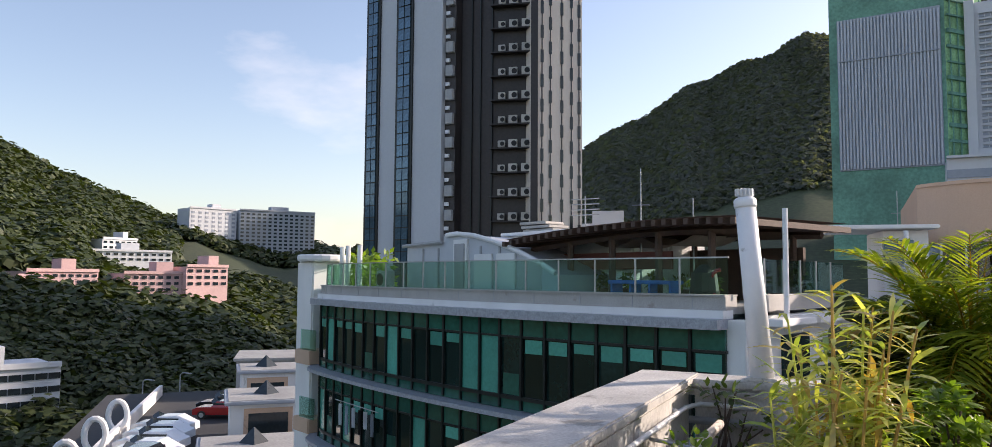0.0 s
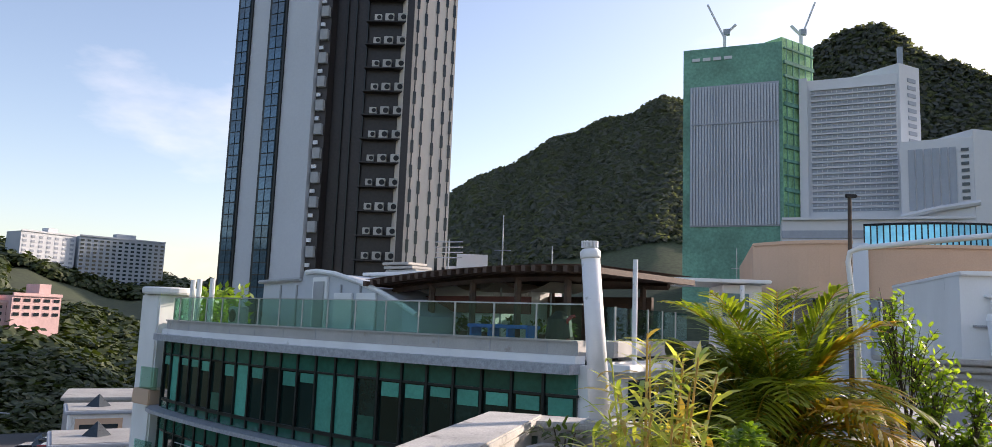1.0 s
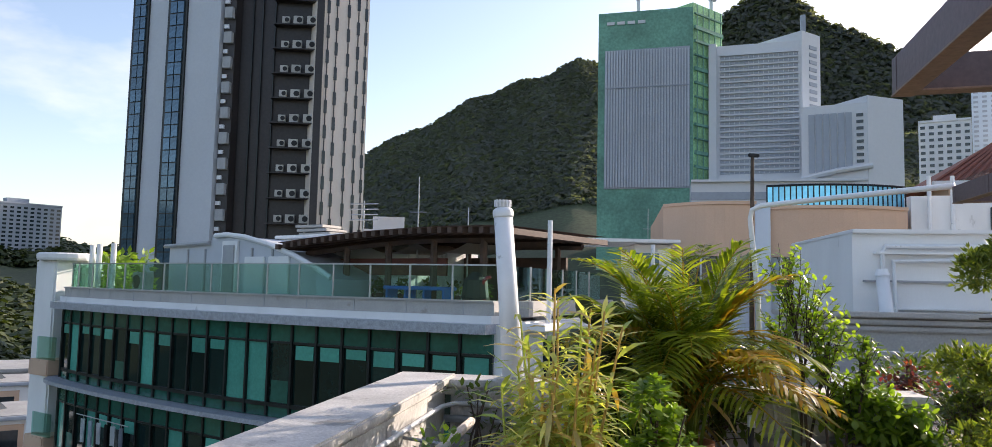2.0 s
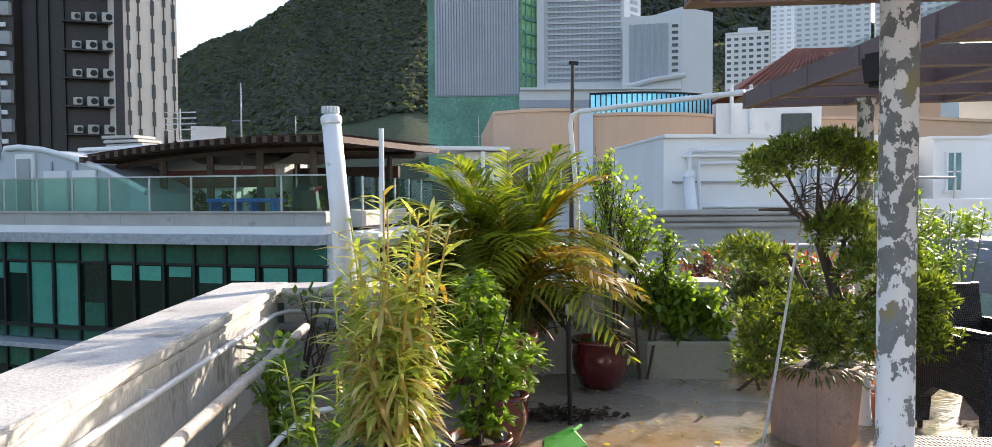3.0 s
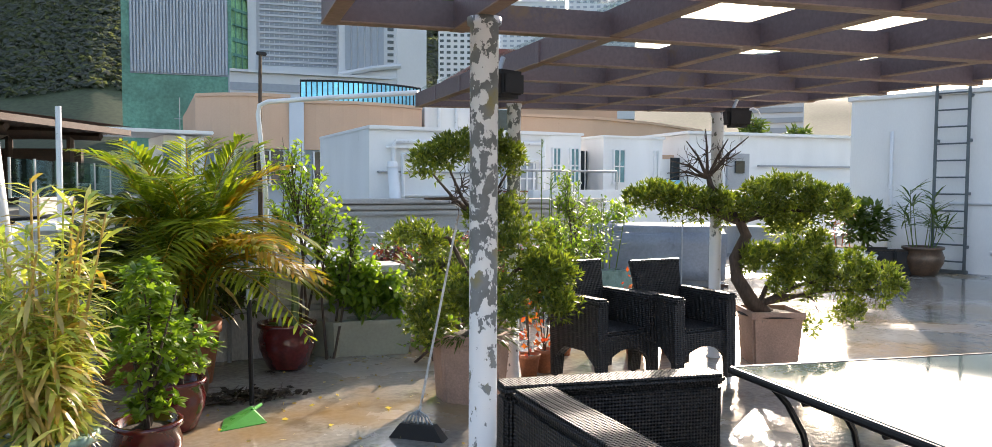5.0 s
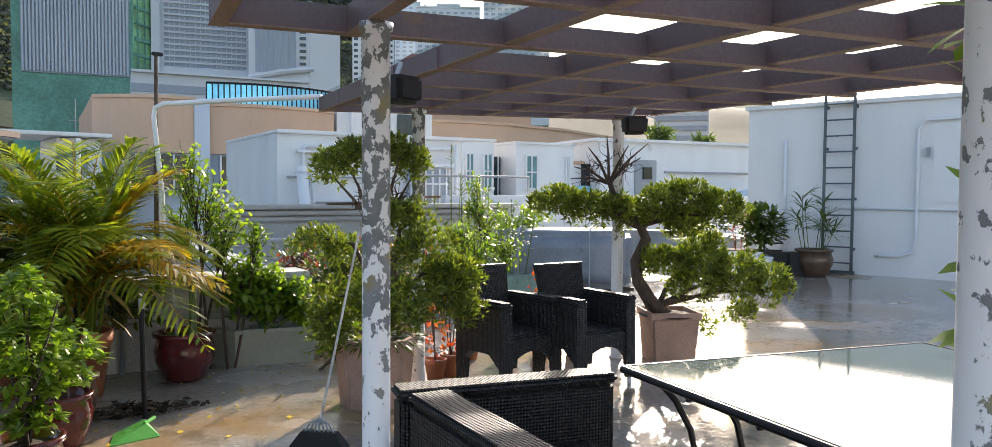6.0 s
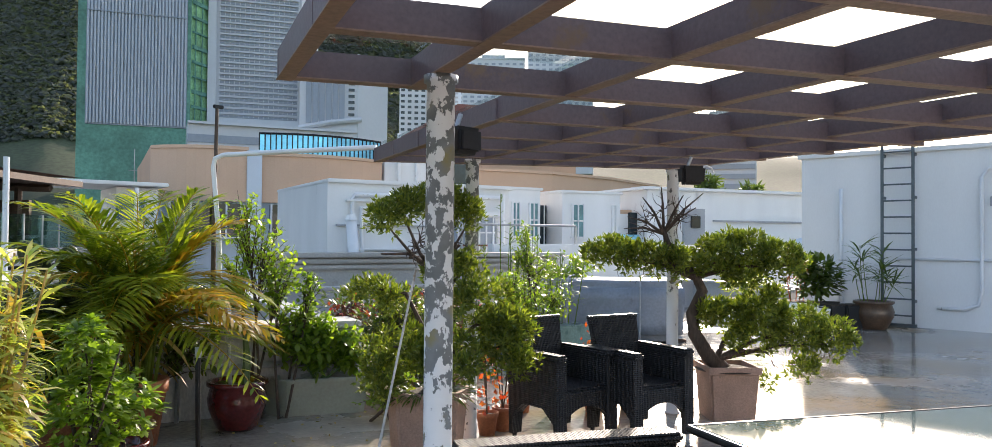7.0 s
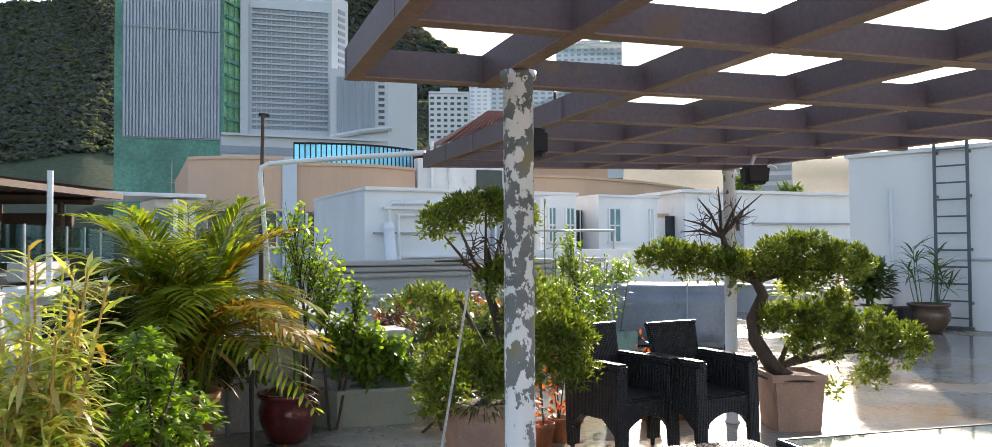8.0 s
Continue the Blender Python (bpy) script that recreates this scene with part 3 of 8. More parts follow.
# ---- pergola ----
def pergola():
    t = thing("pergola", "brown painted steel grid pergola glazed on top", "pergola", group="")
    us = [0.0, 0.47, 1.08, 1.75, 2.40, 3.05, 3.70]
    vs = [-2.75, -2.05, -1.37, -0.69, 0.0, 0.68, 1.32, 1.93, 2.50, 3.02]
    z0, h, w = 2.03, 0.10, 0.05

    def g(u, v):
        far = max(v, 0) / 3.02
        squeeze = 1 - 0.04 * far * max(0.0, (u - 1.08)) / 2.62
        x = 1.52 + u * 0.988 * squeeze + 0.075 * v - 0.035 * u * min(v, 0) * 0.2
        y = 2.52 - u * 0.15 + v * (1.0 - 0.02 * far * (u - 1.08) / 2.62)
        return Vector((x, y, 0))

    def zr(p):
        """The grid rises a little towards its far outer corner."""
        return z0 + 0.05 * max(0.0, p.x - 1.5) / 3.8 * max(0.0, p.y - 2.4) / 2.6

    def beam(p, q, lift=0.0):
        d = (q - p).normalized()
        s = Vector((-d.y, d.x, 0))
        p, q = p - d * w / 2, q + d * w / 2
        for name, hw, a, c, mat in (("beam", w / 2, lift, h - lift, M_BEAM), ("bottom_flange", w / 2 + 0.003, lift - 0.006, lift - 0.001, M_BEAMEDGE)):
            bm = B()
            v = [bm.verts.new((e + s * k * hw) + Vector((0, 0, zr(e) + zz))) for zz in (a, c) for e, k in ((p, -1), (q, -1), (q, 1), (p, 1))]
            for f in ((3, 2, 1, 0), (4, 5, 6, 7), (0, 1, 5, 4), (1, 2, 6, 5), (2, 3, 7, 6), (3, 0, 4, 7)):
                bm.faces.new([v[i] for i in f])
            if name == "beam":
                ob = part(name, bm, mat, t)
            else:
                part(name, bm, mat, ob, "rust-stained bottom edge")
    for i, u in enumerate(us):
        beam(g(u, vs[0]), g(u, 0.0 if i < 2 else vs[-1]))
    for v in vs:
        first = 0.0 if v <= 0.0 else us[2]
        beam(g(first, v), g(us[-1], v), 0.003)
    # glazing sheets on top, one a bay
    for i in range(6):
        for j in range(len(vs) - 1):
            if i < 2 and vs[j] >= 0.0:
                continue
            c = [g(us[i], vs[j]), g(us[i + 1], vs[j]), g(us[i + 1], vs[j + 1]), g(us[i], vs[j + 1])]
            m = sum(c, Vector()) / 4
            c = [m + (p - m) * 0.985 for p in c]
            p = part("pane", slab(B(), [(q.x, q.y) for q in c], zr(m) + h + 0.03, zr(m) + h + 0.036), M_ROOFGLASS, t)
            p.visible_shadow = False
    # posts
    for (x, y), mat, r, lab in (((1.98, 2.20), M_PEEL, 0.049, "white post with flaking paint over grey primer"), ((3.36, 4.85), M_PEEL, 0.049, "white post with flaking paint"),
                                ((5.30, 4.93), M_PEEL2, 0.049, "chipped white post"), ((2.33, 0.37), M_PEEL2, 0.05, "chipped white post")):
        bm = B()
        zt = zr(Vector((x, y, 0)))
        lathe(bm, [(r + 0.012, 0), (r + 0.012, 0.012), (r, 0.014), (r, zt - 0.035), (r + 0.010, zt - 0.03), (r + 0.010, zt - 0.006)], 28)
        p = part("post", bm, mat, t, lab, (x, y, 0), True)
        part("cap_plate", box(B(), (0, 0, z0 + 0.03), (0.012, 0.09, 0.09), 0, 0.003), M_BEAM, p)
    # loudspeakers under the grid
    for (x, y, a) in ((2.42, 3.0, 20), (4.55, 3.85, -25)):
        s = thing("loudspeaker", "small black outdoor loudspeaker under the pergola", "loudspeaker", (x, y, 1.86), a, "pergola loudspeakers")
        part("cabinet", box(B(), (0, 0, 0.055), (0.17, 0.14, 0.125), 0, 0.018, 0.86), M_BLACKPL, s)
        part("grille", box(B(), (0, -0.072, 0.055), (0.12, 0.008, 0.085), 0, 0.003), M_BLACKPL, s)
        part("bracket", tube(B(), [(-0.03, 0, 0.11), (0.0, 0, 0.18)], 0.012, 8), M_GALV, s)
        part("cable", tube(B(), [(0.07, 0, 0.11), (0.11, 0.02, 0.125), (0.15, 0.03, 0.11), (0.17, 0.05, 0.08)], 0.006, 6), M_WHITEPL, s, "white cable")


pergola()


# ---- the leaning vent pipe, mast, conduits on the parapet ----
def vent_pipe():
    t = thing("vent_pipe", "thick white painted vent pipe with a slotted cap, leaning", "pipe", (-0.07, 6.44, 0.735))
    top = Vector((-0.11, 0.0, 1.36))
    bm = tube(B(), [(0, 0, 0), top * 0.5, top], [0.088, 0.08, 0.076], 24)
    part("shaft", bm, M_PIPEWHITE, t, smooth=True)
    bm = tube(B(), [top * 0.955, top * 0.965, top * 0.99, top * 1.0, top * 1.012], [0.083, 0.085, 0.085, 0.08, 0.062], 24)
    part("collar", bm, M_PIPEWHITE, t, smooth=True)
    for k in range(14):
        a = 2 * math.pi * k / 14
        o = Vector((math.cos(a) * 0.07, math.sin(a) * 0.07, 0))
        part("cap_rib", box(B(), top * 1.02 + o * 0.9 + Vector((0, 0, 0.025)), (0.016, 0.012, 0.055), math.degrees(a), 0.002), M_PIPEWHITE, t)
    part("cap", tube(B(), [top * 1.0, top * 1.045, top * 1.055, top * 1.06], [0.045, 0.05, 0.062, 0.02], 20), M_PIPEWHITE, t, smooth=True)
    part("foot", box(B(), (0, 0, 0.015), (0.24, 0.24, 0.03), 0, 0.01), M_PARAPET, t)


vent_pipe()


def parapet_pipes():
    p = thing("conduit", "white painted conduit along the parapet's inner face", "pipe")
    part("run", tube(B(), [(-0.575, -4.0, 0.56), (-0.575, 2.0, 0.56), (-0.565, 6.05, 0.56), (-0.5, 6.27, 0.56), (-0.1, 6.29, 0.55)], 0.018, 10), M_PIPEWHITE, p, smooth=True)
    for y in (-1.0, 1.0, 2.6, 3.7, 4.9, 5.8):
        part("clip", box(B(), (-0.588, y, 0.56), (0.04, 0.03, 0.055), 0, 0.004), M_PIPEWHITE, p)
    q = thing("handrail_pipe", "old stained metal pipe on brackets beside the parapet", "pipe")
    part("run", tube(B(), [(-0.30, -3.0, 0.50), (-0.30, 2.0, 0.50), (-0.29, 5.85, 0.50)], 0.031, 14), M_OLDPIPE, q, smooth=True)
    for y in (-1.2, 1.0, 3.15, 5.15):
        part("bracket", tube(B(), [(-0.61, y, 0.50), (-0.30, y, 0.465), (-0.30, y, 0.44), (-0.61, y, 0.22)], 0.012, 8), M_GALV, q)
    r = thing("drain_pipe", "dark old pipe along the end parapet", "pipe")
    part("run", tube(B(), [(-0.58, 6.27, 0.44), (0.6, 6.28, 0.43), (2.8, 6.34, 0.40)], 0.028, 10), M_GREYPAINT, r, smooth=True)
    s = thing("drain_pipe", "white plastic pipe sloping to the floor", "pipe")
    part("run", tube(B(), [(-0.35, 2.5, 0.03), (-0.12, 4.2, 0.2), (0.0, 4.45, 0.26), (0.3, 4.6, 0.27)], 0.017, 10), M_PIPEWHITE, s, smooth=True)


parapet_pipes()


def mast():
    t = thing("aerial_mast", "thin weathered metal mast by the parapet", "mast", (1.80, 6.66, 0.0))
    part("pole", tube(B(), [(0, 0, 0), (0.0, 0, 1.5), (0.01, 0, 2.56)], [0.025, 0.02, 0.014], 10), M_BARK, t)
    part("tip", box(B(), (0.02, 0, 2.57), (0.09, 0.03, 0.03), 20, 0.006), M_BLACKPL, t)
    p = thing("water_pipe", "white plastic pipe bent over to the pergola", "pipe")
    part("run", tube(B(), [(1.86, 6.64, 0.0), (1.84, 6.62, 1.4), (1.78, 6.60, 2.05), (1.79, 6.58, 2.12), (1.85, 6.54, 2.15), (2.3, 6.05, 2.16), (2.84, 5.50, 2.17)], 0.02, 10), M_PIPEWHITE, p, smooth=True)
    w = thing("wrapped_pole", "pole end wrapped in white cloth", "pole", (1.5, 6.3, 0.0), 0)
    part("pole", tube(B(), [(0, 0, 0), (0.02, 0, 1.5)], 0.018, 8), M_GALV, w)
    part("cloth_wrap", tube(B(), [(0.02, 0, 1.32), (0.03, 0, 1.42), (0.015, 0, 1.55), (-0.01, 0, 1.68)], [0.05, 0.065, 0.055, 0.03], 12), M_CANVAS, w, smooth=True)


mast()


# ---- land: one sheet with the hills, and the woods on it ----
def lerp_table(tab, x):
    if x <= tab[0][0]:
        return tab[0][1]
    for (a, u), (b, v) in zip(tab, tab[1:]):
        if x <= b:
            k = (x - a) / (b - a)
            k = k * k * (3 - 2 * k) * 0.4 + k * 0.6
            return u + (v - u) * k
    return tab[-1][1]


RIDGE_NEAR = [(40, 6), (60, 8), (80, 12.5), (88, 16.2), (91.5, 16.7), (96, 15.9), (100.5, 14.0), (105, 12.0), (109, 9.7), (114, 6.4), (120, 3.2), (126, 2.2), (131, 2.4), (137, 4.0), (141, 5.2), (145, 6.7), (148.5, 8.0), (158, 11), (180, 9), (220, 5)]
RIDGE_FAR = [(40, 7), (55, 9), (65, 13.5), (72, 17), (74.5, 18.4), (78, 21.1), (79.5, 21.2), (83, 19.9), (88, 15.5), (92, 11), (98, 4)]


def land(az, r):
    """Height of the land at azimuth az (degrees) and distance r."""
    near = lerp_table(RIDGE_NEAR, az) - (0.35 if az > 120 else 0.1)
    rr = 520 if az > 120 else 640
    top = rr * math.tan(radians(near))
    if r < 70:
        z = -32.0
    elif r < rr:
        k = (r - 70) / (rr - 70)
        z = -32 + (top + 32) * (k ** (1.15 if az > 122 else 1.5))
    else:
        z = top - (r - rr) * 0.45
    if r > 800 and az < 100:
        far = 1500 * math.tan(radians(lerp_table(RIDGE_FAR, az) - 0.7))
        k = min(1.0, (r - 800) / 700)
        z = max(z, -60 + (far + 60) * k ** 1.3) if r <= 1500 else max(z, far - (r - 1500) * 0.5)
    z += noise.noise(Vector((az * 0.35, r * 0.006, 1.7))) * min(10, max(0, r - 150) * 0.02)
    if az > 128:
        z += 6.0 * math.exp(-((r - 205) / 48) ** 2) * min(1.0, (az - 128) / 5)
    return max(z, -60.0)


def land_sheet():
    rs = [0, 40, 70] + [70 + 26 * k for k in range(1, 23)] + [700, 780, 860] + [860 + 80 * k for k in range(1, 10)] + [1800, 2400, 4500]
    az_list = [k * 1.5 for k in range(240)]
    v, f = [], []
    for r in rs:
        for az in az_list:
            inside = 40 <= az <= 220
            z = land(az, r) if inside else (max(-32.0, land(40 if az < 40 or az > 310 else 220, r) * max(0.0, 1 - (min(abs(az - 40), abs(az - 400)) if (az < 40 or az > 310) else az - 220) / 60)) if r > 70 else -32.0)
            if r >= 2400:
                z = -40.0
            v.append((r * math.cos(radians(az)), r * math.sin(radians(az)), z))
    n = len(az_list)
    for i in range(len(rs) - 1):
        for k in range(n):
            a, b = i * n + k, i * n + (k + 1) % n
            f.append((a, b, b + n, a + n) if i else (a, b + n, a + n))
    ob = raw("ground", v, f, M_GROUND, None, smooth=True)
    tagged(ob, "wooded land rising into dark green hills", "ground", kind="structure")


land_sheet()


def woods(name, label, mat, az0, az1, r0, r1, count, size, grow=0.0, seed=3, skip=(), sprays=36):
    """A wood of crowns set on the land, each of many leafy sprays over lumpy shells, joined."""
    rg = np.random.default_rng(seed)
    vs = []
    for _ in range(count):
        az = rg.uniform(az0, az1)
        r = r0 + (r1 - r0) * rg.uniform() ** grow
        if any(a <= az <= b and c <= r <= d for a, b, c, d in skip):
            continue
        s = size * rg.uniform(0.6, 1.35) * (0.6 + 0.4 * r / r1)
        x, y = r * math.cos(radians(az)), r * math.sin(radians(az))
        d = rg.normal(size=(sprays, 3))
        d[:, 2] = np.abs(d[:, 2]) * 0.9 - 0.15
        d /= np.linalg.norm(d, axis=1, keepdims=True)
        lump = 1 + 0.22 * np.sin(d[:, :1] * 5 + seed) * np.cos(d[:, 1:2] * 6 + r)
        p = d * lump * rg.uniform(0.75, 1.05, (sprays, 1)) * np.array([s, s, s * rg.uniform(0.8, 1.15)]) + np.array([x, y, land(az, r) + s * 0.3])
        n = d + np.array([0.0, 0.0, 0.55]) + rg.normal(scale=0.3, size=d.shape)
        u = np.cross(n, rg.normal(size=d.shape))
        u /= np.linalg.norm(u, axis=1, keepdims=True)
        w = np.cross(n, u)
        w /= np.linalg.norm(w, axis=1, keepdims=True)
        q = s * 1.9 / math.sqrt(sprays)
        ks = rg.uniform(0.6, 1.35, (4, sprays, 1)) * q
        vs.append(np.stack([p + u * ks[0], p + w * ks[1], p - u * ks[2], p - w * ks[3]], axis=1).reshape(-1, 3))
    v = np.concatenate(vs)
    f = np.arange(len(v)).reshape(-1, 4)
    tagged(raw(name, v.tolist(), f.tolist(), mat, None), label, "woods", kind="stuff")


HOUSES = ((142, 149, 203, 236), (134, 141.2, 214, 246), (138, 143.5, 285, 345), (127.5, 138, 330, 420))
woods("woodland", "dense green subtropical woodland on the slope", L_FOREST, 121, 158, 165, 520, 9500, 4.4, 0.8, 5, HOUSES, 40)
woods("near_woodland", "dense dark trees below the terraces", L_FOREST, 121, 158, 84, 185, 1700, 4.0, 0.7, 15, ((130, 142, 70, 92),), 150)
woods("hill_woodland", "scrub and trees on the hill, haze put into their grey-green", L_HILL, 66, 116, 330, 660, 40000, 2.0, 0.8, 6, (), 9)
woods("far_hill_woodland", "scrub on the far peak, haze put into its grey-green", L_HILL, 50, 92, 1150, 1520, 9000, 7, 0.8, 8, (), 9)


def ray_at(az, r, z=0.0):
    return Vector((r * math.cos(radians(az)), r * math.sin(radians(az)), z))


# ---- distant buildings ----
def grid_facade(t, a, b, z0, z1, floors, bays, mat, wfrac=0.6, hfrac=0.5, proud=0.12, name="window", cap=300):
    """Windows, each a piece of its own, on the face from a to b (seen with a at the left)."""
    d = Vector((b[0] - a[0], b[1] - a[1], 0))
    l = d.length
    ang = math.degrees(math.atan2(d.y, d.x))
    n = Vector((d.y, -d.x, 0)).normalized()
    fh, bw = (z1 - z0) / floors, l / bays
    bm = box(B(), (0, 0, 0), (bw * wfrac, 0.25, fh * hfrac))
    me = bpy.data.meshes.new(name)
    bm.to_mesh(me); bm.free()
    me.materials.append(mat)
    k = 0
    for i in range(floors):
        for j in range(bays):
            p = Vector((a[0], a[1], 0)) + d * ((j + 0.5) / bays) + n * (proud - 0.125)
            piece(name, me, t, pose(p.x, p.y, z0 + (i + 0.5) * fh, 0, 0, ang))
            k += 1
    return k


def block(t, a, b, depth, z0, z1, mat, name="wall"):
    """A building's body: the face from a to b towards the viewer, and depth behind it."""
    d = Vector((b[0] - a[0], b[1] - a[1]))
    n = Vector((-d.y, d.x)).normalized() * depth
    bm = slab(B(), [(a[0], a[1]), (b[0], b[1]), (b[0] + n.x, b[1] + n.y), (a[0] + n.x, a[1] + n.y)], z0, z1)
    bmesh.ops.recalc_face_normals(bm, faces=bm.faces)
    return part(name, bm, mat, t)


def bands(t, a, b, zs, h, mat, proud=0.3, name="band", over=0.0):
    d = Vector((b[0] - a[0], b[1] - a[1], 0))
    ang = math.degrees(math.atan2(d.y, d.x))
    n = Vector((d.y, -d.x, 0)).normalized()
    c = Vector(((a[0] + b[0]) / 2, (a[1] + b[1]) / 2, 0)) + n * proud / 2
    bm = box(B(), (0, 0, 0), (d.length + over, proud, h))
    me = bpy.data.meshes.new(name)
    bm.to_mesh(me); bm.free()
    me.materials.append(mat)
    for z in zs:
        piece(name, me, t, pose(c.x, c.y, z, 0, 0, ang))


def tower():
    """Dark and pale residential tower with glazed strips and stacked air conditioners."""
    t = thing("apartment_tower", "tall pale and dark-brown apartment tower with glazed strips", "tower")
    z0, z1, fh = -40.0, 80.0, 3.32

    def P(x, y=92.0):
        return (x, y)
    Lf, Rf = Vector((-64.6, 92.0)), Vector((-50.4, 92.0))
    # pale west part, turned a little
    block(t, (-64.4, 93.0), (-50.6, 91.0), 16, z0, z1, M_TOWERGREY)
    # dark recessed core and the cream part
    block(t, (-50.6, 93.4), (-37.4, 96.5), 14, z0, z1, M_TOWERDARK, "core_wall")
    block(t, (-37.4, 93.0), (-32.6, 97.5), 12, z0, z1, M_TOWERCREAM, "cream_wall")
    part("dark_pier", box(B(), (-37.7, 93.2, 20), (0.9, 1.2, 119.5), 15), M_TOWERDARK, t)
    # glazed strips on the pale part
    for (xa, xb, n) in ((-64.3, -61.7, 2), (-58.6, -55.6, 2)):
        ya, yb = 93.0 - (xa + 64.4) / 13.8 * 2 - 0.15, 93.0 - (xb + 64.4) / 13.8 * 2 - 0.15
        part("strip_frame", box(B(), ((xa + xb) / 2, (ya + yb) / 2 + 0.05, 20), (xb - xa, 0.35, 119.6), -8.2), M_DARKFRAME, t)
        grid_facade(t, (xa + 0.35, ya - 0.1), (xb - 0.35, yb - 0.1), 0, 60, 36, n, M_WINDOWBLUE, 0.86, 0.90, 0.16, "strip_pane")
    # stacked air-conditioner boxes on the pale part's flank
    me = bpy.data.meshes.new("grille_box")
    bm = box(B(), (0, 0, 0), (1.15, 0.8, 1.5), 0, 0.05); bm.to_mesh(me); bm.free(); me.materials.append(M_GREYPAINT)
    me2 = bpy.data.meshes.new("service_window")
    bm = box(B(), (0, 0, 0), (0.6, 0.3, 0.5)); bm.to_mesh(me2); bm.free(); me2.materials.append(M_WHITEPL)
    part("service_shaft", box(B(), (-49.7, 92.6, 20), (1.7, 1.6, 119), 0), M_TOWERDARK, t)
    unit = bpy.data.meshes.new("air_conditioner")
    bm = box(B(), (0, 0, 0), (1.2, 0.55, 1.1), 0, 0.04); bm.to_mesh(unit); bm.free(); unit.materials.append(M_ACWHITE)
    fan = bpy.data.meshes.new("fan_grille")
    bm = B(); bmesh.ops.create_cone(bm, cap_ends=True, segments=14, radius1=0.38, radius2=0.36, depth=0.06)
    bm.to_mesh(fan); bm.free(); fan.materials.append(M_BLACKPL)
    led = bpy.data.meshes.new("ledge")
    bm = box(B(), (0, 0, 0), (6.2, 1.1, 0.16)); bm.to_mesh(led); bm.free(); led.materials.append(M_TOWERDARK)
    for k in range(20):
        z = 2.0 + k * fh
        piece("grille_box", me, t, pose(-49.6, 91.6, z + 1.2, 0, 0, 0))
        piece("service_window", me2, t, pose(-50.0, 91.65, z + 2.75, 0, 0, 0))
        piece("ledge", led, t, pose(-41.6, 94.8, z + 0.4, 0, 0, 13))
        for j, (x, s) in enumerate(((-43.1, 0.8), (-41.5, 1.0), (-39.7, 1.0))):
            u = piece("air_conditioner", unit, t, pose(x, 94.95 + (x + 50.6) * 0.0 - 0.5 + j * 0.25, z + 1.05, 0, 0, 13) @ Matrix.Diagonal((s, 1, s, 1)))
            piece("fan_grille", fan, u, pose(0.18, -0.30, 0, 90, 0, 0))
    # pipes on the core
    for x in (-49.0, -47.4, -46.2, -44.6, -38.6):
        part("drain_pipe", box(B(), (x, 93.1 + (x + 50.6) * 0.235, 20), (0.16, 0.25, 119)), M_DARKFRAME, t)
    # slit windows on the cream face
    for i, u in enumerate((0.12, 0.30, 0.55, 0.76, 0.93)):
        p = Vector((-37.4, 93.0)) + Vector((4.8, 4.5)) * u
        part("dark_groove", box(B(), (p.x, p.y, 20), (0.14, 0.16, 119.4), 43.2), M_TOWERDARK, t)
        slit = bpy.data.meshes.new("slit_window")
        bm = box(B(), (0, 0, 0), (0.40, 0.22, 1.7)); bm.to_mesh(slit); bm.free(); slit.materials.append(M_WINDOW)
        for k in range(19):
            piece("slit_window", slit, t, pose(p.x, p.y, 1.0 + k * fh + (i % 2) * 1.2, 0, 0, 43.2))


tower()


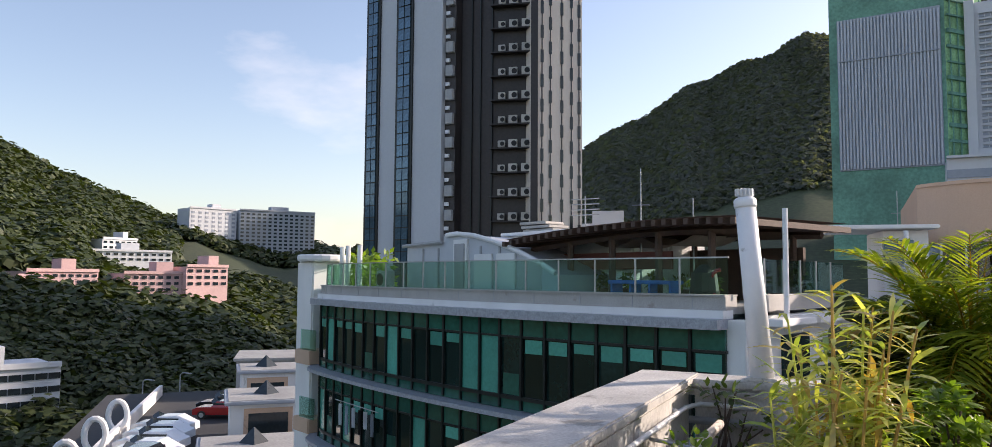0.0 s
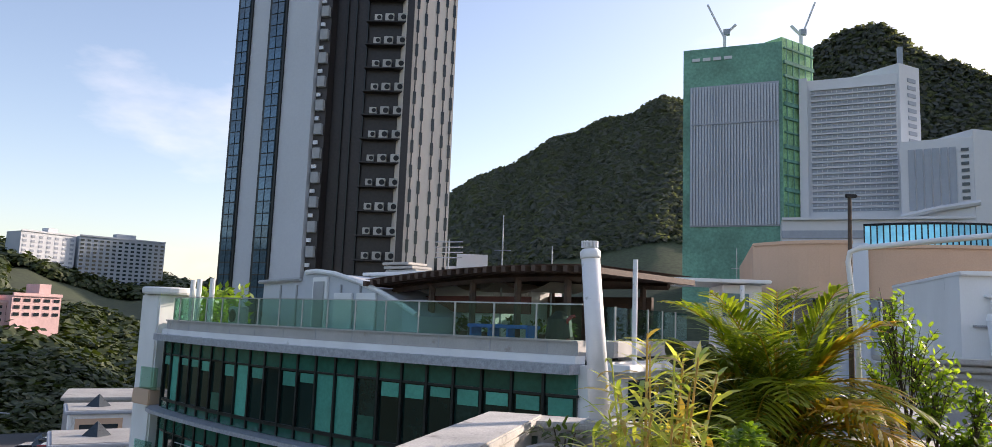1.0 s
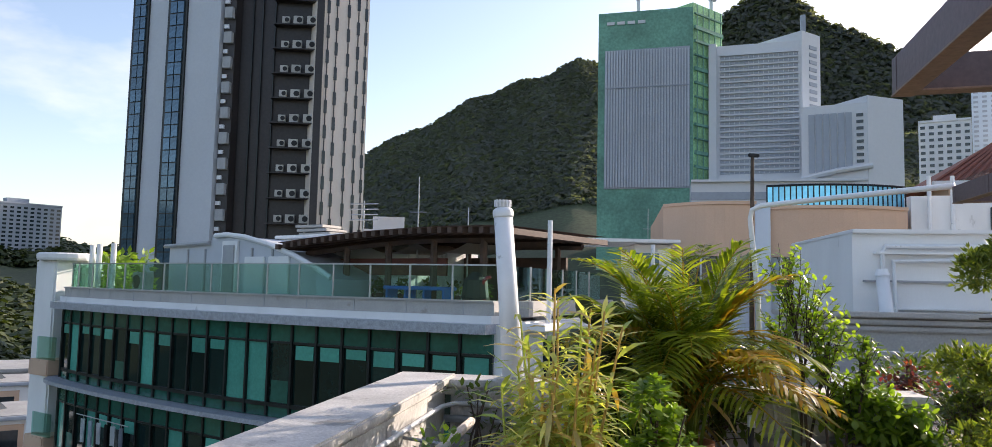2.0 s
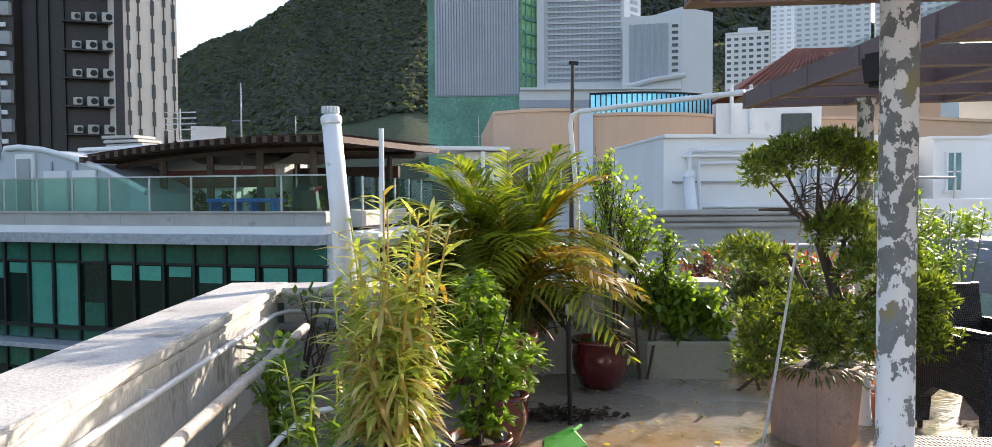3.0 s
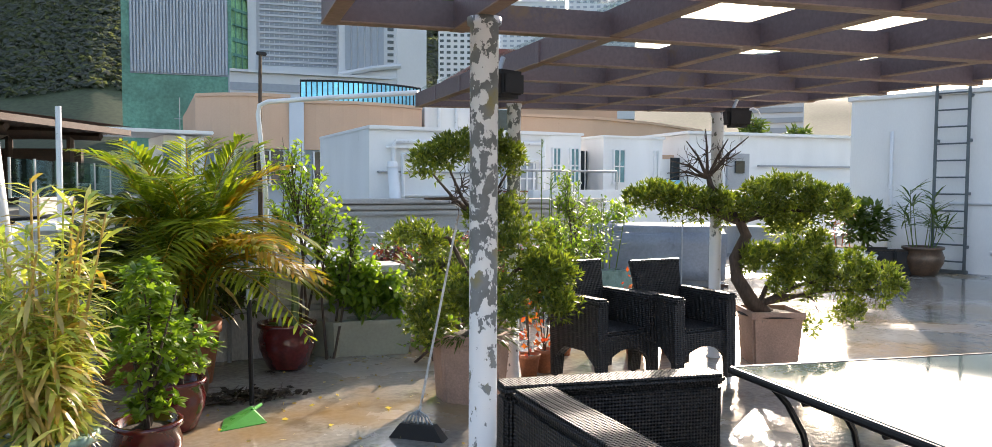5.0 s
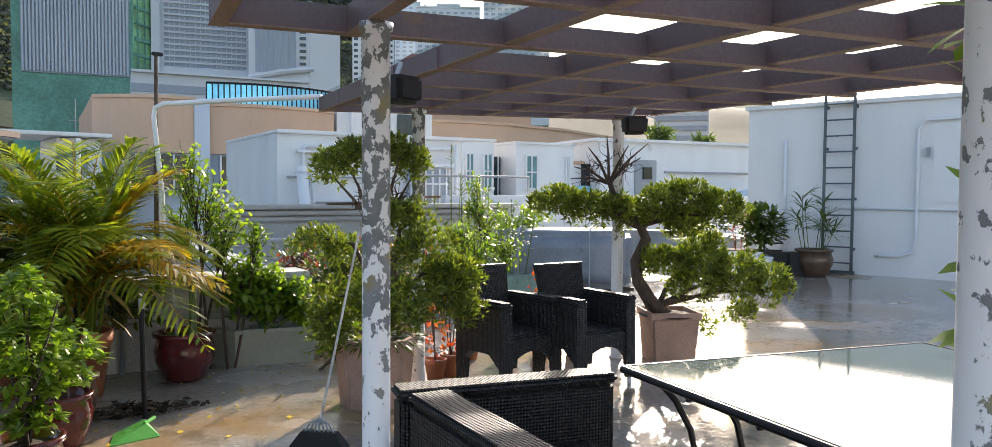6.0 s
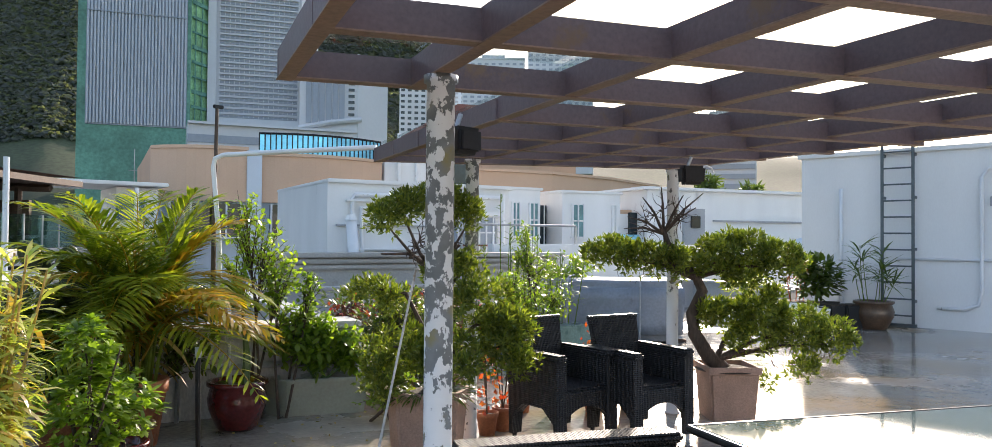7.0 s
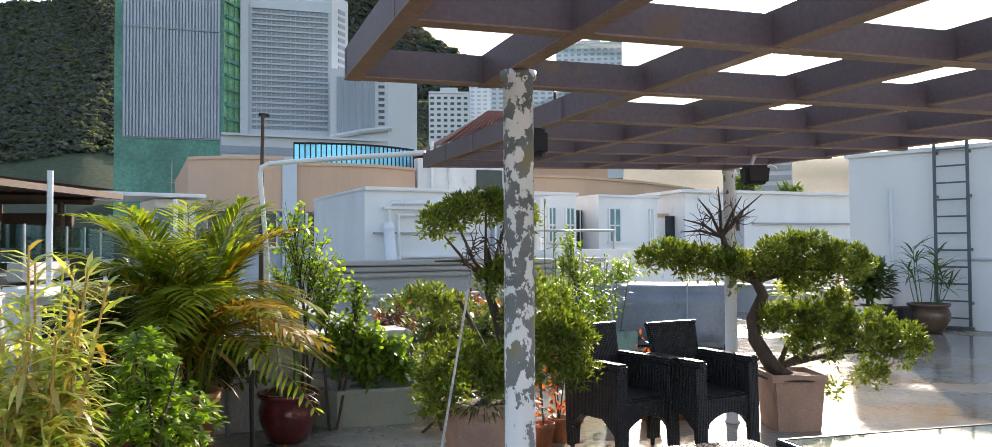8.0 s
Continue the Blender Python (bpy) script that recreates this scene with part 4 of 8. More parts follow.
def green_tower():
    t = thing("building_under_construction", "tower block wrapped in green scaffold netting with grey sheeting", "building")
    a, b, c = (-6.0, 250), (24.0, 246), (34.5, 258)
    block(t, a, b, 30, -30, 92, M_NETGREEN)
    # sun on this side is put into its lighter net colour
    block(t, (24.0, 246.2), c, 24, -30, 93.5, M_NETLIT, "side_net")
    d = Vector((30.0, -4.0)); ang = math.degrees(math.atan2(d.y, d.x))
    for k in range(30):
        u = 0.09 + 0.86 * k / 29
        zt = 79.0 - 0.02 * k
        part("corrugation", box(B(), (a[0] + d.x * u, a[1] + d.y * u - 0.5, (34 + zt) / 2), (0.5, 0.9, zt - 34), ang), M_SHEET, t)
    # backing darker than the ribs: shade of the grooves is put into its colour
    part("sheeting", box(B(), (a[0] + d.x * 0.52, a[1] + d.y * 0.52 - 0.2, 56.4), (27.0, 0.5, 45.6), ang), M_FARGREY, t)
    for z in (66.5,):
        part("sheet_lap", box(B(), (a[0] + d.x * 0.52, a[1] + d.y * 0.52 - 0.75, z), (26.4, 0.9, 0.35), ang), M_FARGREY, t)
    s = Vector((10.5, 11.8)); sang = math.degrees(math.atan2(s.y, s.x))
    for k in range(13):
        z = 36 + k * 4.5
        part("net_fold", box(B(), (24.0 + s.x * 0.5 + 0.3, 246.2 + s.y * 0.5 - 0.3, z), (15.0, 0.7, 0.45 + (k % 3) * 0.35), sang), M_NETGREEN, t)
    for k in range(5):
        u = (k + 0.5) / 5
        part("scaffold_pole", box(B(), (24.0 + s.x * u + 0.35, 246.2 + s.y * u - 0.35, 62), (0.3, 0.3, 62), sang), M_NETGREEN, t)
    for k in range(4):
        part("white_lettering_bar", box(B(), (-2.0 + k * 3.3, 249.2 - k * 0.4, 88.3), (2.4, 0.3, 1.0), ang), M_FARWHITE, t)
    for (x, y, lean) in ((7, 254, -6), (31, 258, 5)):
        cr = thing("crane", "small white tower crane on a rooftop", "crane", (x, y, 92), 0, "rooftop cranes")
        part("mast", box(B(), (0, 0, 4), (1.0, 1.0, 8)), M_FARWHITE, cr)
        part("jib", tube(B(), [(0, 0, 5), (lean * 0.9, 0, 17)], 0.35, 6), M_FARWHITE, cr)
        part("counter_jib", tube(B(), [(0, 0, 6), (-lean * 0.6, 0, 9.5)], 0.5, 6), M_FARWHITE, cr)
        part("cab", box(B(), (0.8, 0, 7), (1.8, 1.6, 2.0), 0, 0.1), M_FARGREY, cr)


green_tower()


def hospital():
    t = thing("hospital_tower", "white slab tower with a lattice of sun-shades", "building")
    a, b = (30.2, 252.0), (57.0, 247.5)
    block(t, a, b, 22, -30, 80.5, M_FARWHITE)
    d = Vector((b[0] - a[0], b[1] - a[1])); ang = math.degrees(math.atan2(d.y, d.x))
    aa, bb = (a[0] + d.x * 0.10, a[1] + d.y * 0.10), (b[0] - d.x * 0.03, b[1] - d.y * 0.03)
    # grey bands stand proud of the wall; recess shade is put into their colour
    bands(t, aa, bb, [39 + k * 1.78 for k in range(22)], 0.75, M_FARGREY, 0.25, "recess_shade_band")
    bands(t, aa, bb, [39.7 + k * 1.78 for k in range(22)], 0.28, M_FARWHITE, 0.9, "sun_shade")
    me = bpy.data.meshes.new("shade_fin")
    bm = box(B(), (0, 0, 0), (0.14, 0.4, 39)); bm.to_mesh(me); bm.free(); me.materials.append(M_FARWHITE)
    for k in range(17):
        u = 0.10 + 0.87 * k / 16
        piece("shade_fin", me, t, pose(a[0] + d.x * u, a[1] + d.y * u - 0.3, 58.3, 0, 0, ang))
    part("corner_pier", box(B(), (30.6, 251.2, 25), (2.4, 1.6, 112), ang), M_FARWHITE, t)
    block(t, (57.2, 247.0), (64.2, 253.5), 16, -30, 83.5, M_FARWHITE, "stair_tower")
    grid_facade(t, (59.0, 248.6), (63.6, 252.9), 40, 80, 17, 1, M_FARGREY, 0.6, 0.5, 0.2, "vent")
    part("roof_mast", box(B(), (58, 249, 86), (1.4, 1.4, 6)), M_FARGREY, t)
    # podium
    u = thing("hospital_podium", "low pale concrete podium of the hospital", "building")
    block(u, (22.0, 231), (70, 228), 24, -30, 33.5, M_FARWHITE)
    bands(u, (22.0, 231), (70, 228), [29.2], 2.2, M_FARGREY, 0.4, "window_band")
    bands(u, (22.0, 231), (70, 228), [33.6, 26.0], 0.7, M_FARWHITE, 1.2, "cornice")
    # lower slab beside it
    v = thing("hospital_wing", "white hospital wing with a dark window grid", "building")
    block(v, (53.4, 232), (70.0, 227), 26, -30, 55.5, M_FARWHITE)
    block(v, (70.0, 226.8), (81.5, 233), 22, -30, 57.5, M_FARWHITE, "end_wall")
    grid_facade(v, (55.0, 231.4), (66.3, 228.0), 36, 53, 1, 6, M_FARGREY, 0.82, 1.0, 0.2, "window_column")
    grid_facade(v, (67.0, 227.8), (69.2, 227.2), 36, 53, 9, 1, M_WINDOW, 0.8, 0.45, 0.2)
    # canopy roof
    bm = tube(B(), [(53.0, 231, 34.2), (62, 228, 36.2), (71, 226.4, 37.4)], 0.8, 6)
    part("curved_canopy", bm, M_FARWHITE, v)


hospital()


def far_block(label, az0, az1, r, el0, el1, mat, floors, bays, wmat=None, wf=0.55, hf=0.45, group="", name="apartment_block"):
    t = thing(name, label, "building", group=group)
    a, b = ray_at(az0, r), ray_at(az1, r * (1.028 if az0 > 125 else 1.0))
    z0, z1 = 1.47 + r * math.tan(radians(el0)), 1.47 + r * math.tan(radians(el1))
    block(t, (a.x, a.y), (b.x, b.y), 14, z0 - 25, z1, mat)
    grid_facade(t, (a.x, a.y), (b.x, b.y), z0, z1 - (z1 - z0) * 0.04, floors, bays, wmat or M_WINDOW, wf, hf, 0.2)
    bands(t, (a.x, a.y), (b.x, b.y), [z1 + 0.3], 0.8, mat, 0.5, "parapet")
    part("roof_house", box(B(), ((a.x + b.x) / 2 * 1.02, (a.y + b.y) / 2 * 1.02, z1 + 1.6), (abs(b.x - a.x) * 0.35 + 2, 6, 3.2), math.degrees(math.atan2(b.y - a.y, b.x - a.x))), mat, t)
    return t


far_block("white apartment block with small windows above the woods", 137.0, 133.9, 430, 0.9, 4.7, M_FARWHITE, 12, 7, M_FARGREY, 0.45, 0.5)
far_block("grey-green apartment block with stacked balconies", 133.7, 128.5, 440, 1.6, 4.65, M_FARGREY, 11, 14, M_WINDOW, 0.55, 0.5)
far_block("small white villa block among the trees", 142.3, 140.2, 330, 1.35, 2.4, M_FARWHITE, 3, 6)
far_block("long white villa row among the trees", 143.6, 138.0, 310, 0.9, 1.6, M_FARWHITE, 2, 12)
far_block("pink terraced apartments on the wooded slope", 146.5, 142.4, 215, -1.5, 0.2, M_PINK, 4, 9)
far_block("pink terraced apartments, lower wing", 148.8, 144.9, 208, -1.7, -0.85, M_PINK, 2, 7)
far_block("pink terraced apartments with a stepped end", 140.9, 136.4, 225, -1.2, 0.1, M_PINK, 3, 9)
far_block("pink terraced apartments, taller end block", 137.0, 134.3, 228, -0.8, 0.6, M_PINK, 3, 5)
far_block("white institutional block with long window bands", 153.0, 144.2, 128, -10.4, -6.0, M_FARWHITE, 5, 12, M_WINDOW, 0.9, 0.45)
far_block("ornate cream apartment block with square windows", 69.9, 66.9, 330, 7.8, 11.2, M_FARWHITE, 8, 6)
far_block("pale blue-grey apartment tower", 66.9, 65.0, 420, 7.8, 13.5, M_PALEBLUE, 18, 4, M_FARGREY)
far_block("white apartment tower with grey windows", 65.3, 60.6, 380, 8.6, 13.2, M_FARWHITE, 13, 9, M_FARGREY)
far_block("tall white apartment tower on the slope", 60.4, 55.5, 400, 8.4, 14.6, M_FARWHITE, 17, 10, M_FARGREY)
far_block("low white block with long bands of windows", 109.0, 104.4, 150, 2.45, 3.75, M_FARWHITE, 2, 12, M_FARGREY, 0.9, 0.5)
far_block("pale banded office block behind the roofs", 47.2, 43.4, 70, 3.5, 6.4, M_FARWHITE, 4, 1, M_FARGREY, 0.96, 0.5)


# ---- neighbouring roofs ----
def tan_building():
    t = thing("tan_building", "peach rendered building with a rounded corner and a rooftop pool", "building")

    def arc(a, b, bulge, n=10):
        a, b = Vector(a), Vector(b)
        d = b - a
        q = Vector((d.y, -d.x)).normalized()
        return [a + d * (k / n) + q * bulge * 4 * (k / n) * (1 - k / n) for k in range(n + 1)]
    left = arc((2.75, 35.2), (6.5, 33.8), 0.55)
    right = arc((7.0, 33.9), (12.6, 34.2), 0.75)
    for pts, z in ((left, 5.15), (right, 4.95)):
        q = [(p.x, p.y) for p in pts]
        part("wall", slab(B(), q + [(q[-1][0] + 0.4, 46), (q[0][0] - 0.1, 46)], 2.95, z), M_TAN, t)
        part("coping", slab(B(), [(x, y - 0.1) for x, y in q] + [(q[-1][0], 46), (q[0][0], 46)], z + 0.003, z + 0.14), M_TAN, t)
        part("lower_wall", slab(B(), [(x, y + 0.25) for x, y in q] + [(q[-1][0] + 0.3, 46), (q[0][0], 46)], -14, 2.947), M_PALEBLUE, t)
    part("pale_strip", box(B(), (6.75, 34.3, -3.5), (0.62, 1.2, 17.4), 0, 0.02), M_PALEBLUE, t)
    for x, w in ((4.2, 1.6), (5.6, 1.2), (8.0, 1.2), (10.35, 1.8)):
        win = part("window", box(B(), (x, 34.05 - (0.25 if 4 < x < 6 else 0.45), 2.15), (w, 0.4, 1.4), 0, 0.02), M_WINDOW, t)
        for k in range(3):
            part("window_frame", box(B(), (x - w / 2 + w * k / 2, 33.8 - (0.25 if 4 < x < 6 else 0.45), 2.15), (0.07, 0.12, 1.45)), M_FARWHITE, win)
        part("sill", box(B(), (x, 33.75 - (0.2 if 4 < x < 6 else 0.4), 1.4), (w + 0.2, 0.3, 0.1)), M_FARWHITE, t)
    # pool balustrade on the right drum
    bm = B()
    q = [(p.x, p.y + 0.35) for p in right]
    v0 = [bm.verts.new((x, y, 5.1)) for x, y in q]; v1 = [bm.verts.new((x, y, 5.95)) for x, y in q]
    for k in range(len(q) - 1):
        bm.faces.new((v0[k], v0[k + 1], v1[k + 1], v1[k]))
    bmesh.ops.solidify(bm, geom=bm.faces[:], thickness=0.03)
    g = part("pool_screen", bm, M_POOLGLASS, t, "bright blue glass pool screen")
    part("handrail", tube(B(), [(x, y - 0.05, 5.98) for x, y in q], 0.05, 8), M_IRON, t)
    for p in arc((7.0, 34.3), (12.6, 34.6), 0.75, 26):
        part("baluster", tube(B(), [(p.x, p.y - 0.2, 5.05), (p.x, p.y - 0.2, 5.97)], 0.03, 5), M_IRON, t)
    # lower tan wing to the right
    w = thing("tan_wing", "long peach rendered wing with a flat roof", "building")
    q = [(14.0, 38.0), (18, 36.2), (23, 36.0), (28, 37.5), (34.5, 41.0), (34, 52), (14, 52)]
    part("wall", slab(B(), q, -14, 5.05), M_TAN, w)
    part("coping", slab(B(), [(x, y - 0.12) for x, y in q], 5.053, 5.2), M_TAN, w)
    # white stair block on the tan building with a dark opening
    s = thing("roof_stair_block", "white rendered stair block with a dark opening on the roof", "building")
    part("wall", slab(B(), [(12.8, 34.4), (17.4, 33.8), (17.6, 40), (12.8, 40)], -10, 5.6), M_WHITE, s)
    part("opening", box(B(), (16.3, 33.92, 4.5), (1.3, 0.2, 1.2), -7.4, 0.02), M_WINDOW, s)
    for x in (13.4, 14.3):
        part("soil_pipe", tube(B(), [(x, 34.1, 2.5), (x, 34.1, 6.4)], 0.09, 8), M_PIPEWHITE, s)


tan_building()


def white_block():
    t = thing("white_outbuilding", "white rendered roof outbuilding with pipes and an open doorway", "building")
    a, b = (5.5, 17.0), (10.2, 17.1)
    block(t, a, b, 5, -0.6, 2.72, M_WHITE)
    part("coping", box(B(), (7.85, 19.5, 2.76), (4.85, 5.15, 0.09), 1.2, 0.02), M_WHITE, t)
    part("doorway", box(B(), (9.2, 16.99, 1.35), (1.1, 0.12, 1.3), 1.2), M_FARGREY, t)
    for k in range(6):
        part("gate_bar", box(B(), (8.72 + 0.19 * k, 16.9, 1.35), (0.035, 0.04, 1.3), 1.2), M_PIPEWHITE, t)
    for z in (0.95, 1.3, 1.62):
        part("gate_rail", box(B(), (9.2, 16.87, z), (1.1, 0.03, 0.04), 1.2), M_REDBRICK if z < 1.5 else M_PIPEWHITE, t)
    for x, z, w in ((7.6, 2.32, 3.4), (7.2, 1.2, 2.2)):
        part("ledge", box(B(), (x, 16.94, z), (w, 0.16, 0.05), 1.2, 0.01), M_WHITE, t)
    part("door_frame", box(B(), (9.2, 16.95, 2.08), (1.5, 0.14, 0.1), 1.2), M_PIPEWHITE, t)
    part("wall_band", box(B(), (7.0, 16.98, 1.75), (2.6, 0.1, 0.04), 1.2), M_GREYPAINT, t)
    for run in ([(6.05, 16.9, 0.3), (6.05, 16.9, 2.35), (6.1, 16.9, 2.45), (9.9, 16.95, 2.5)], [(6.3, 16.88, 0.6), (6.25, 16.88, 2.15), (7.9, 16.9, 2.2)], [(9.95, 16.9, 2.6), (9.95, 16.9, 0.4)]):
        part("pipe", tube(B(), run, 0.05, 8), M_PIPEWHITE, t)
    v = thing("vent_pipe", "thick white leaning roof vent pipe", "pipe", (6.0, 16.4, -0.6))
    part("shaft", tube(B(), [(0.1, 0, 0), (-0.12, 0, 2.45)], [0.15, 0.12], 14), M_PIPEWHITE, v, smooth=True)
    part("cap", tube(B(), [(-0.12, 0, 2.45), (-0.13, 0, 2.58)], [0.14, 0.10], 14), M_PIPEWHITE, v)
    # lattice gate and small windowed blocks
    g = thing("metal_frame", "white painted pipe frame on the roof", "frame", (8.3, 15.8, -0.6))
    for x in (0, 0.9, 1.8, 3.1):
        part("upright", tube(B(), [(x, 0, 0), (x, 0, 2.4)], 0.03, 8), M_GALV, g)
    part("top_bar", tube(B(), [(0, 0, 2.4), (3.1, 0, 2.4)], 0.03, 8), M_GALV, g)
    part("brace", tube(B(), [(0, 0, 1.4), (1.8, 0, 2.2)], 0.02, 8), M_GALV, g)
    for (x0, x1, y, z, wins, lab) in ((11.75, 12.85, 20.0, 2.95, ((0.22, 0.26), (0.78, 0.3)), "small white roof block with two slim windows"), (13.65, 15.85, 20.0, 2.92, ((0.25, 0.42), (0.88, 0.14)), "white roof block with two teal windows")):
        u = thing("white_outbuilding", lab, "building")
        block(u, (x0, y), (x1, y), 4, -4, z, M_WHITE)
        part("coping", box(B(), ((x0 + x1) / 2, y + 2, z + 0.04), (x1 - x0 + 0.15, 4.15, 0.08), 0, 0.02), M_WHITE, u)
        for f, w in wins:
            x = x0 + (x1 - x0) * f
            wd = part("window", box(B(), (x, y, 2.05), (w, 0.1, 1.0), 0, 0.01), M_TEALWIN, u)
            part("window_sill", box(B(), (x, y - 0.06, 1.53), (w + 0.12, 0.12, 0.06)), M_WHITE, u)
            for sx in (-1, 1):
                part("window_frame", box(B(), (x + sx * w / 2, y - 0.03, 2.05), (0.05, 0.12, 1.04)), M_WHITE, wd)
            part("window_frame", box(B(), (x, y - 0.03, 2.05), (0.04, 0.1, 1.0)), M_WHITE, wd)
            part("window_frame", box(B(), (x, y - 0.03, 2.05), (w, 0.1, 0.04)), M_WHITE, wd)
    # dark grille window and balcony between them
    k = thing("recessed_balcony", "recessed peach balcony with a grille window", "balcony")
    block(k, (12.85, 21.0), (18.0, 21.2), 3, -4, 2.5, M_TAN)
    part("window", box(B(), (13.25, 20.95, 1.9), (0.7, 0.12, 1.3)), M_WINDOW, k)
    for j in range(4):
        part("grille_bar", box(B(), (12.98 + 0.18 * j, 20.87, 1.9), (0.03, 0.03, 1.3)), M_WHITE, k)
    part("wall_infill", box(B(), (16.5, 20.98, 1.75), (1.25, 0.12, 1.2)), M_WHITE, k)
    part("opening", box(B(), (17.0, 20.86, 1.7), (0.3, 0.12, 1.4)), M_WINDOW, k)
    part("balcony_glass", box(B(), (16.6, 20.7, 1.35), (1.3, 0.03, 0.6)), M_POOLGLASS, k)
    # long white block to the right with a door
    r = thing("white_outbuilding", "long low white roof building with a small grey door", "building")
    block(r, (17.1, 20.2), (25.5, 19.4), 6, -4, 3.15, M_WHITE)
    part("coping", box(B(), (21.4, 22.7, 3.2), (8.6, 6.2, 0.1), -5.4, 0.02), M_WHITE, r)
    dr = part("door", box(B(), (18.9, 19.98, 1.8), (0.85, 0.14, 1.5), -5.4, 0.01), M_GREYPAINT, r)
    part("door_window", box(B(), (18.9, 19.88, 2.1), (0.35, 0.08, 0.4), -5.4), M_WINDOW, dr)
    part("wall_band", box(B(), (21.8, 19.68, 2.15), (4.2, 0.12, 0.06), -5.4), M_GREYPAINT, r)
    tp = thing("blue_tarpaulin", "pale blue tarpaulin draped over roof clutter", "tarpaulin", (22.3, 18.3, 0.5))
    part("sheet", lathe(B(), [(1.0, 0.0), (0.85, 0.7), (0.5, 1.0), (0.0, 1.12)], 9), M_PALEBLUE, tp)
    ar = thing("white_hoop", "white painted hoop standing on edge", "hoop", (22.3, 17.0, 1.15))
    part("ring", tube(B(), [(0.28 * math.cos(a), 0, 0.28 * math.sin(a)) for a in [2 * math.pi * i / 18 for i in range(19)]], 0.07, 8, False), M_WHITEPL, ar)
    # the roof that they stand on, and its moulded parapet
    part("roof_slab", slab(B(), [(3.6, 13.3), (27, 13.3), (27, 31), (3.6, 31)], -5, -0.6), M_DECK, None)
    tagged(bpy.data.objects["roof_slab"], "grey flat roof of the next building", "roof", kind="structure")
    lw = thing("roof_parapet", "grey moulded parapet of the next roof", "parapet", kind="structure")
    part("wall", box(B(), (7.0, 15.0, 0.25), (6.6, 0.3, 1.7), 2), M_GREYSTONE, lw)
    for z, o in ((1.12, 0.24), (1.0, 0.16), (0.88, 0.1)):
        part("moulding", box(B(), (7.0, 15.0, z), (6.6 + o, 0.3 + o * 2, 0.09), 2, 0.02), M_GREYSTONE, lw)
    lw2 = thing("roof_parapet", "low white roof parapet beyond the terrace", "parapet", kind="structure")
    part("wall", box(B(), (16.0, 15.5, 0.4), (14, 0.3, 1.9), -2, 0.02), M_WHITE, lw2)
    # red tiled roof beyond
    h = thing("tiled_roof_house", "house with a red tiled hipped roof", "house")
    block(h, (25.2, 62.0), (40.2, 60.0), 14, -10, 9.85, M_TAN)
    bm = B()
    p = [bm.verts.new(c) for c in ((24.0, 61.3, 9.9), (41.4, 59.0, 9.9), (43.2, 75, 9.9), (25.2, 77, 9.9), (31.5, 67.5, 14.4), (36.0, 66.8, 14.4))]
    for f in ((0, 1, 5, 4), (1, 2, 5), (2, 3, 4, 5), (3, 0, 4), (3, 2, 1, 0)):
        bm.faces.new([p[i] for i in f])
    rf = part("roof", bm, M_ROOFRED, h)
    for i in range(30):
        u = i / 29
        part("tile_rib", tube(B(), [(24.0 + 17.4 * u, 61.25 - 2.3 * u, 9.95), (31.5 + 4.5 * u, 67.45 - 0.7 * u, 14.42)], 0.12, 5), M_ROOFRED, rf)
    part("eaves", box(B(), (32.7, 60.2, 9.8), (17.8, 0.5, 0.35), -7.6), M_FARWHITE, h)


white_block()


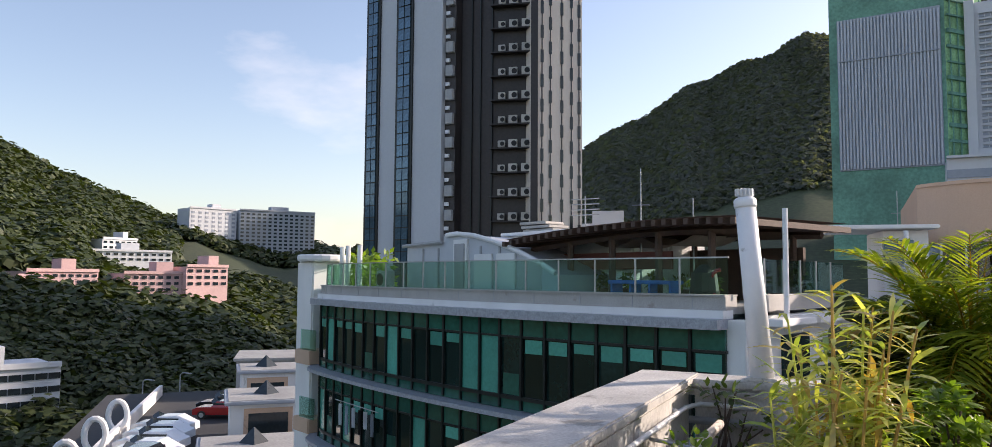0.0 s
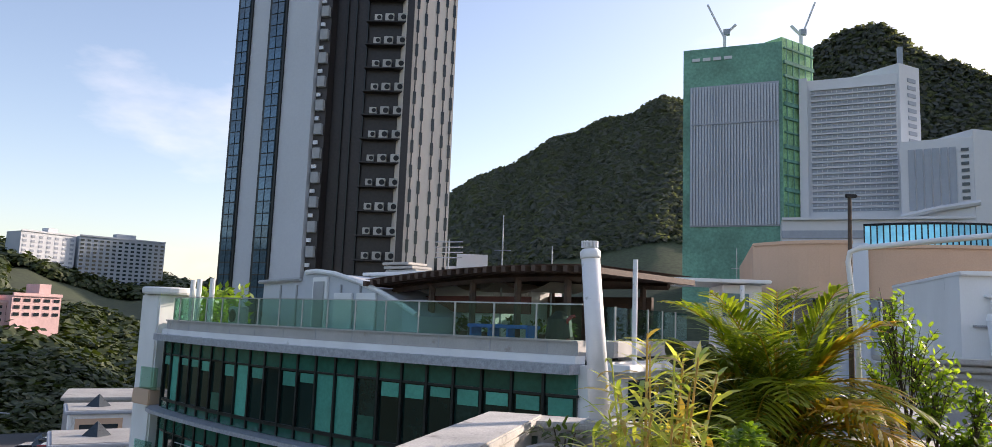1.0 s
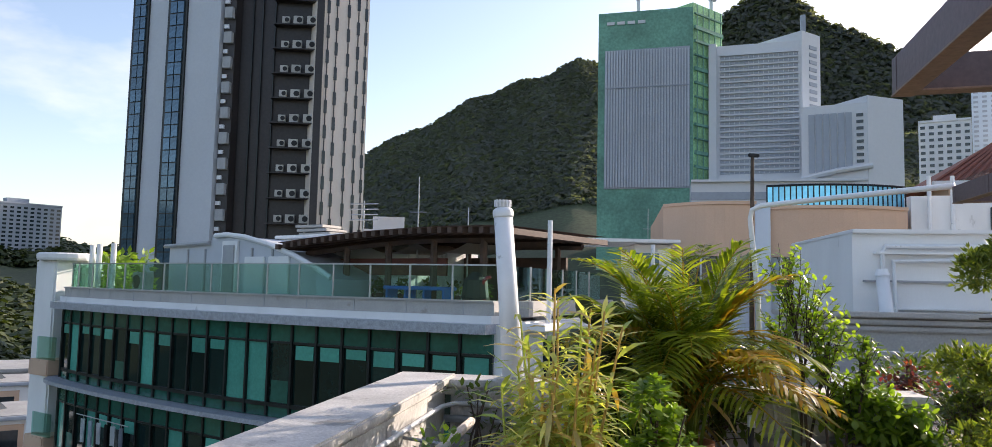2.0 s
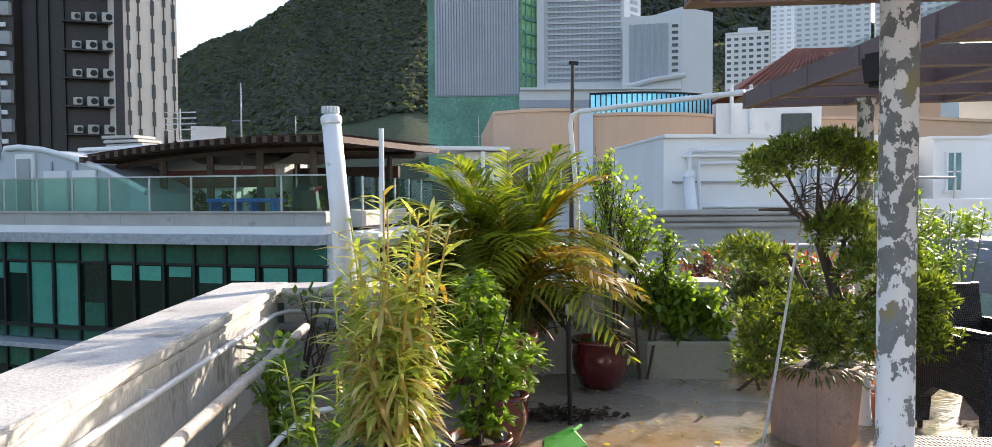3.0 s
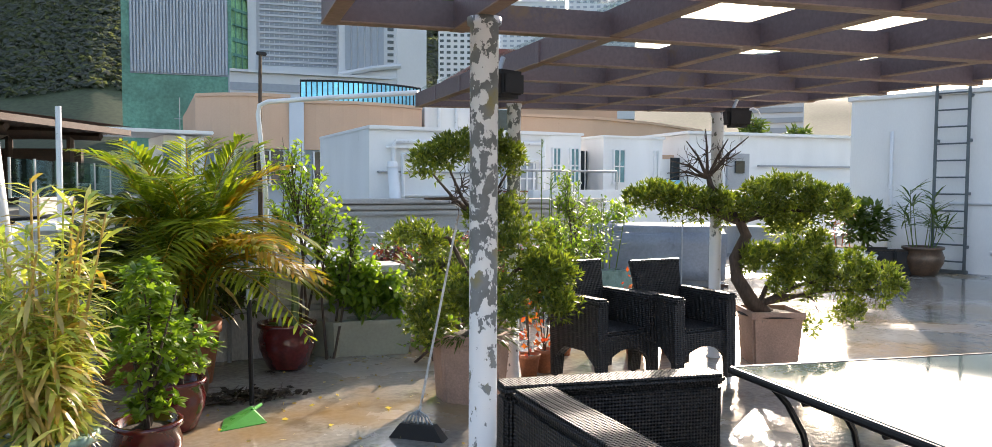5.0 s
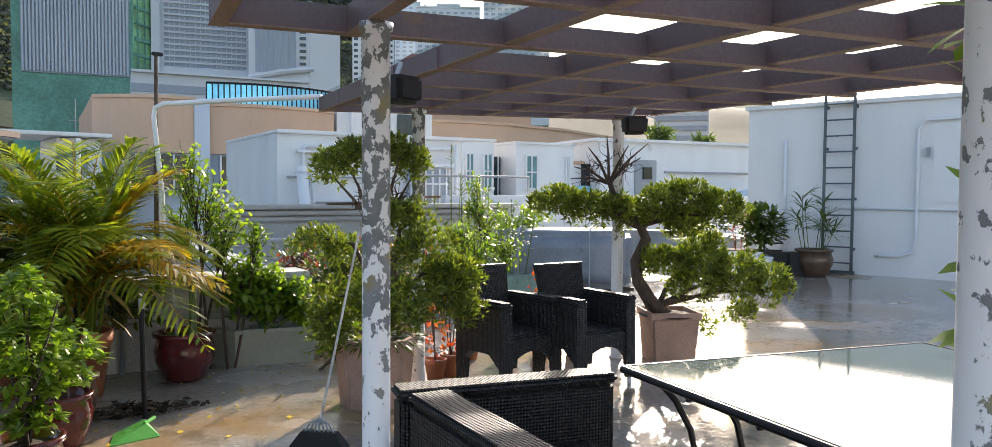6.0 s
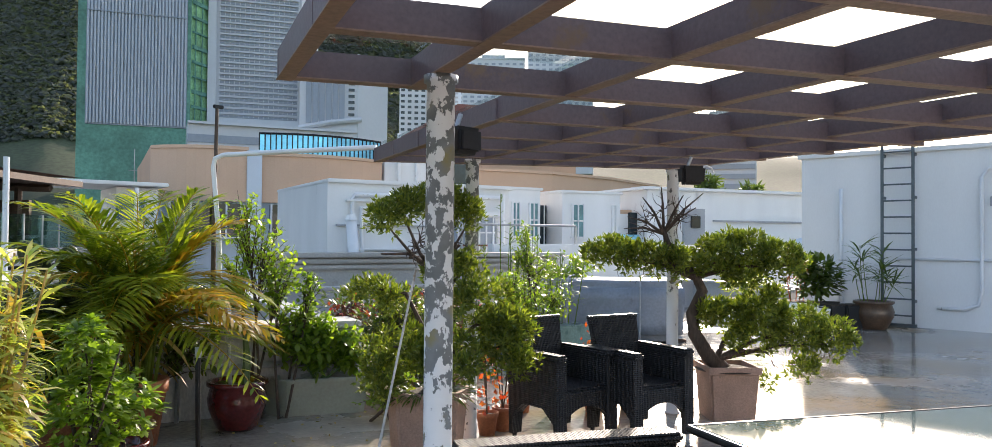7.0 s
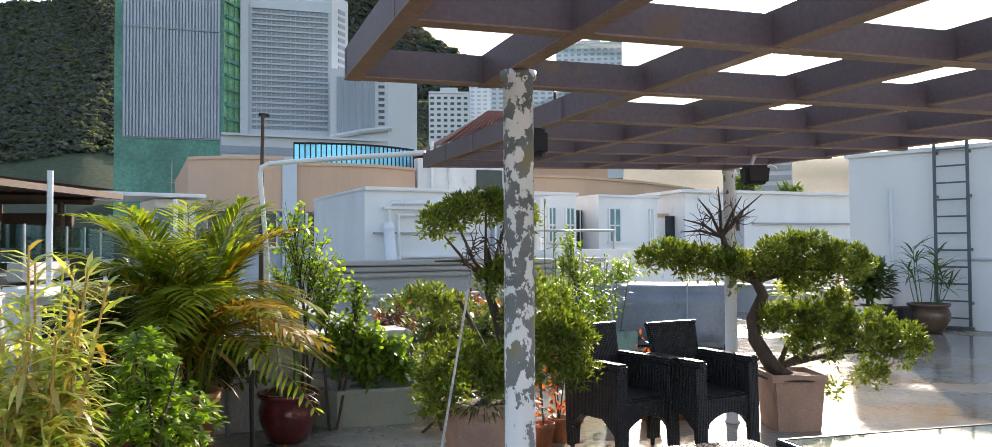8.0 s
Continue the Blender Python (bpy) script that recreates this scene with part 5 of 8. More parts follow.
def glass_building():
    """The curved building with green glazing and a roof terrace."""
    t = thing("curved_glass_building", "curved white building with green ribbon glazing and a roof terrace", "building")
    A, Bc, Bul = Vector((-24.4, 31.3)), Vector((-2.6, 21.3)), 1.1
    d = Bc - A
    q = Vector((d.y, -d.x)).normalized()

    def at(u, out=0.0):
        k = 1 - (1 - u) ** 1.0
        dv = d + q * Bul * 4 * (1 - 2 * u)
        n = Vector((dv.y, -dv.x)).normalized()
        end = max(0.0, 0.10 - u) * 10
        p = A + d * k + q * Bul * 4 * k * (1 - k) - q * 1.6 * end ** 2
        return p + n * out

    def ribbon(name, o0, o1, z0, z1, mat, u0=0.0, u1=1.0, n=28, parent=None, label=""):
        f = [at(u0 + (u1 - u0) * k / n, o1) for k in range(n + 1)]
        b = [at(u0 + (u1 - u0) * k / n, o0) for k in range(n + 1)]
        bm = slab(B(), [(p.x, p.y) for p in f] + [(p.x, p.y) for p in b[::-1]], z0, z1)
        bmesh.ops.recalc_face_normals(bm, faces=bm.faces)
        return part(name, bm, mat, parent or t, label)
    # core and roof deck
    side = Vector((2.2, 7.3)).normalized()
    pts = [(at(k / 28, -0.5).x, at(k / 28, -0.5).y) for k in range(29)]
    c0 = Vector(pts[-1]); c1 = c0 + side * 15; c2 = Vector(pts[0]) + side * 11
    part("core", slab(B(), pts + [(c1.x, c1.y), (c2.x, c2.y)], -38, 0.55), M_DARKGLASS, t)
    part("roof_deck", slab(B(), pts + [(c1.x, c1.y), (c2.x, c2.y)], 0.553, 0.75), M_DECK, t)
    # terrace fascia, moulding, tiled eave
    ribbon("fascia", -0.75, 0.0, 0.66, 1.02, M_GREYSTONE)
    ribbon("fascia_cap", -0.8, 0.06, 1.023, 1.07, M_GREYSTONE)
    ribbon("moulding", -0.7, 0.18, 0.44, 0.657, M_WHITE)
    ribbon("tiled_eave", -0.7, 0.55, 0.17, 0.437, M_TILE)
    for k in range(13):
        p = at((k + 0.5) / 13, 0.003)
        part("fascia_joint", box(B(), (p.x, p.y, 0.84), (0.025, 0.02, 0.35), -24), M_GREYPAINT, t)
    # glazed storeys
    n = 24
    for s in range(3):
        zt = 0.15 - 3.3 * s
        ribbon("transom", -0.45, 0.02, zt - 0.62, zt - 0.55, M_DARKFRAME)
        ribbon("sill", -0.45, 0.04, zt - 2.62, zt - 2.5, M_DARKFRAME)
        for k in range(n):
            u0, u1 = (k + 0.04) / n, (k + 0.96) / n
            r = rnd.random()
            mats = (M_BLIND if k in (3, 9, 14, 15) else M_DARKGLASS) if s == 0 else (M_BLIND if k in (2, 5, 11, 17) else M_DARKGLASS)
            ribbon("transom_pane", -0.4, -0.02, zt - 0.55, zt + 0.0, M_GREENGLASS, u0, u1, 1)
            w = ribbon("window_pane", -0.4, -0.05, zt - 2.5, zt - 0.62, mats, u0, u1, 1)
            if mats is M_DARKGLASS and r < 0.62:
                h = 0.28 + 0.25 * rnd.random()
                ribbon("half_blind", -0.045, -0.03, zt - 0.66 - h, zt - 0.66, M_BLIND, u0 + 0.004, u1 - 0.004, 1, w, "pale green roller blind")
            elif mats is M_DARKGLASS and r < 0.85:
                h = 0.6 + 0.5 * rnd.random()
                # a reflection-like tone is put into this strip through the glazing colour
                ribbon("curtain", -0.045, -0.03, zt - 2.48, zt - 2.48 + h, M_GREENGLASS, u0 + 0.004, u1 - 0.004, 1, w, "green reflection-like curtain low in the pane")
            ribbon("spandrel_pane", -0.4, -0.03, zt - 2.95, zt - 2.62, M_GREENGLASS, u0, u1, 1)
            p = at(k / n, 0.0)
            part("mullion", box(B(), (p.x, p.y, zt - 1.45), (0.09, 0.09, 2.9), -24), M_DARKFRAME, t)
        ribbon("canopy", -0.4, 0.62, zt - 3.12, zt - 2.97, M_TILE)
        ribbon("canopy_soffit", -0.4, 0.3, zt - 3.2, zt - 3.123, M_GREYSTONE)
    # white pier at the near corner, side walls
    p = at(1.0, -0.1)
    part("corner_pier", box(B(), (p.x + 0.25, p.y + 0.35, -5), (0.75, 0.75, 10.8), -20, 0.02), M_WHITE, t)
    s0 = Vector((p.x + 0.6, p.y + 0.5)); s1 = s0 + side * 8
    m = (s0 + s1) / 2; sa = math.degrees(math.atan2(side.y, side.x))
    part("side_wall", box(B(), (m.x, m.y, -5), (8, 0.3, 11.0), sa), M_WHITE, t)
    part("side_window", box(B(), (s0.x + side.x * 2.4 + 0.15, s0.y + side.y * 2.4, -0.8), (2.0, 0.14, 1.5), sa), M_DARKGLASS, t)
    part("side_eave", box(B(), (m.x + 0.3, m.y, 0.35), (8.2, 1.0, 0.2), sa, 0.02), M_WHITE, t)
    part("side_parapet", box(B(), (m.x + 0.1, m.y, 0.85), (8.0, 0.35, 0.45), sa, 0.02), M_GREYSTONE, t)
    # white balcony stack at the far end
    e = at(0.0, 0.4)
    part("end_pier", box(B(), (e.x - 0.7, e.y + 0.6, -9), (1.7, 2.4, 22.5), -24, 0.08), M_WHITE, t)
    part("end_cap", lathe(B(), [(1.25, 0), (1.3, 0.1), (1.3, 0.28), (1.2, 0.34)], 20, (e.x - 0.6, e.y + 0.2, 2.25)), M_WHITE, t)
    for k in range(4):
        z = -1.5 - 3.3 * k
        part("balcony_slab", box(B(), (e.x - 0.2, e.y - 0.8, z - 1.0), (1.6, 1.4, 0.7), -24, 0.05), M_TAN, t)
        part("balcony_glass", box(B(), (e.x - 0.1, e.y - 1.45, z - 0.15), (1.5, 0.06, 1.0), -24), M_RAILGLASS, t)
    # glass balustrade: panes and posts
    rail = thing("glass_balustrade", "frameless green-tinted glass balustrade round the roof terrace", "balustrade")
    n = 17
    for k in range(n):
        ribbon("glass_pane", -0.26, -0.24, 1.075, 2.05, M_RAILGLASS, (k + 0.02) / n, (k + 0.98) / n, 2, rail).visible_shadow = False
        p = at(k / n, -0.25)
        part("post", tube(B(), [(p.x, p.y, 1.07), (p.x, p.y, 2.08)], 0.035, 8), M_GALV, rail)
    ribbon("top_rail", -0.28, -0.22, 2.05, 2.09, M_GALV, parent=rail)
    for k in range(6):
        a = Vector((p.x, p.y)) if False else s0 + side * (k * 1.35) + Vector((-0.25, 0.1))
        b = a + side * 1.28
        m2 = (a + b) / 2
        part("glass_pane", box(B(), (m2.x, m2.y, 1.57), (1.28, 0.02, 0.97), sa), M_RAILGLASS, rail).visible_shadow = False
        part("post", tube(B(), [(a.x, a.y, 1.07), (a.x, a.y, 2.08)], 0.035, 8), M_GALV, rail)
    # tall white rods by the corner
    for (x, y, z0, z1) in ((-1.19, 22.5, 0.1, 3.42), (2.0, 28.5, 0.3, 3.1)):
        r = thing("rod", "tall thin white painted pole on the roof edge", "pole", (x, y, z0))
        part("shaft", tube(B(), [(0, 0, 0), (0, 0, z1 - z0)], 0.075, 10), M_PIPEWHITE, r)
        part("bracket", box(B(), (-0.25, 0.2, 0.5), (0.5, 0.1, 0.1), -35), M_GALV, r)
    return at, side, s0


gb_at, gb_side, gb_s0 = glass_building()


def roof_terrace():
    """Stair house, timber pergola and loose things on the roof terrace."""
    s = thing("stair_house", "grey-white roof stair house with a sloping curved top", "stair house")
    a, b = gb_at(0.25, -2.6), gb_at(0.70, -2.0)
    d = b - a
    ang = math.degrees(math.atan2(d.y, d.x))

    def P(u, o, z):
        p = a + d * u
        n = Vector((d.y, -d.x)).normalized()
        return Vector((p.x + n.x * o, p.y + n.y * o, z))
    prof = [(0.40, 3.22), (0.52, 3.10), (0.66, 2.80), (0.80, 2.40), (0.92, 1.95), (1.0, 1.6)]
    bm = B()
    top = [(0.0, 0.75)] + [(0.0, 2.85)] + [(0.29, 2.95), (0.30, 3.22)] + prof + [(1.0, 0.75)]
    f = [bm.verts.new(P(u, 0.0, z)) for u, z in top]; k = [bm.verts.new(P(u, -2.6, z)) for u, z in top]
    bm.faces.new(f); bm.faces.new(k[::-1])
    for i in range(len(top)):
        j = (i + 1) % len(top)
        bm.faces.new((f[i], f[j], k[j], k[i]))
    bmesh.ops.recalc_face_normals(bm, faces=bm.faces)
    part("wall", bm, M_TOWERGREY, s)
    part("sloping_top", tube(B(), [P(0.33, 0.08, 3.24)] + [P(u, 0.08, z + 0.05) for u, z in prof], 0.10, 8), M_WHITE, s)
    part("roof_edge", tube(B(), [P(-0.02, 0.1, 2.87), P(0.295, 0.1, 2.97)], 0.09, 6), M_GREYPAINT, s)
    part("door_frame", box(B(), P(0.43, 0.06, 1.9), (1.0, 0.12, 2.25), ang, 0.02), M_WHITE, s)
    part("door", box(B(), P(0.43, 0.12, 1.85), (0.72, 0.1, 2.0), ang, 0.02), M_GREYPAINT, s)
    for u in (0.14, 0.26, 0.56, 0.68):
        part("wall_joint", box(B(), P(u, 0.02, 1.75), (0.08, 0.08, 1.95), ang), M_GREYPAINT, s)
    for u in (0.58, 0.72):
        part("pale_panel", box(B(), P(u, 0.05, 1.6), (1.2, 0.08, 1.6), ang, 0.02), M_WHITE, s)
    ac = thing("air_conditioner", "white outdoor air conditioner unit with a round fan", "air conditioner", P(0.09, 1.6, 0.75), ang)
    part("case", box(B(), (0, 0, 0.62), (0.95, 0.4, 0.75), 0, 0.03), M_ACWHITE, ac)
    part("fan_grille", tube(B(), [(-0.12, -0.19, 0.62), (-0.12, -0.23, 0.62)], 0.27, 18), M_BLACKPL, ac)
    part("stand", box(B(), (0, 0, 0.12), (0.8, 0.3, 0.24)), M_GALV, ac)
    # upper white roof block with clutter
    u = thing("roof_plant_room", "low white roof block with stacked boards and aerials", "building")
    c = P(0.75, -4.5, 0.75)
    part("wall", box(B(), (c.x, c.y, 2.0), (7.5, 4, 2.5), ang, 0.05), M_WHITE, u)
    part("roof_lip", box(B(), (c.x, c.y, 3.32), (7.8, 4.3, 0.14), ang, 0.03), M_WHITE, u)
    for k in range(3):
        part("stacked_board", box(B(), (c.x - 2.4 - 0.15 * k, c.y + 0.4, 3.48 + k * 0.16), (2.0 - k * 0.25, 1.2, 0.12), ang + 4 * k, 0.02), M_GREYSTONE, u)
    ae = thing("aerial", "small cluster of television aerials", "aerial", (c.x - 0.6, c.y, 3.38))
    part("pole", tube(B(), [(0, 0, 0), (0, 0, 1.5)], 0.03, 6), M_GALV, ae)
    for k in range(4):
        part("element", tube(B(), [(-0.6, 0, 0.7 + 0.22 * k), (0.6, 0, 0.72 + 0.22 * k)], 0.025, 6), M_GALV, ae)
    # timber pergola with slatted roof
    g = thing("timber_pergola", "dark timber pergola with a slatted roof and sagging canvas", "pergola")
    A = gb_at(0.60, -3.2); C = gb_at(0.985, -2.0)
    e = C - A
    n = Vector((-e.y, e.x)).normalized()
    if n.y < 0:
        n = -n
    ea = math.degrees(math.atan2(e.y, e.x))

    def Q(u, o, z):
        p = A + e * u + n * o
        return Vector((p.x, p.y, z))

    def zr(u):
        return 2.36 + 0.62 * math.sin(math.pi * min(1, max(0, 0.12 + 0.5 * u)))
    for k in range(10):
        for o in (0.0, 4.5):
            if k % 2 == 0:
                part("post", tube(B(), [Q(k / 9, o, 0.75), Q(k / 9, o, zr(k / 9))], 0.12, 6), M_DARKWOOD, g)
    for o in (0.0, 2.2, 4.5):
        part("plate", tube(B(), [Q(k / 8, o, zr(k / 8)) for k in range(9)], 0.14, 4), M_DARKWOOD, g)
    for k in range(26):
        u = -0.04 + 1.1 * k / 25
        part("rafter", box(B(), Q(u, 2.0, zr(u) + 0.18), (0.16, 6.4, 0.18), ea), M_DARKWOOD, g)
    bm = B()
    hi = [Q(-0.05 + 1.12 * k / 10, -1.1, zr(k / 10) + 0.3) for k in range(11)]; lo = [Q(-0.05 + 1.12 * k / 10, 5.2, zr(k / 10) + 0.36) for k in range(11)]
    h = [bm.verts.new(p) for p in hi]; l = [bm.verts.new(p) for p in lo]
    for k in range(10):
        bm.faces.new((h[k], h[k + 1], l[k + 1], l[k]))
    bmesh.ops.solidify(bm, geom=bm.faces[:], thickness=0.06)
    part("roof_sheet", bm, M_DARKWOOD, g)
    part("back_wall", box(B(), Q(0.45, 4.6, 1.65), (e.length * 0.95, 0.15, 1.8), ea), M_DARKWOOD, g)
    part("red_screen", box(B(), Q(0.32, 1.2, 2.1), (e.length * 0.6, 0.1, 0.6), ea), M_REDBRICK, g)
    bm = B()
    for (u0, u1) in ((0.28, 0.52), (0.55, 0.78)):
        r0 = [bm.verts.new(Q(u0 + (u1 - u0) * k / 8, 0.4, zr(0.5) - 0.08 - 0.3 * math.sin(math.pi * k / 8))) for k in range(9)]
        r1 = [bm.verts.new(Q(u0 + (u1 - u0) * k / 8, 3.0, zr(0.5) - 0.05 - 0.3 * math.sin(math.pi * k / 8))) for k in range(9)]
        for k in range(8):
            bm.faces.new((r0[k], r0[k + 1], r1[k + 1], r1[k]))
    bmesh.ops.solidify(bm, geom=bm.faces[:], thickness=0.03)
    part("canvas", bm, M_CANVAS, g, "sagging beige canvas")
    tb = thing("blue_table", "low table covered with bright blue sheeting", "table", Q(0.62, -0.2, 0.75), ea)
    part("cover", box(B(), (0, 0, 0.62), (2.6, 0.7, 0.12), 0, 0.03), M_BLUE, tb)
    for x in (-1.2, -0.4, 0.4, 1.2):
        part("leg", box(B(), (x, 0, 0.28), (0.08, 0.5, 0.56)), M_BLUE, tb)
    for k in range(5):
        ch = thing("pot_plant_far", "small potted plant on the roof terrace", "plant", Q(0.3 + 0.13 * k, 0.9, 0.75), 0, "terrace pots")
        part("pot", lathe(B(), [(0.16, 0), (0.22, 0.4), (0.2, 0.4)], 12), M_DARKWOOD, ch)
        L = Leaves()
        for i in range(60):
            L.fleck((rnd.gauss(0, 0.1), rnd.gauss(0, 0.1), 0.45 + rnd.random() * 0.4), ball_dir(), 0.22, 0.1)
        L.out("foliage", L_DARK, ch)
    bag = thing("cushion", "dark rounded bag with a red hoop by the balustrade", "cushion", Q(0.93, -0.9, 0.75))
    part("body", lathe(B(), [(0.3, 0), (0.42, 0.4), (0.36, 0.9), (0.1, 1.15)], 12), M_BLACKPL, bag)
    part("hoop", tube(B(), [(0.5 + 0.3 * math.cos(x), -0.2, 0.6 + 0.4 * math.sin(x)) for x in [math.pi * (0.5 + k / 8) for k in range(9)]], 0.06, 6), M_CARRED, bag)
    # white box building on the far right of that roof
    w = thing("glazed_roof_room", "small white glazed roof room beyond the pergola", "building")
    part("wall", box(B(), (1.9, 33.5, 1.8), (1.5, 3, 3.0), 10, 0.03), M_WHITE, w)
    part("window", box(B(), (1.9, 31.95, 2.5), (1.0, 0.2, 0.9), 10), M_WINDOWBLUE, w)
    part("roof_lip", box(B(), (1.0, 33.0, 3.4), (3.8, 4, 0.14), 10, 0.03), M_WHITE, w)
    for (x, y, z0, z1) in ((-6.2, 26.5, 0.75, 5.3), (-4.6, 27.5, 0.75, 4.3), (2.5, 46.0, 2.0, 6.2)):
        am = thing("aerial_mast", "thin aerial mast on the far roof", "mast", (x, y, z0), 0, "roof masts")
        part("pole", tube(B(), [(0, 0, 0), (0, 0, z1 - z0)], [0.04, 0.02], 6), M_GALV, am)
        part("cross_piece", tube(B(), [(-0.3, 0, (z1 - z0) * 0.72), (0.3, 0, (z1 - z0) * 0.72)], 0.02, 5), M_GALV, am)
    # pale planting at the far end
    L = Leaves()
    for i in range(500):
        p = gb_at(0.02 + 0.2 * rnd.random(), -1.4 - rnd.random())
        L.fleck((p.x, p.y, 1.0 + 1.6 * rnd.random() ** 1.5), ball_dir(), 0.4, 0.2)
    hd = L.out("hedge", L_GREEN, None)
    tagged(hd, "green hedge along the far end of the roof terrace", "hedge")
    for k in range(3):
        q2 = gb_at(0.06 + 0.06 * k, -1.0)
        fl = thing("flue", "slim white flue pipe on the roof", "pipe", (q2.x, q2.y, 0.75), 0, "roof flues")
        part("shaft", tube(B(), [(0, 0, 0), (0, 0, 2.2)], 0.12, 10), M_PIPEWHITE, fl)


roof_terrace()


# ---- car park roof and low buildings below ----
def car(label, at, turn, paint, tall=1.0):
    t = thing("car", label, "car", at, turn, "parked cars")
    bm = B()
    prof = [(-2.2, 0.35), (-2.25, 0.75), (-1.9, 0.92), (-0.7, 0.98), (-0.2, 1.42 * tall), (1.1, 1.46 * tall), (1.9, 1.02), (2.22, 0.9), (2.25, 0.4)]
    rows = []
    for y, k in ((-0.88, 0.96), (-0.8, 1.0), (0.8, 1.0), (0.88, 0.96)):
        rows.append([bm.verts.new((x * (0.99 if abs(y) > 0.85 else 1), y * (0.86 if z > 1.2 else 1), z * k)) for x, z in prof])
    for a, b in zip(rows, rows[1:]):
        for i in range(len(prof) - 1):
            bm.faces.new((a[i], a[i + 1], b[i + 1], b[i]))
    bm.faces.new(rows[0][::-1]); bm.faces.new(rows[-1])
    bmesh.ops.recalc_face_normals(bm, faces=bm.faces)
    part("body", bm, paint, t, smooth=False)
    for s in (-1, 1):
        part("side_window", slab(B(), [(-0.45, s * 0.80 - 0.02), (1.35, s * 0.80 - 0.02), (1.35, s * 0.80 + 0.03), (-0.45, s * 0.80 + 0.03)], 1.02, 1.32 * tall), M_WINDOW, t)
    part("windscreen", tube(B(), [(-0.62, 0, 1.03), (-0.24, 0, 1.4 * tall)], [0.5, 0.42], 4), M_WINDOW, t)
    for x in (-1.4, 1.4):
        for y in (-0.86, 0.86):
            w = part("wheel", tube(B(), [(x, y - 0.1, 0.33), (x, y + 0.1, 0.33)], 0.33, 16), M_RUBBER, t)
            part("rim", tube(B(), [(x, y - 0.115, 0.33), (x, y + 0.115, 0.33)], 0.2, 12), M_GALV, w)


def car_park():
    Z = -10.2
    u = Vector((math.cos(radians(135.5)), math.sin(radians(135.5)), 0))
    v = Vector((-u.y, u.x, 0))
    deck = part("car_deck", slab(B(), [(p.x, p.y) for p in (u * 46 - v * 9, u * 46 + v * 9.5, u * 84 + v * 8.5, u * 84 - v * 9)][::-1], Z - 20, Z), M_ASPHALT, None)
    tagged(deck, "grey concrete car park roof deck", "roof", kind="structure")
    w = thing("deck_parapet", "white parapet of the car park with round scroll ornaments", "parapet", kind="structure")
    for k in range(5):
        a, b = u * (47 + 7 * k) + v * (6.4 - 0.55 * k), u * (54 + 7 * k) + v * (5.85 - 0.55 * k)
        m = (a + b) / 2
        part("wall", box(B(), (m.x, m.y, Z + 0.5), ((b - a).length, 0.35, 1.0), math.degrees(math.atan2((b - a).y, (b - a).x)), 0.03), M_WHITE, w)
        if k < 3:
            c = a + Vector((0, 0, Z + 1.75))
            ring = [c + v * 0.6 * math.cos(t) + Vector((0, 0, 1.0 * math.sin(t))) for t in [2 * math.pi * i / 18 for i in range(19)]]
            part("scroll", tube(B(), ring, 0.2, 8, False), M_WHITE, w)
    for k, (lab, paint, tall) in enumerate((("black off-road car parked on the roof deck", M_CARBLACK, 1.18), ("white saloon car parked on the roof deck", M_CARWHITE, 1.0), ("white saloon car parked on the roof deck", M_CARWHITE, 1.0),
                                            ("silver-white car parked on the roof deck", M_CARWHITE, 1.0), ("white car parked on the roof deck", M_CARWHITE, 1.0), ("dark red car parked on the roof deck", M_CARRED, 1.0), ("black car parked on the roof deck", M_CARBLACK, 1.05))):
        p = u * (50.5 + 2.9 * k + (3 if k > 4 else 0)) + v * (3.2 - 0.25 * k - (3.8 if k > 4 else 0))
        car(lab, (p.x, p.y, Z), 22, paint, tall)
    # low white villas with glass lanterns
    for (r, s, wd, dp, h) in ((50, -4.4, 8, 5, 1.2), (58, -5.6, 7, 6, 3.0), (68, -6.2, 6, 5, 3.8)):
        c = u * r + v * s
        b = thing("roof_pavilion", "low white roof pavilion with a pyramid skylight", "pavilion", (c.x, c.y, Z), 45)
        part("wall", box(B(), (0, 0, h / 2), (wd, dp, h), 0, 0.05), M_WHITE, b)
        # lip grey on a white pavilion: the roof's shade is put into its colour
        part("roof_lip", box(B(), (0, 0, h + 0.12), (wd + 0.7, dp + 0.7, 0.24), 0, 0.05), M_FARGREY, b)
        part("roof_screed", box(B(), (0, 0, h + 0.26), (wd + 0.2, dp + 0.2, 0.06), 0, 0.01), M_DECK, b)
        part("skylight", tube(B(), [(-1, 0, h + 0.28), (-1, 0, h + 1.2)], [0.9, 0.05], 4), M_WINDOW, b)
        part("window", box(B(), (-1.0, -dp / 2, h * 0.55), (2.6, 0.2, h * 0.5)), M_WINDOW, b)
        part("window_surround", box(B(), (-1.0, -dp / 2 + 0.03, h * 0.55), (3.2, 0.2, h * 0.72)), M_TAN, b)
    g = thing("grey_shed", "dark grey flat-roofed shed among the trees", "shed")
    c = u * 82 - v * 8.5
    part("wall", box(B(), (c.x, c.y, Z + 0.5), (10, 8, 6), 40, 0.05), M_GREYPAINT, g)
    part("roof", box(B(), (c.x, c.y, Z + 3.6), (10.6, 8.6, 0.3), 40, 0.05), M_DECK, g)
    # a lane between the trees with a street lamp
    for (az, r) in ((137.0, 118), (139.3, 112)):
        p = ray_at(az, r, -17)
        s = thing("street_lamp", "slim street lamp on the lane", "street lamp", p, 0, "lane lamps")
        part("pole", tube(B(), [(0, 0, -8), (0, 0, 4.5), (0.5, 0, 4.8), (1.6, 0, 4.8)], 0.09, 6), M_GREYPAINT, s)
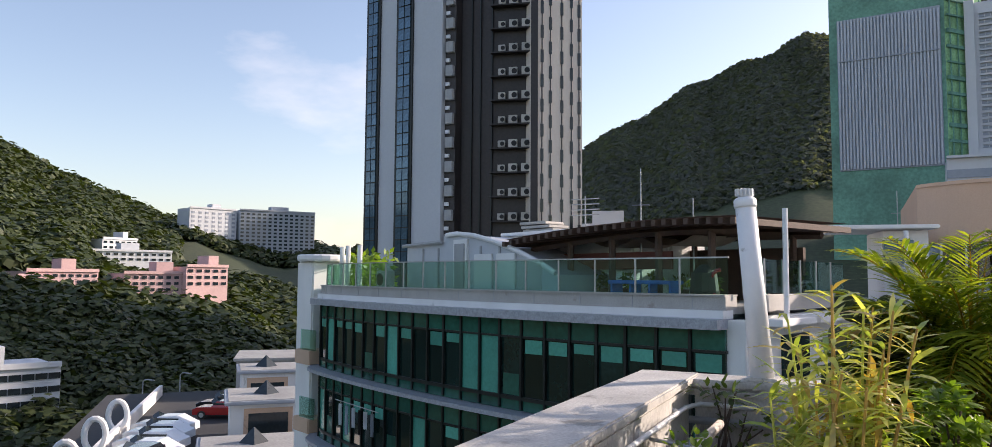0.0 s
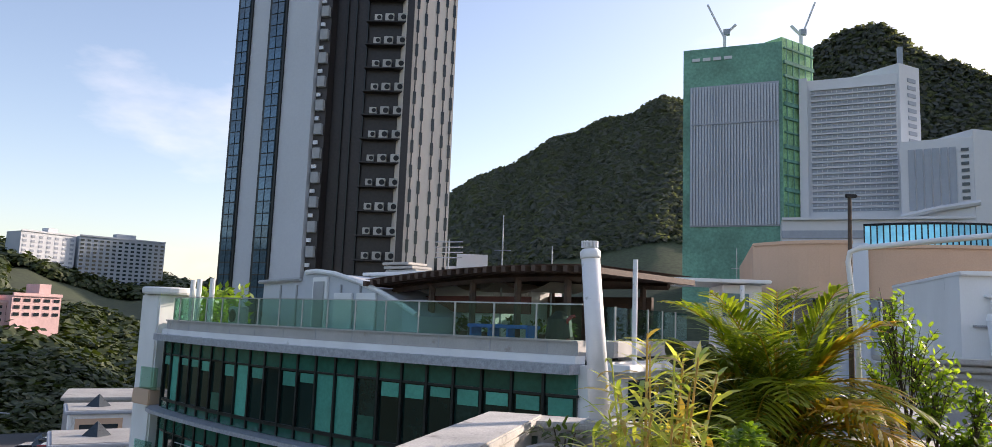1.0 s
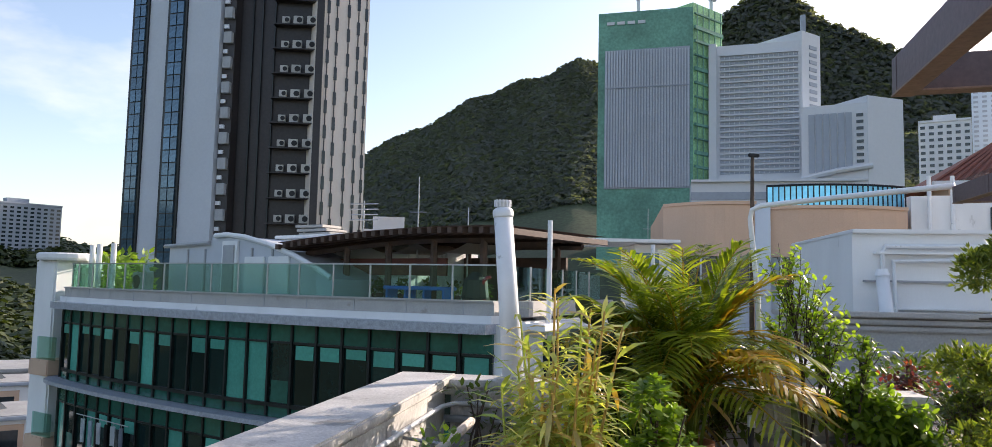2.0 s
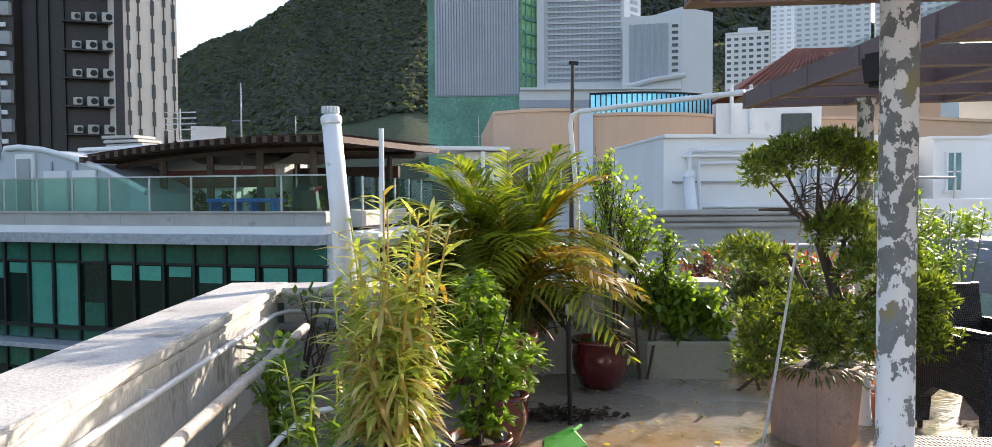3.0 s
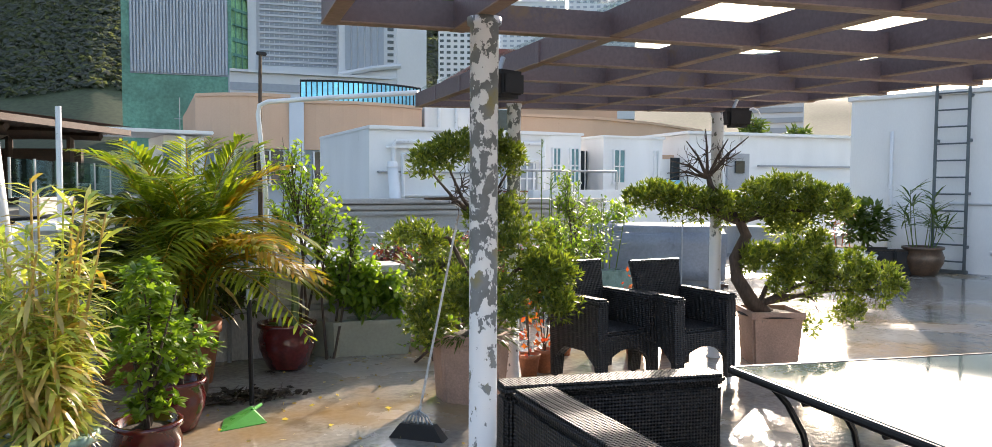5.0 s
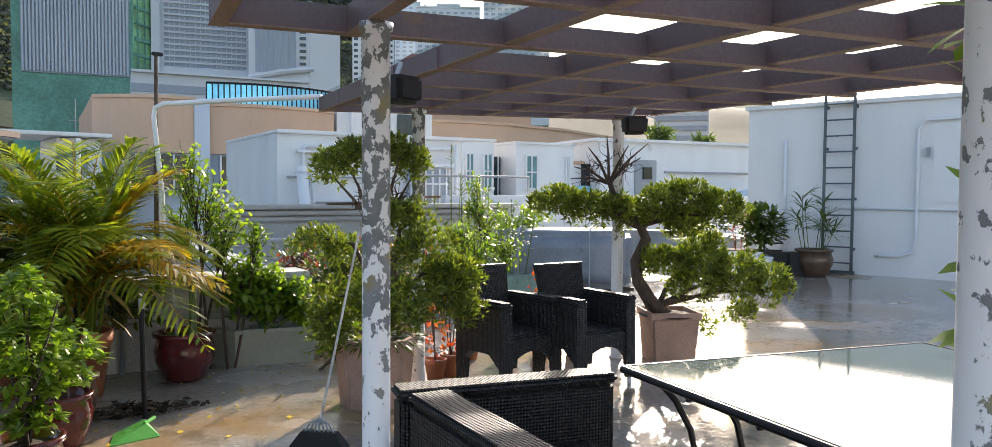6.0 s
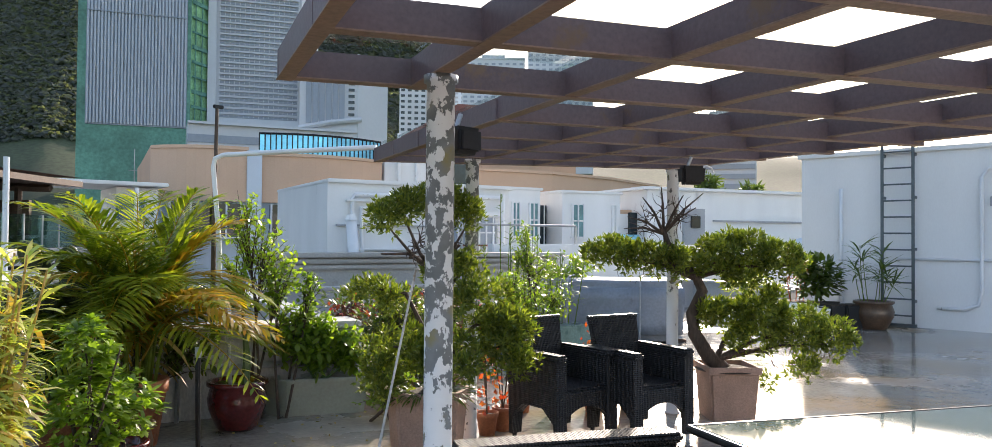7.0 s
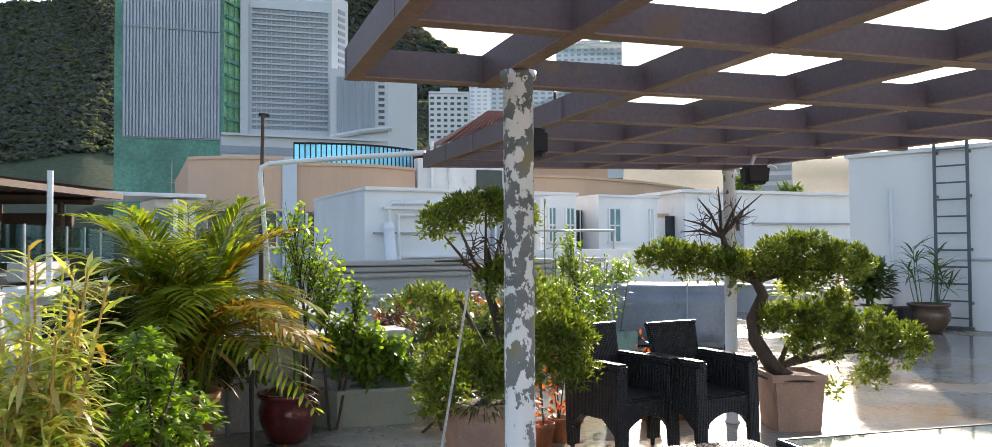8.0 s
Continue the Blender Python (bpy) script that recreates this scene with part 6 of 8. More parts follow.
        part("lamp_head", box(B(), (1.7, 0, 4.78), (0.8, 0.3, 0.14), 0, 0.04), M_GREYPAINT, s)


car_park()


def laundry():
    """Clothes drying behind the lower glazing."""
    for k, (u, w, hh, mat) in enumerate(((0.235, 0.35, 0.9, M_WHITEPL), (0.262, 0.3, 1.2, M_PALEBLUE), (0.29, 0.35, 0.8, M_WHITEPL), (0.315, 0.3, 1.0, M_BLACKPL), (0.335, 0.4, 0.7, M_WHITEPL), (0.36, 0.3, 0.9, M_FARGREY))):
        p = gb_at(u, 0.35)
        t = thing("hung_garment", "garment hung out to dry by the window", "garment", (p.x, p.y, -4.0), -24, "drying laundry")
        bm = B()
        q = [bm.verts.new((x * w, 0.06 * math.sin(9 * x + z), -z * hh)) for z in (0, 0.3, 0.65, 1.0) for x in (-0.5, -0.2, 0.1, 0.3, 0.5)]
        for i in range(3):
            for j in range(4):
                bm.faces.new((q[i * 5 + j], q[i * 5 + j + 1], q[i * 5 + j + 6], q[i * 5 + j + 5]))
        bmesh.ops.solidify(bm, geom=bm.faces[:], thickness=0.02)
        part("cloth", bm, mat, t)
        part("hanger", tube(B(), [(0, 0, 0), (0, 0, 0.12)], 0.012, 5), M_GALV, t)
    p, q = gb_at(0.21, 0.35), gb_at(0.38, 0.35)
    r = thing("drying_rail", "thin metal drying rail", "rail")
    part("bar", tube(B(), [(p.x, p.y, -3.88), (q.x, q.y, -3.88)], 0.02, 6), M_GALV, r)


laundry()


def conifer(at, h, seed):
    t = thing("conifer", "tall dark green conifer behind the roofs", "tree", at)
    rg = random.Random(seed)
    part("trunk", tube(B(), [(0, 0, 0), (0.05, 0, h * 0.6), (0, 0, h)], [0.22, 0.13, 0.03], 8), M_BARK, t)
    L = Leaves()
    for k in range(46):
        z = h * (0.3 + 0.7 * k / 46)
        a = k * 2.4
        r = (h - z) * 0.42 + 0.3
        d = Vector((math.cos(a), math.sin(a), 0.12))
        part("limb", tube(B(), [(0, 0, z), tuple(Vector((0, 0, z)) + d * r)], [0.04, 0.01], 5), M_BARK, t)
        for i in range(42):
            s = 0.15 + 0.85 * rg.random()
            L.fleck(Vector((0, 0, z)) + d * r * s + ball_dir() * 0.18, ball_dir() + d * 0.6, 0.4, 0.1)
    L.out("crown", L_DARK, t)


conifer((25.5, 26.5, -3.0), 7.4, 3)
conifer((27.6, 26.0, -3.0), 7.0, 4)


def roof_pots():
    """Greenery on the next roofs."""
    for k, (x, y, z, w, n) in enumerate(((8.9, 33.0, 1.1, 1.0, 260), (11.2, 33.0, 0.9, 0.8, 180), (6.5, 15.9, -0.6, 1.2, 240), (10.8, 16.2, -0.6, 0.9, 220), (3.2, 30.5, 0.8, 1.0, 200))):
        t = thing("roof_shrub", "dark green shrub growing on the next roof", "shrub", (x, y, z), 0, "shrubs on the next roofs")
        part("planter_box", box(B(), (0, 0, 0.2), (w * 1.4, 0.5, 0.4), 0, 0.03), M_GREYPAINT, t)
        L = Leaves()
        for i in range(n):
            L.fleck((rnd.gauss(0, w * 0.4), rnd.gauss(0, 0.25), 0.45 + abs(rnd.gauss(0, 0.4))), ball_dir(), 0.28, 0.13)
        L.out("foliage", L_DARK, t)
        part("stem", tube(B(), [(0, 0, 0.35), (0.05, 0, 0.9)], 0.03, 5), M_BARK, t)


roof_pots()


# ---- furniture ----
def armchair(at, turn, label):
    """Woven plastic armchair: facing -y."""
    t = thing("rattan_armchair", label, "chair", at, turn, "rattan armchairs")
    w, dp = 0.58, 0.56
    part("seat", box(B(), (0, 0.0, 0.38), (w - 0.12, dp - 0.06, 0.09), 0, 0.02), M_RATTAN, t)
    bm = B()
    q = []
    for z, yw, k in ((0.40, 0.20, 0.86), (0.64, 0.235, 0.93), (0.86, 0.285, 1.0)):
        q.append([bm.verts.new((x * k, yw + o, z)) for x, o in ((-0.235, 0.0), (0.235, 0.0), (0.235, 0.05), (-0.235, 0.05))])
    for a, b in zip(q, q[1:]):
        for i in range(4):
            bm.faces.new((a[i], a[(i + 1) % 4], b[(i + 1) % 4], b[i]))
    bm.faces.new(q[0][::-1]); bm.faces.new(q[-1])
    bmesh.ops.bevel(bm, geom=bm.edges[:], offset=0.008, segments=2, affect="EDGES")
    part("backrest", bm, M_RATTAN, t)
    part("back_roll", tube(B(), [(-0.24, 0.31, 0.865), (0.24, 0.31, 0.865)], 0.02, 8), M_RATTAN, t)
    for s in (-1, 1):
        bm = B()
        x0 = s * (w / 2 - 0.045)
        out = [(-0.28, 0.05), (-0.25, 0.05), (-0.235, 0.20), (-0.12, 0.29), (0.10, 0.29), (0.20, 0.20), (0.215, 0.05), (0.25, 0.05), (0.27, 0.64), (-0.27, 0.62)]
        a = [bm.verts.new((x0 - 0.045, y, z)) for y, z in out]; b = [bm.verts.new((x0 + 0.045, y, z)) for y, z in out]
        bm.faces.new(a); bm.faces.new(b[::-1])
        for i in range(len(out)):
            bm.faces.new((a[i], b[i], b[(i + 1) % len(out)], a[(i + 1) % len(out)]))
        bmesh.ops.recalc_face_normals(bm, faces=bm.faces)
        part("side_panel", bm, M_RATTAN, t)
        part("armrest", box(B(), (x0, -0.005, 0.645), (0.10, 0.57, 0.05), 0, 0.016), M_RATTAN, t)
        for y in (-0.26, 0.24):
            part("foot", tube(B(), [(x0, y, 0.0), (x0, y, 0.07)], [0.015, 0.018], 8), M_WHITEPL if y < 0 else M_BLACKPL, t)
    # arched front apron, woven open at the bottom
    bm = B()
    n = 12
    xs = [-0.25 + 0.5 * k / n for k in range(n + 1)]
    lo = [(x, 0.14 + 0.16 * math.sin(math.pi * (x + 0.25) / 0.5) ** 0.6) for x in xs]
    f = [bm.verts.new((x, -0.265, z)) for x, z in lo] + [bm.verts.new((0.25, -0.265, 0.40)), bm.verts.new((-0.25, -0.265, 0.40))]
    k2 = [bm.verts.new((v.co.x, -0.235, v.co.z)) for v in f]
    bm.faces.new(f); bm.faces.new(k2[::-1])
    for i in range(len(f)):
        bm.faces.new((f[i], k2[i], k2[(i + 1) % len(f)], f[(i + 1) % len(f)]))
    bmesh.ops.recalc_face_normals(bm, faces=bm.faces)
    part("apron", bm, M_RATTAN, t)
    return t


armchair((3.96, 4.56, 0), 10, "black woven rattan armchair beside the bonsai pot")
armchair((4.55, 4.42, 0), 4, "black woven rattan armchair with worn open weave")


def corner_sofa():
    t = thing("rattan_corner_sofa", "black woven rattan corner sofa with flat-topped backs", "sofa")
    a, b, c = Vector((2.20, 2.57)), Vector((3.13, 2.40)), Vector((2.14, 0.75))

    def run(name, p, q, side, w, z0, z1):
        d = (q - p)
        n = Vector((d.y, -d.x)).normalized() * side
        m = (p + q) / 2 + n * w / 2
        return part(name, box(B(), (m.x, m.y, (z0 + z1) / 2), (d.length, w, z1 - z0), math.degrees(math.atan2(d.y, d.x)), 0.014), M_RATTAN, t)
    run("back_panel", a, b, 1, 0.13, 0.06, 0.626)
    run("top_board", a + Vector((-0.01, 0.01)), b + Vector((0.01, 0.0)), 1, 0.15, 0.63, 0.672)
    run("side_panel", a + Vector((0.0, -0.16)), c, -1, 0.15, 0.06, 0.626)
    run("top_board", a + Vector((-0.01, -0.16)), c, -1, 0.18, 0.63, 0.668)
    part("seat", box(B(), (2.62, 1.66, 0.26), (0.72, 1.5, 0.26), -3, 0.03), M_RATTAN, t)
    for x, y in ((2.2, 2.5), (3.05, 2.28), (2.15, 0.85), (2.95, 0.98)):
        part("foot", tube(B(), [(x, y, 0), (x, y, 0.12)], 0.02, 8), M_BLACKPL, t)


corner_sofa()


def glass_table():
    t = thing("glass_table", "garden table with a frosted glass top and dark iron frame", "table")
    q = [(2.98, 1.0), (4.55, 0.68), (4.80, 1.92), (3.13, 2.25)]
    m = Vector((sum(p[0] for p in q) / 4, sum(p[1] for p in q) / 4))
    ins = [tuple(m + (Vector(p) - m) * 0.975) for p in q]
    part("tabletop", slab(B(), ins, 0.694, 0.702), M_TABLEGLASS, t)
    ring = [Vector((*p, 0.688)) for p in q]
    for i in range(4):
        part("rim", tube(B(), [ring[i], ring[(i + 1) % 4]], 0.017, 10), M_IRON, t)
    for i in range(4):
        o = Vector((m.x, m.y, 0)) - Vector((ring[i].x, ring[i].y, 0))
        for k in (0.08, 0.22):
            nxt = (ring[(i + 1) % 4] - ring[i]) if i % 2 == 0 else (ring[i - 1] - ring[i])
            p0 = ring[i] + nxt * (k - 0.03)
            part("leg", tube(B(), [p0, p0 + o * 0.07 + Vector((0, 0, -0.05)), p0 + o * 0.14 + Vector((0, 0, -0.13)), p0 + o * 0.20 + Vector((0, 0, -0.25)), p0 + o * 0.235 + Vector((0, 0, -0.42)), p0 + o * 0.24 + Vector((0, 0, -0.688))], 0.014, 8), M_IRON, t)
    for k in (0.35, 0.65):
        a, b = ring[0].lerp(ring[3], k), ring[1].lerp(ring[2], k)
        part("cross_bar", tube(B(), [a + Vector((0, 0, -0.02)), b + Vector((0, 0, -0.02))], 0.011, 8), M_IRON, t)


glass_table()


# ---- pots and plants ----
def round_pot(t, r, h, mat, rim=0.02, belly=1.08, n=28, name="pot", soil=True):
    bm = B()
    lathe(bm, [(r * 0.62, 0.0), (r * 0.72, h * 0.06), (r * 0.95 * belly, h * 0.45), (r * belly * 0.99, h * 0.65), (r * 0.93, h * 0.88), (r + rim, h * 0.92), (r + rim, h), (r * 0.9, h), (r * 0.86, h * 0.86), (0.001, h * 0.85)], n)
    p = part(name, bm, mat, t, smooth=True)
    if soil:
        part("soil", lathe(B(), [(r * 0.85, h * 0.86), (r * 0.4, h * 0.9), (0.001, h * 0.91)], 16), M_SOIL, t)
    return p


def cone_pot(t, r0, r1, h, mat, n=24):
    bm = B()
    lathe(bm, [(r0, 0.0), (r1 * 0.93, h * 0.8), (r1, h * 0.81), (r1 * 1.02, h), (r1 * 0.9, h), (r1 * 0.85, h * 0.86), (0.001, h * 0.85)], n)
    part("pot", bm, mat, t, smooth=n > 12)
    part("soil", lathe(B(), [(r1 * 0.84, h * 0.86), (r1 * 0.3, h * 0.9), (0.001, h * 0.9)], 14), M_SOIL, t)


def palm():
    t = thing("areca_palm", "bushy areca palm, half yellowed, in a terracotta pot", "palm", (1.20, 5.74, 0))
    cone_pot(t, 0.13, 0.20, 0.46, M_TERRA)
    rg = random.Random(11)
    for k in range(9):
        a = rg.uniform(0, 6.28)
        r = rg.uniform(0.02, 0.1)
        part("cane", tube(B(), [(r * math.cos(a), r * math.sin(a), 0.38), (1.6 * r * math.cos(a), 1.6 * r * math.sin(a), 0.75), (2.2 * r * math.cos(a), 2.2 * r * math.sin(a), 1.05)], [0.014, 0.012, 0.008], 6), L_PALM, t)
    fronds = 74
    tall = ((3.5, 0.62, 1.30, 1.0), (3.1, 0.75, 1.25, 0.9), (3.9, 0.5, 1.2, 1.0), (2.7, 0.55, 1.2, 1.0), (0.3, 0.45, 1.2, 1.0), (5.9, 0.6, 1.2, 0.95), (1.2, 0.4, 1.2, 1.0), (4.6, 0.35, 1.05, 1.0))
    for k in range(fronds):
        az = k * 2.39996 + rg.uniform(-0.3, 0.3)
        tilt = rg.uniform(0.2, 0.95) * (1.15 if math.cos(az) < -0.3 else 0.9) if k > 42 else rg.uniform(0.75, 1.55)
        length = rg.uniform(0.9, 1.35)
        h0 = rg.uniform(0.55, 1.05)
        if 20 < k <= 42:
            length, h0 = rg.uniform(0.75, 1.05), rg.uniform(0.75, 1.15)
        if k < len(tall):
            az, tilt, length, h0 = tall[k]
        rise = length * math.cos(tilt)
        out = length * math.sin(tilt)
        d = Vector((math.cos(az), math.sin(az), 0))
        L = Leaves()
        pts = []
        for i in range(15):
            s = i / 14
            pts.append(d * (out * (s ** 1.05) + 0.05) + Vector((0, 0, h0 + rise * (1.12 * s - 0.15 * s * s) - (0.36 * out + 0.08) * s ** 2.4)))
        for i in range(2, 15):
            s = i / 14
            tan = (pts[i] - pts[i - 1]).normalized()
            side = tan.cross(Vector((0, 0, 1))).normalized()
            ll = 0.33 * (math.sin(math.pi * min(1, 0.18 + s * 0.82)) * 0.85 + 0.25)
            for h in (0.0, 0.5):
                p = pts[i - 1].lerp(pts[i], h)
                for sg in (-1, 1):
                    L.blade(p, side * sg * 0.8 + tan * 0.75 + Vector((0, 0, 0.32 + rg.uniform(-0.1, 0.1))), ll * rg.uniform(0.85, 1.15), 0.023, 0.45 + rg.uniform(0, 0.4), 0, 3)
        old = rg.random() < (0.5 if (d.x > 0.1 and d.y < 0.4 and tilt > 0.4) else 0.05)
        fr = L.out("frond", L_PALMOLD if old else L_PALM, t)
        part("midrib", tube(B(), [pts[i] for i in range(0, 15, 2)], [0.008 - 0.0008 * i for i in range(8)], 5), L_PALMOLD, fr)
    # dead brown leaves at the foot
    for k in range(12):
        L = Leaves()
        a = rg.uniform(0, 6.28)
        L.blade((0.1 * math.cos(a), 0.1 * math.sin(a), rg.uniform(0.5, 0.9)), (math.cos(a), math.sin(a) - 0.4, 0.1), rg.uniform(0.2, 0.4), 0.06, 1.4, 0, 3)
        L.out("dead_leaf", L_DRY, t, "dry brown hanging leaf")


palm()


def cane_plant(name, label, at, cat, stems, h, spread, leafmat, drymat, dry, leaf, width, pot=None, seed=1, per=26, low=0.15, droop=0.9):
    """Upright canes with narrow arching leaves all the way up."""
    t = thing(name, label, cat, at)
    base = pot(t) if pot else 0.0
    rg = random.Random(seed)
    G, D = Leaves(), Leaves()
    for k in range(stems):
        a = rg.uniform(0, 6.28); r = spread * math.sqrt(rg.random())
        x, y = r * math.cos(a), r * math.sin(a)
        hh = h * rg.uniform(0.45, 1.0) * (1 - 0.38 * (r / spread) ** 2)
        lx, ly = rg.gauss(0, 0.06), rg.gauss(0, 0.06)
        pts = [(x * 0.7, y * 0.7, base), (x * 0.9 + lx * 0.4, y * 0.9 + ly * 0.4, base + hh * 0.5), (x + lx, y + ly, base + hh)]
        part("cane", tube(B(), pts, [0.008, 0.007, 0.004], 5), drymat if rg.random() < 0.5 else leafmat, t)
        for i in range(per):
            s = low + (1 - low) * (i / per)
            p = Vector(pts[0]).lerp(Vector(pts[1]), s * 2) if s < 0.5 else Vector(pts[1]).lerp(Vector(pts[2]), s * 2 - 1)
            aa = rg.uniform(0, 6.28)
            up = 0.55 + 0.6 * (s > 0.85) + rg.uniform(-0.3, 0.3)
            tgt = D if rg.random() < dry * (1.4 - s) else G
            tgt.blade(p, (math.cos(aa), math.sin(aa), up if tgt is G else up - 0.6), leaf * rg.uniform(0.6, 1.15), width * rg.uniform(0.7, 1.1), droop * rg.uniform(0.5, 1.5), 0, 3)
    G.out("foliage", leafmat, t)
    if D.v:
        D.out("dry_foliage", drymat, t, "dry straw-coloured leaves")
    return t


def teal_pot(t):
    round_pot(t, 0.20, 0.42, M_BROWNPOT, 0.0, 1.04)
    part("rim", lathe(B(), [(0.19, 0.385), (0.22, 0.388), (0.226, 0.41), (0.22, 0.432), (0.19, 0.434)], 28), M_TEALPOT, t, "teal glazed rim", smooth=True)
    return 0.36


cane_plant("variegated_cane_plant", "tall yellowing cane plant in a brown pot with a teal rim", (0.50, 3.34, 0), "plant", 40, 1.26, 0.185, L_YELLOW, L_DRY, 0.34, 0.18, 0.023, teal_pot, 21, 54, 0.02, 1.0)
cane_plant("weedy_canes", "thin green and yellow shoots beside the parapet", (0.16, 3.72, 0), "plant", 18, 0.85, 0.22, L_GREEN, L_YELLOW, 0.3, 0.12, 0.028, None, 22, 30, 0.1, 0.8)


def leafy_shrub(name, label, at, pot, clusters, leafmat, leaf, width, seed, stems=9, whorl=8, cat="shrub", stem_mat=None):
    """A shrub of branching stems with whorls of leaves at the tips; clusters: centre, radius, count."""
    t = thing(name, label, cat, at)
    base = pot(t) if pot else 0.0
    rg = random.Random(seed)
    G = Leaves()
    for c, r, cnt in clusters:
        for k in range(cnt):
            v = Vector((rg.gauss(0, 1), rg.gauss(0, 1), rg.gauss(0, 1))).normalized() * r[0] * rg.random() ** 0.4
            p = Vector(c) + Vector((v.x, v.y * r[1] / r[0], v.z * r[2] / r[0]))
            out = (v.normalized() * 0.6 + Vector((0, 0, 0.8))).normalized()
            for i in range(whorl):
                a = 6.28 * i / whorl + rg.random()
                s = out.orthogonal().normalized()
                s2 = out.cross(s)
                G.blade(p + out * rg.uniform(0, leaf * 0.5), s * math.cos(a) + s2 * math.sin(a) + out * rg.uniform(0.2, 0.9), leaf * rg.uniform(0.6, 1.1), width, 0.35, 0, 3)
    for k in range(stems):
        c, r, cnt = clusters[k % len(clusters)]
        e = Vector(c) + Vector((rg.gauss(0, r[0] * 0.45), rg.gauss(0, r[1] * 0.45), rg.uniform(-0.2, 0.6) * r[2]))
        m = Vector((e.x * 0.35 + rg.gauss(0, 0.02), e.y * 0.35, base + (e.z - base) * 0.5))
        part("stem", tube(B(), [(rg.gauss(0, 0.02), rg.gauss(0, 0.02), base), m, e], [0.010, 0.007, 0.004], 5), stem_mat or M_BARK, t)
    G.out("foliage", leafmat, t)
    return t


def red_pot(r, h):
    def make(t):
        round_pot(t, r, h, M_REDGLAZE, 0.012, 1.06)
        return h * 0.86
    return make


leafy_shrub("green_shrub", "bright green whorled shrub in an oxblood glazed pot", (0.90, 3.86, 0), red_pot(0.155, 0.29), [((0.0, 0, 0.64), (0.20, 0.19, 0.2), 95), ((0.0, 0.05, 0.92), (0.14, 0.14, 0.14), 48), ((0.16, 0.1, 0.58), (0.18, 0.16, 0.16), 48), ((0.0, 0, 0.36), (0.14, 0.12, 0.05), 30)], L_GREEN, 0.065, 0.026, 31, 14, 9)
leafy_shrub("green_shrub", "leafy shrub in a second oxblood glazed pot", (1.06, 4.62, 0), red_pot(0.15, 0.30), [((0.02, 0, 0.55), (0.17, 0.16, 0.15), 36)], L_GREEN, 0.055, 0.024, 32, 8, 8)
leafy_shrub("small_pot_plant", "small plant in a grey-rimmed dark pot", (1.12, 4.95, 0), lambda t: (round_pot(t, 0.13, 0.33, M_BROWNPOT), 0.28)[1], [((0, 0, 0.46), (0.12, 0.12, 0.10), 16)], L_DARK, 0.06, 0.03, 33, 5)


def trough(label, at, turn, l=0.72, w=0.27, h=0.30):
    t = thing("planter_trough", label, "planter", at, turn, "plastic troughs")
    bm = B()
    lo = [bm.verts.new((sx * l / 2 * 0.9, sy * w / 2 * 0.86, 0)) for sx, sy in ((-1, -1), (1, -1), (1, 1), (-1, 1))]
    hi = [bm.verts.new((sx * l / 2, sy * w / 2, h)) for sx, sy in ((-1, -1), (1, -1), (1, 1), (-1, 1))]
    bm.faces.new(lo[::-1])
    for i in range(4):
        bm.faces.new((lo[i], lo[(i + 1) % 4], hi[(i + 1) % 4], hi[i]))
    part("trough_body", bm, M_TROUGH, t)
    bm = B()
    for sx in (-1, 1):
        box(bm, (sx * (l / 2 + 0.005), 0, h - 0.012), (0.035, w + 0.045, 0.034), 0, 0.005)
    for sy in (-1, 1):
        box(bm, (0, sy * (w / 2 + 0.005), h - 0.012), (l + 0.04, 0.035, 0.033), 0, 0.005)
    part("trough_rim", bm, M_TROUGH, t)
    part("soil", box(B(), (0, 0, h - 0.06), (l - 0.03, w - 0.03, 0.02)), M_SOIL, t)
    return t


trough("grey-green plastic planter trough at the parapet", (2.64, 6.22, 0), -10)
trough("grey-green plastic planter trough behind another", (2.45, 6.02 + 0.33, 0.0), 35, 0.55)


def broad_plant(name, label, at, clusters, leafmat, leaf, width, seed, cat="plant", stems=8, droop=0.5, stem_mat=None):
    t = thing(name, label, cat, at)
    rg = random.Random(seed)
    G = Leaves()
    for c, r, cnt in clusters:
        for k in range(int(cnt * 1.7)):
            v = Vector((rg.gauss(0, 1), rg.gauss(0, 1), rg.gauss(0, 1))).normalized() * rg.random() ** 0.45
            p = Vector((c[0] + v.x * r[0], c[1] + v.y * r[1], c[2] + v.z * r[2]))
            d = Vector((v.x, v.y, 0.35 + 0.3 * v.z)) + ball_dir() * 0.5
            G.blade(p, d, leaf * rg.uniform(0.7, 1.45), width * rg.uniform(0.8, 1.4), droop, 0, 3)
    for k in range(stems):
        c, r, cnt = clusters[k % len(clusters)]
        e = (c[0] + rg.gauss(0, r[0] * 0.4), c[1] + rg.gauss(0, r[1] * 0.4), c[2] + rg.uniform(-0.2, 0.5) * r[2])
        part("stem", tube(B(), [(c[0] * 0.5 + rg.gauss(0, 0.03), c[1] * 0.5 + rg.gauss(0, 0.03), 0), (c[0] * 0.7 + rg.gauss(0, 0.03), c[1] * 0.7, c[2] * 0.5), e], [0.011, 0.009, 0.005], 5), stem_mat or L_GREEN, t)
    G.out("foliage", leafmat, t)
    return t


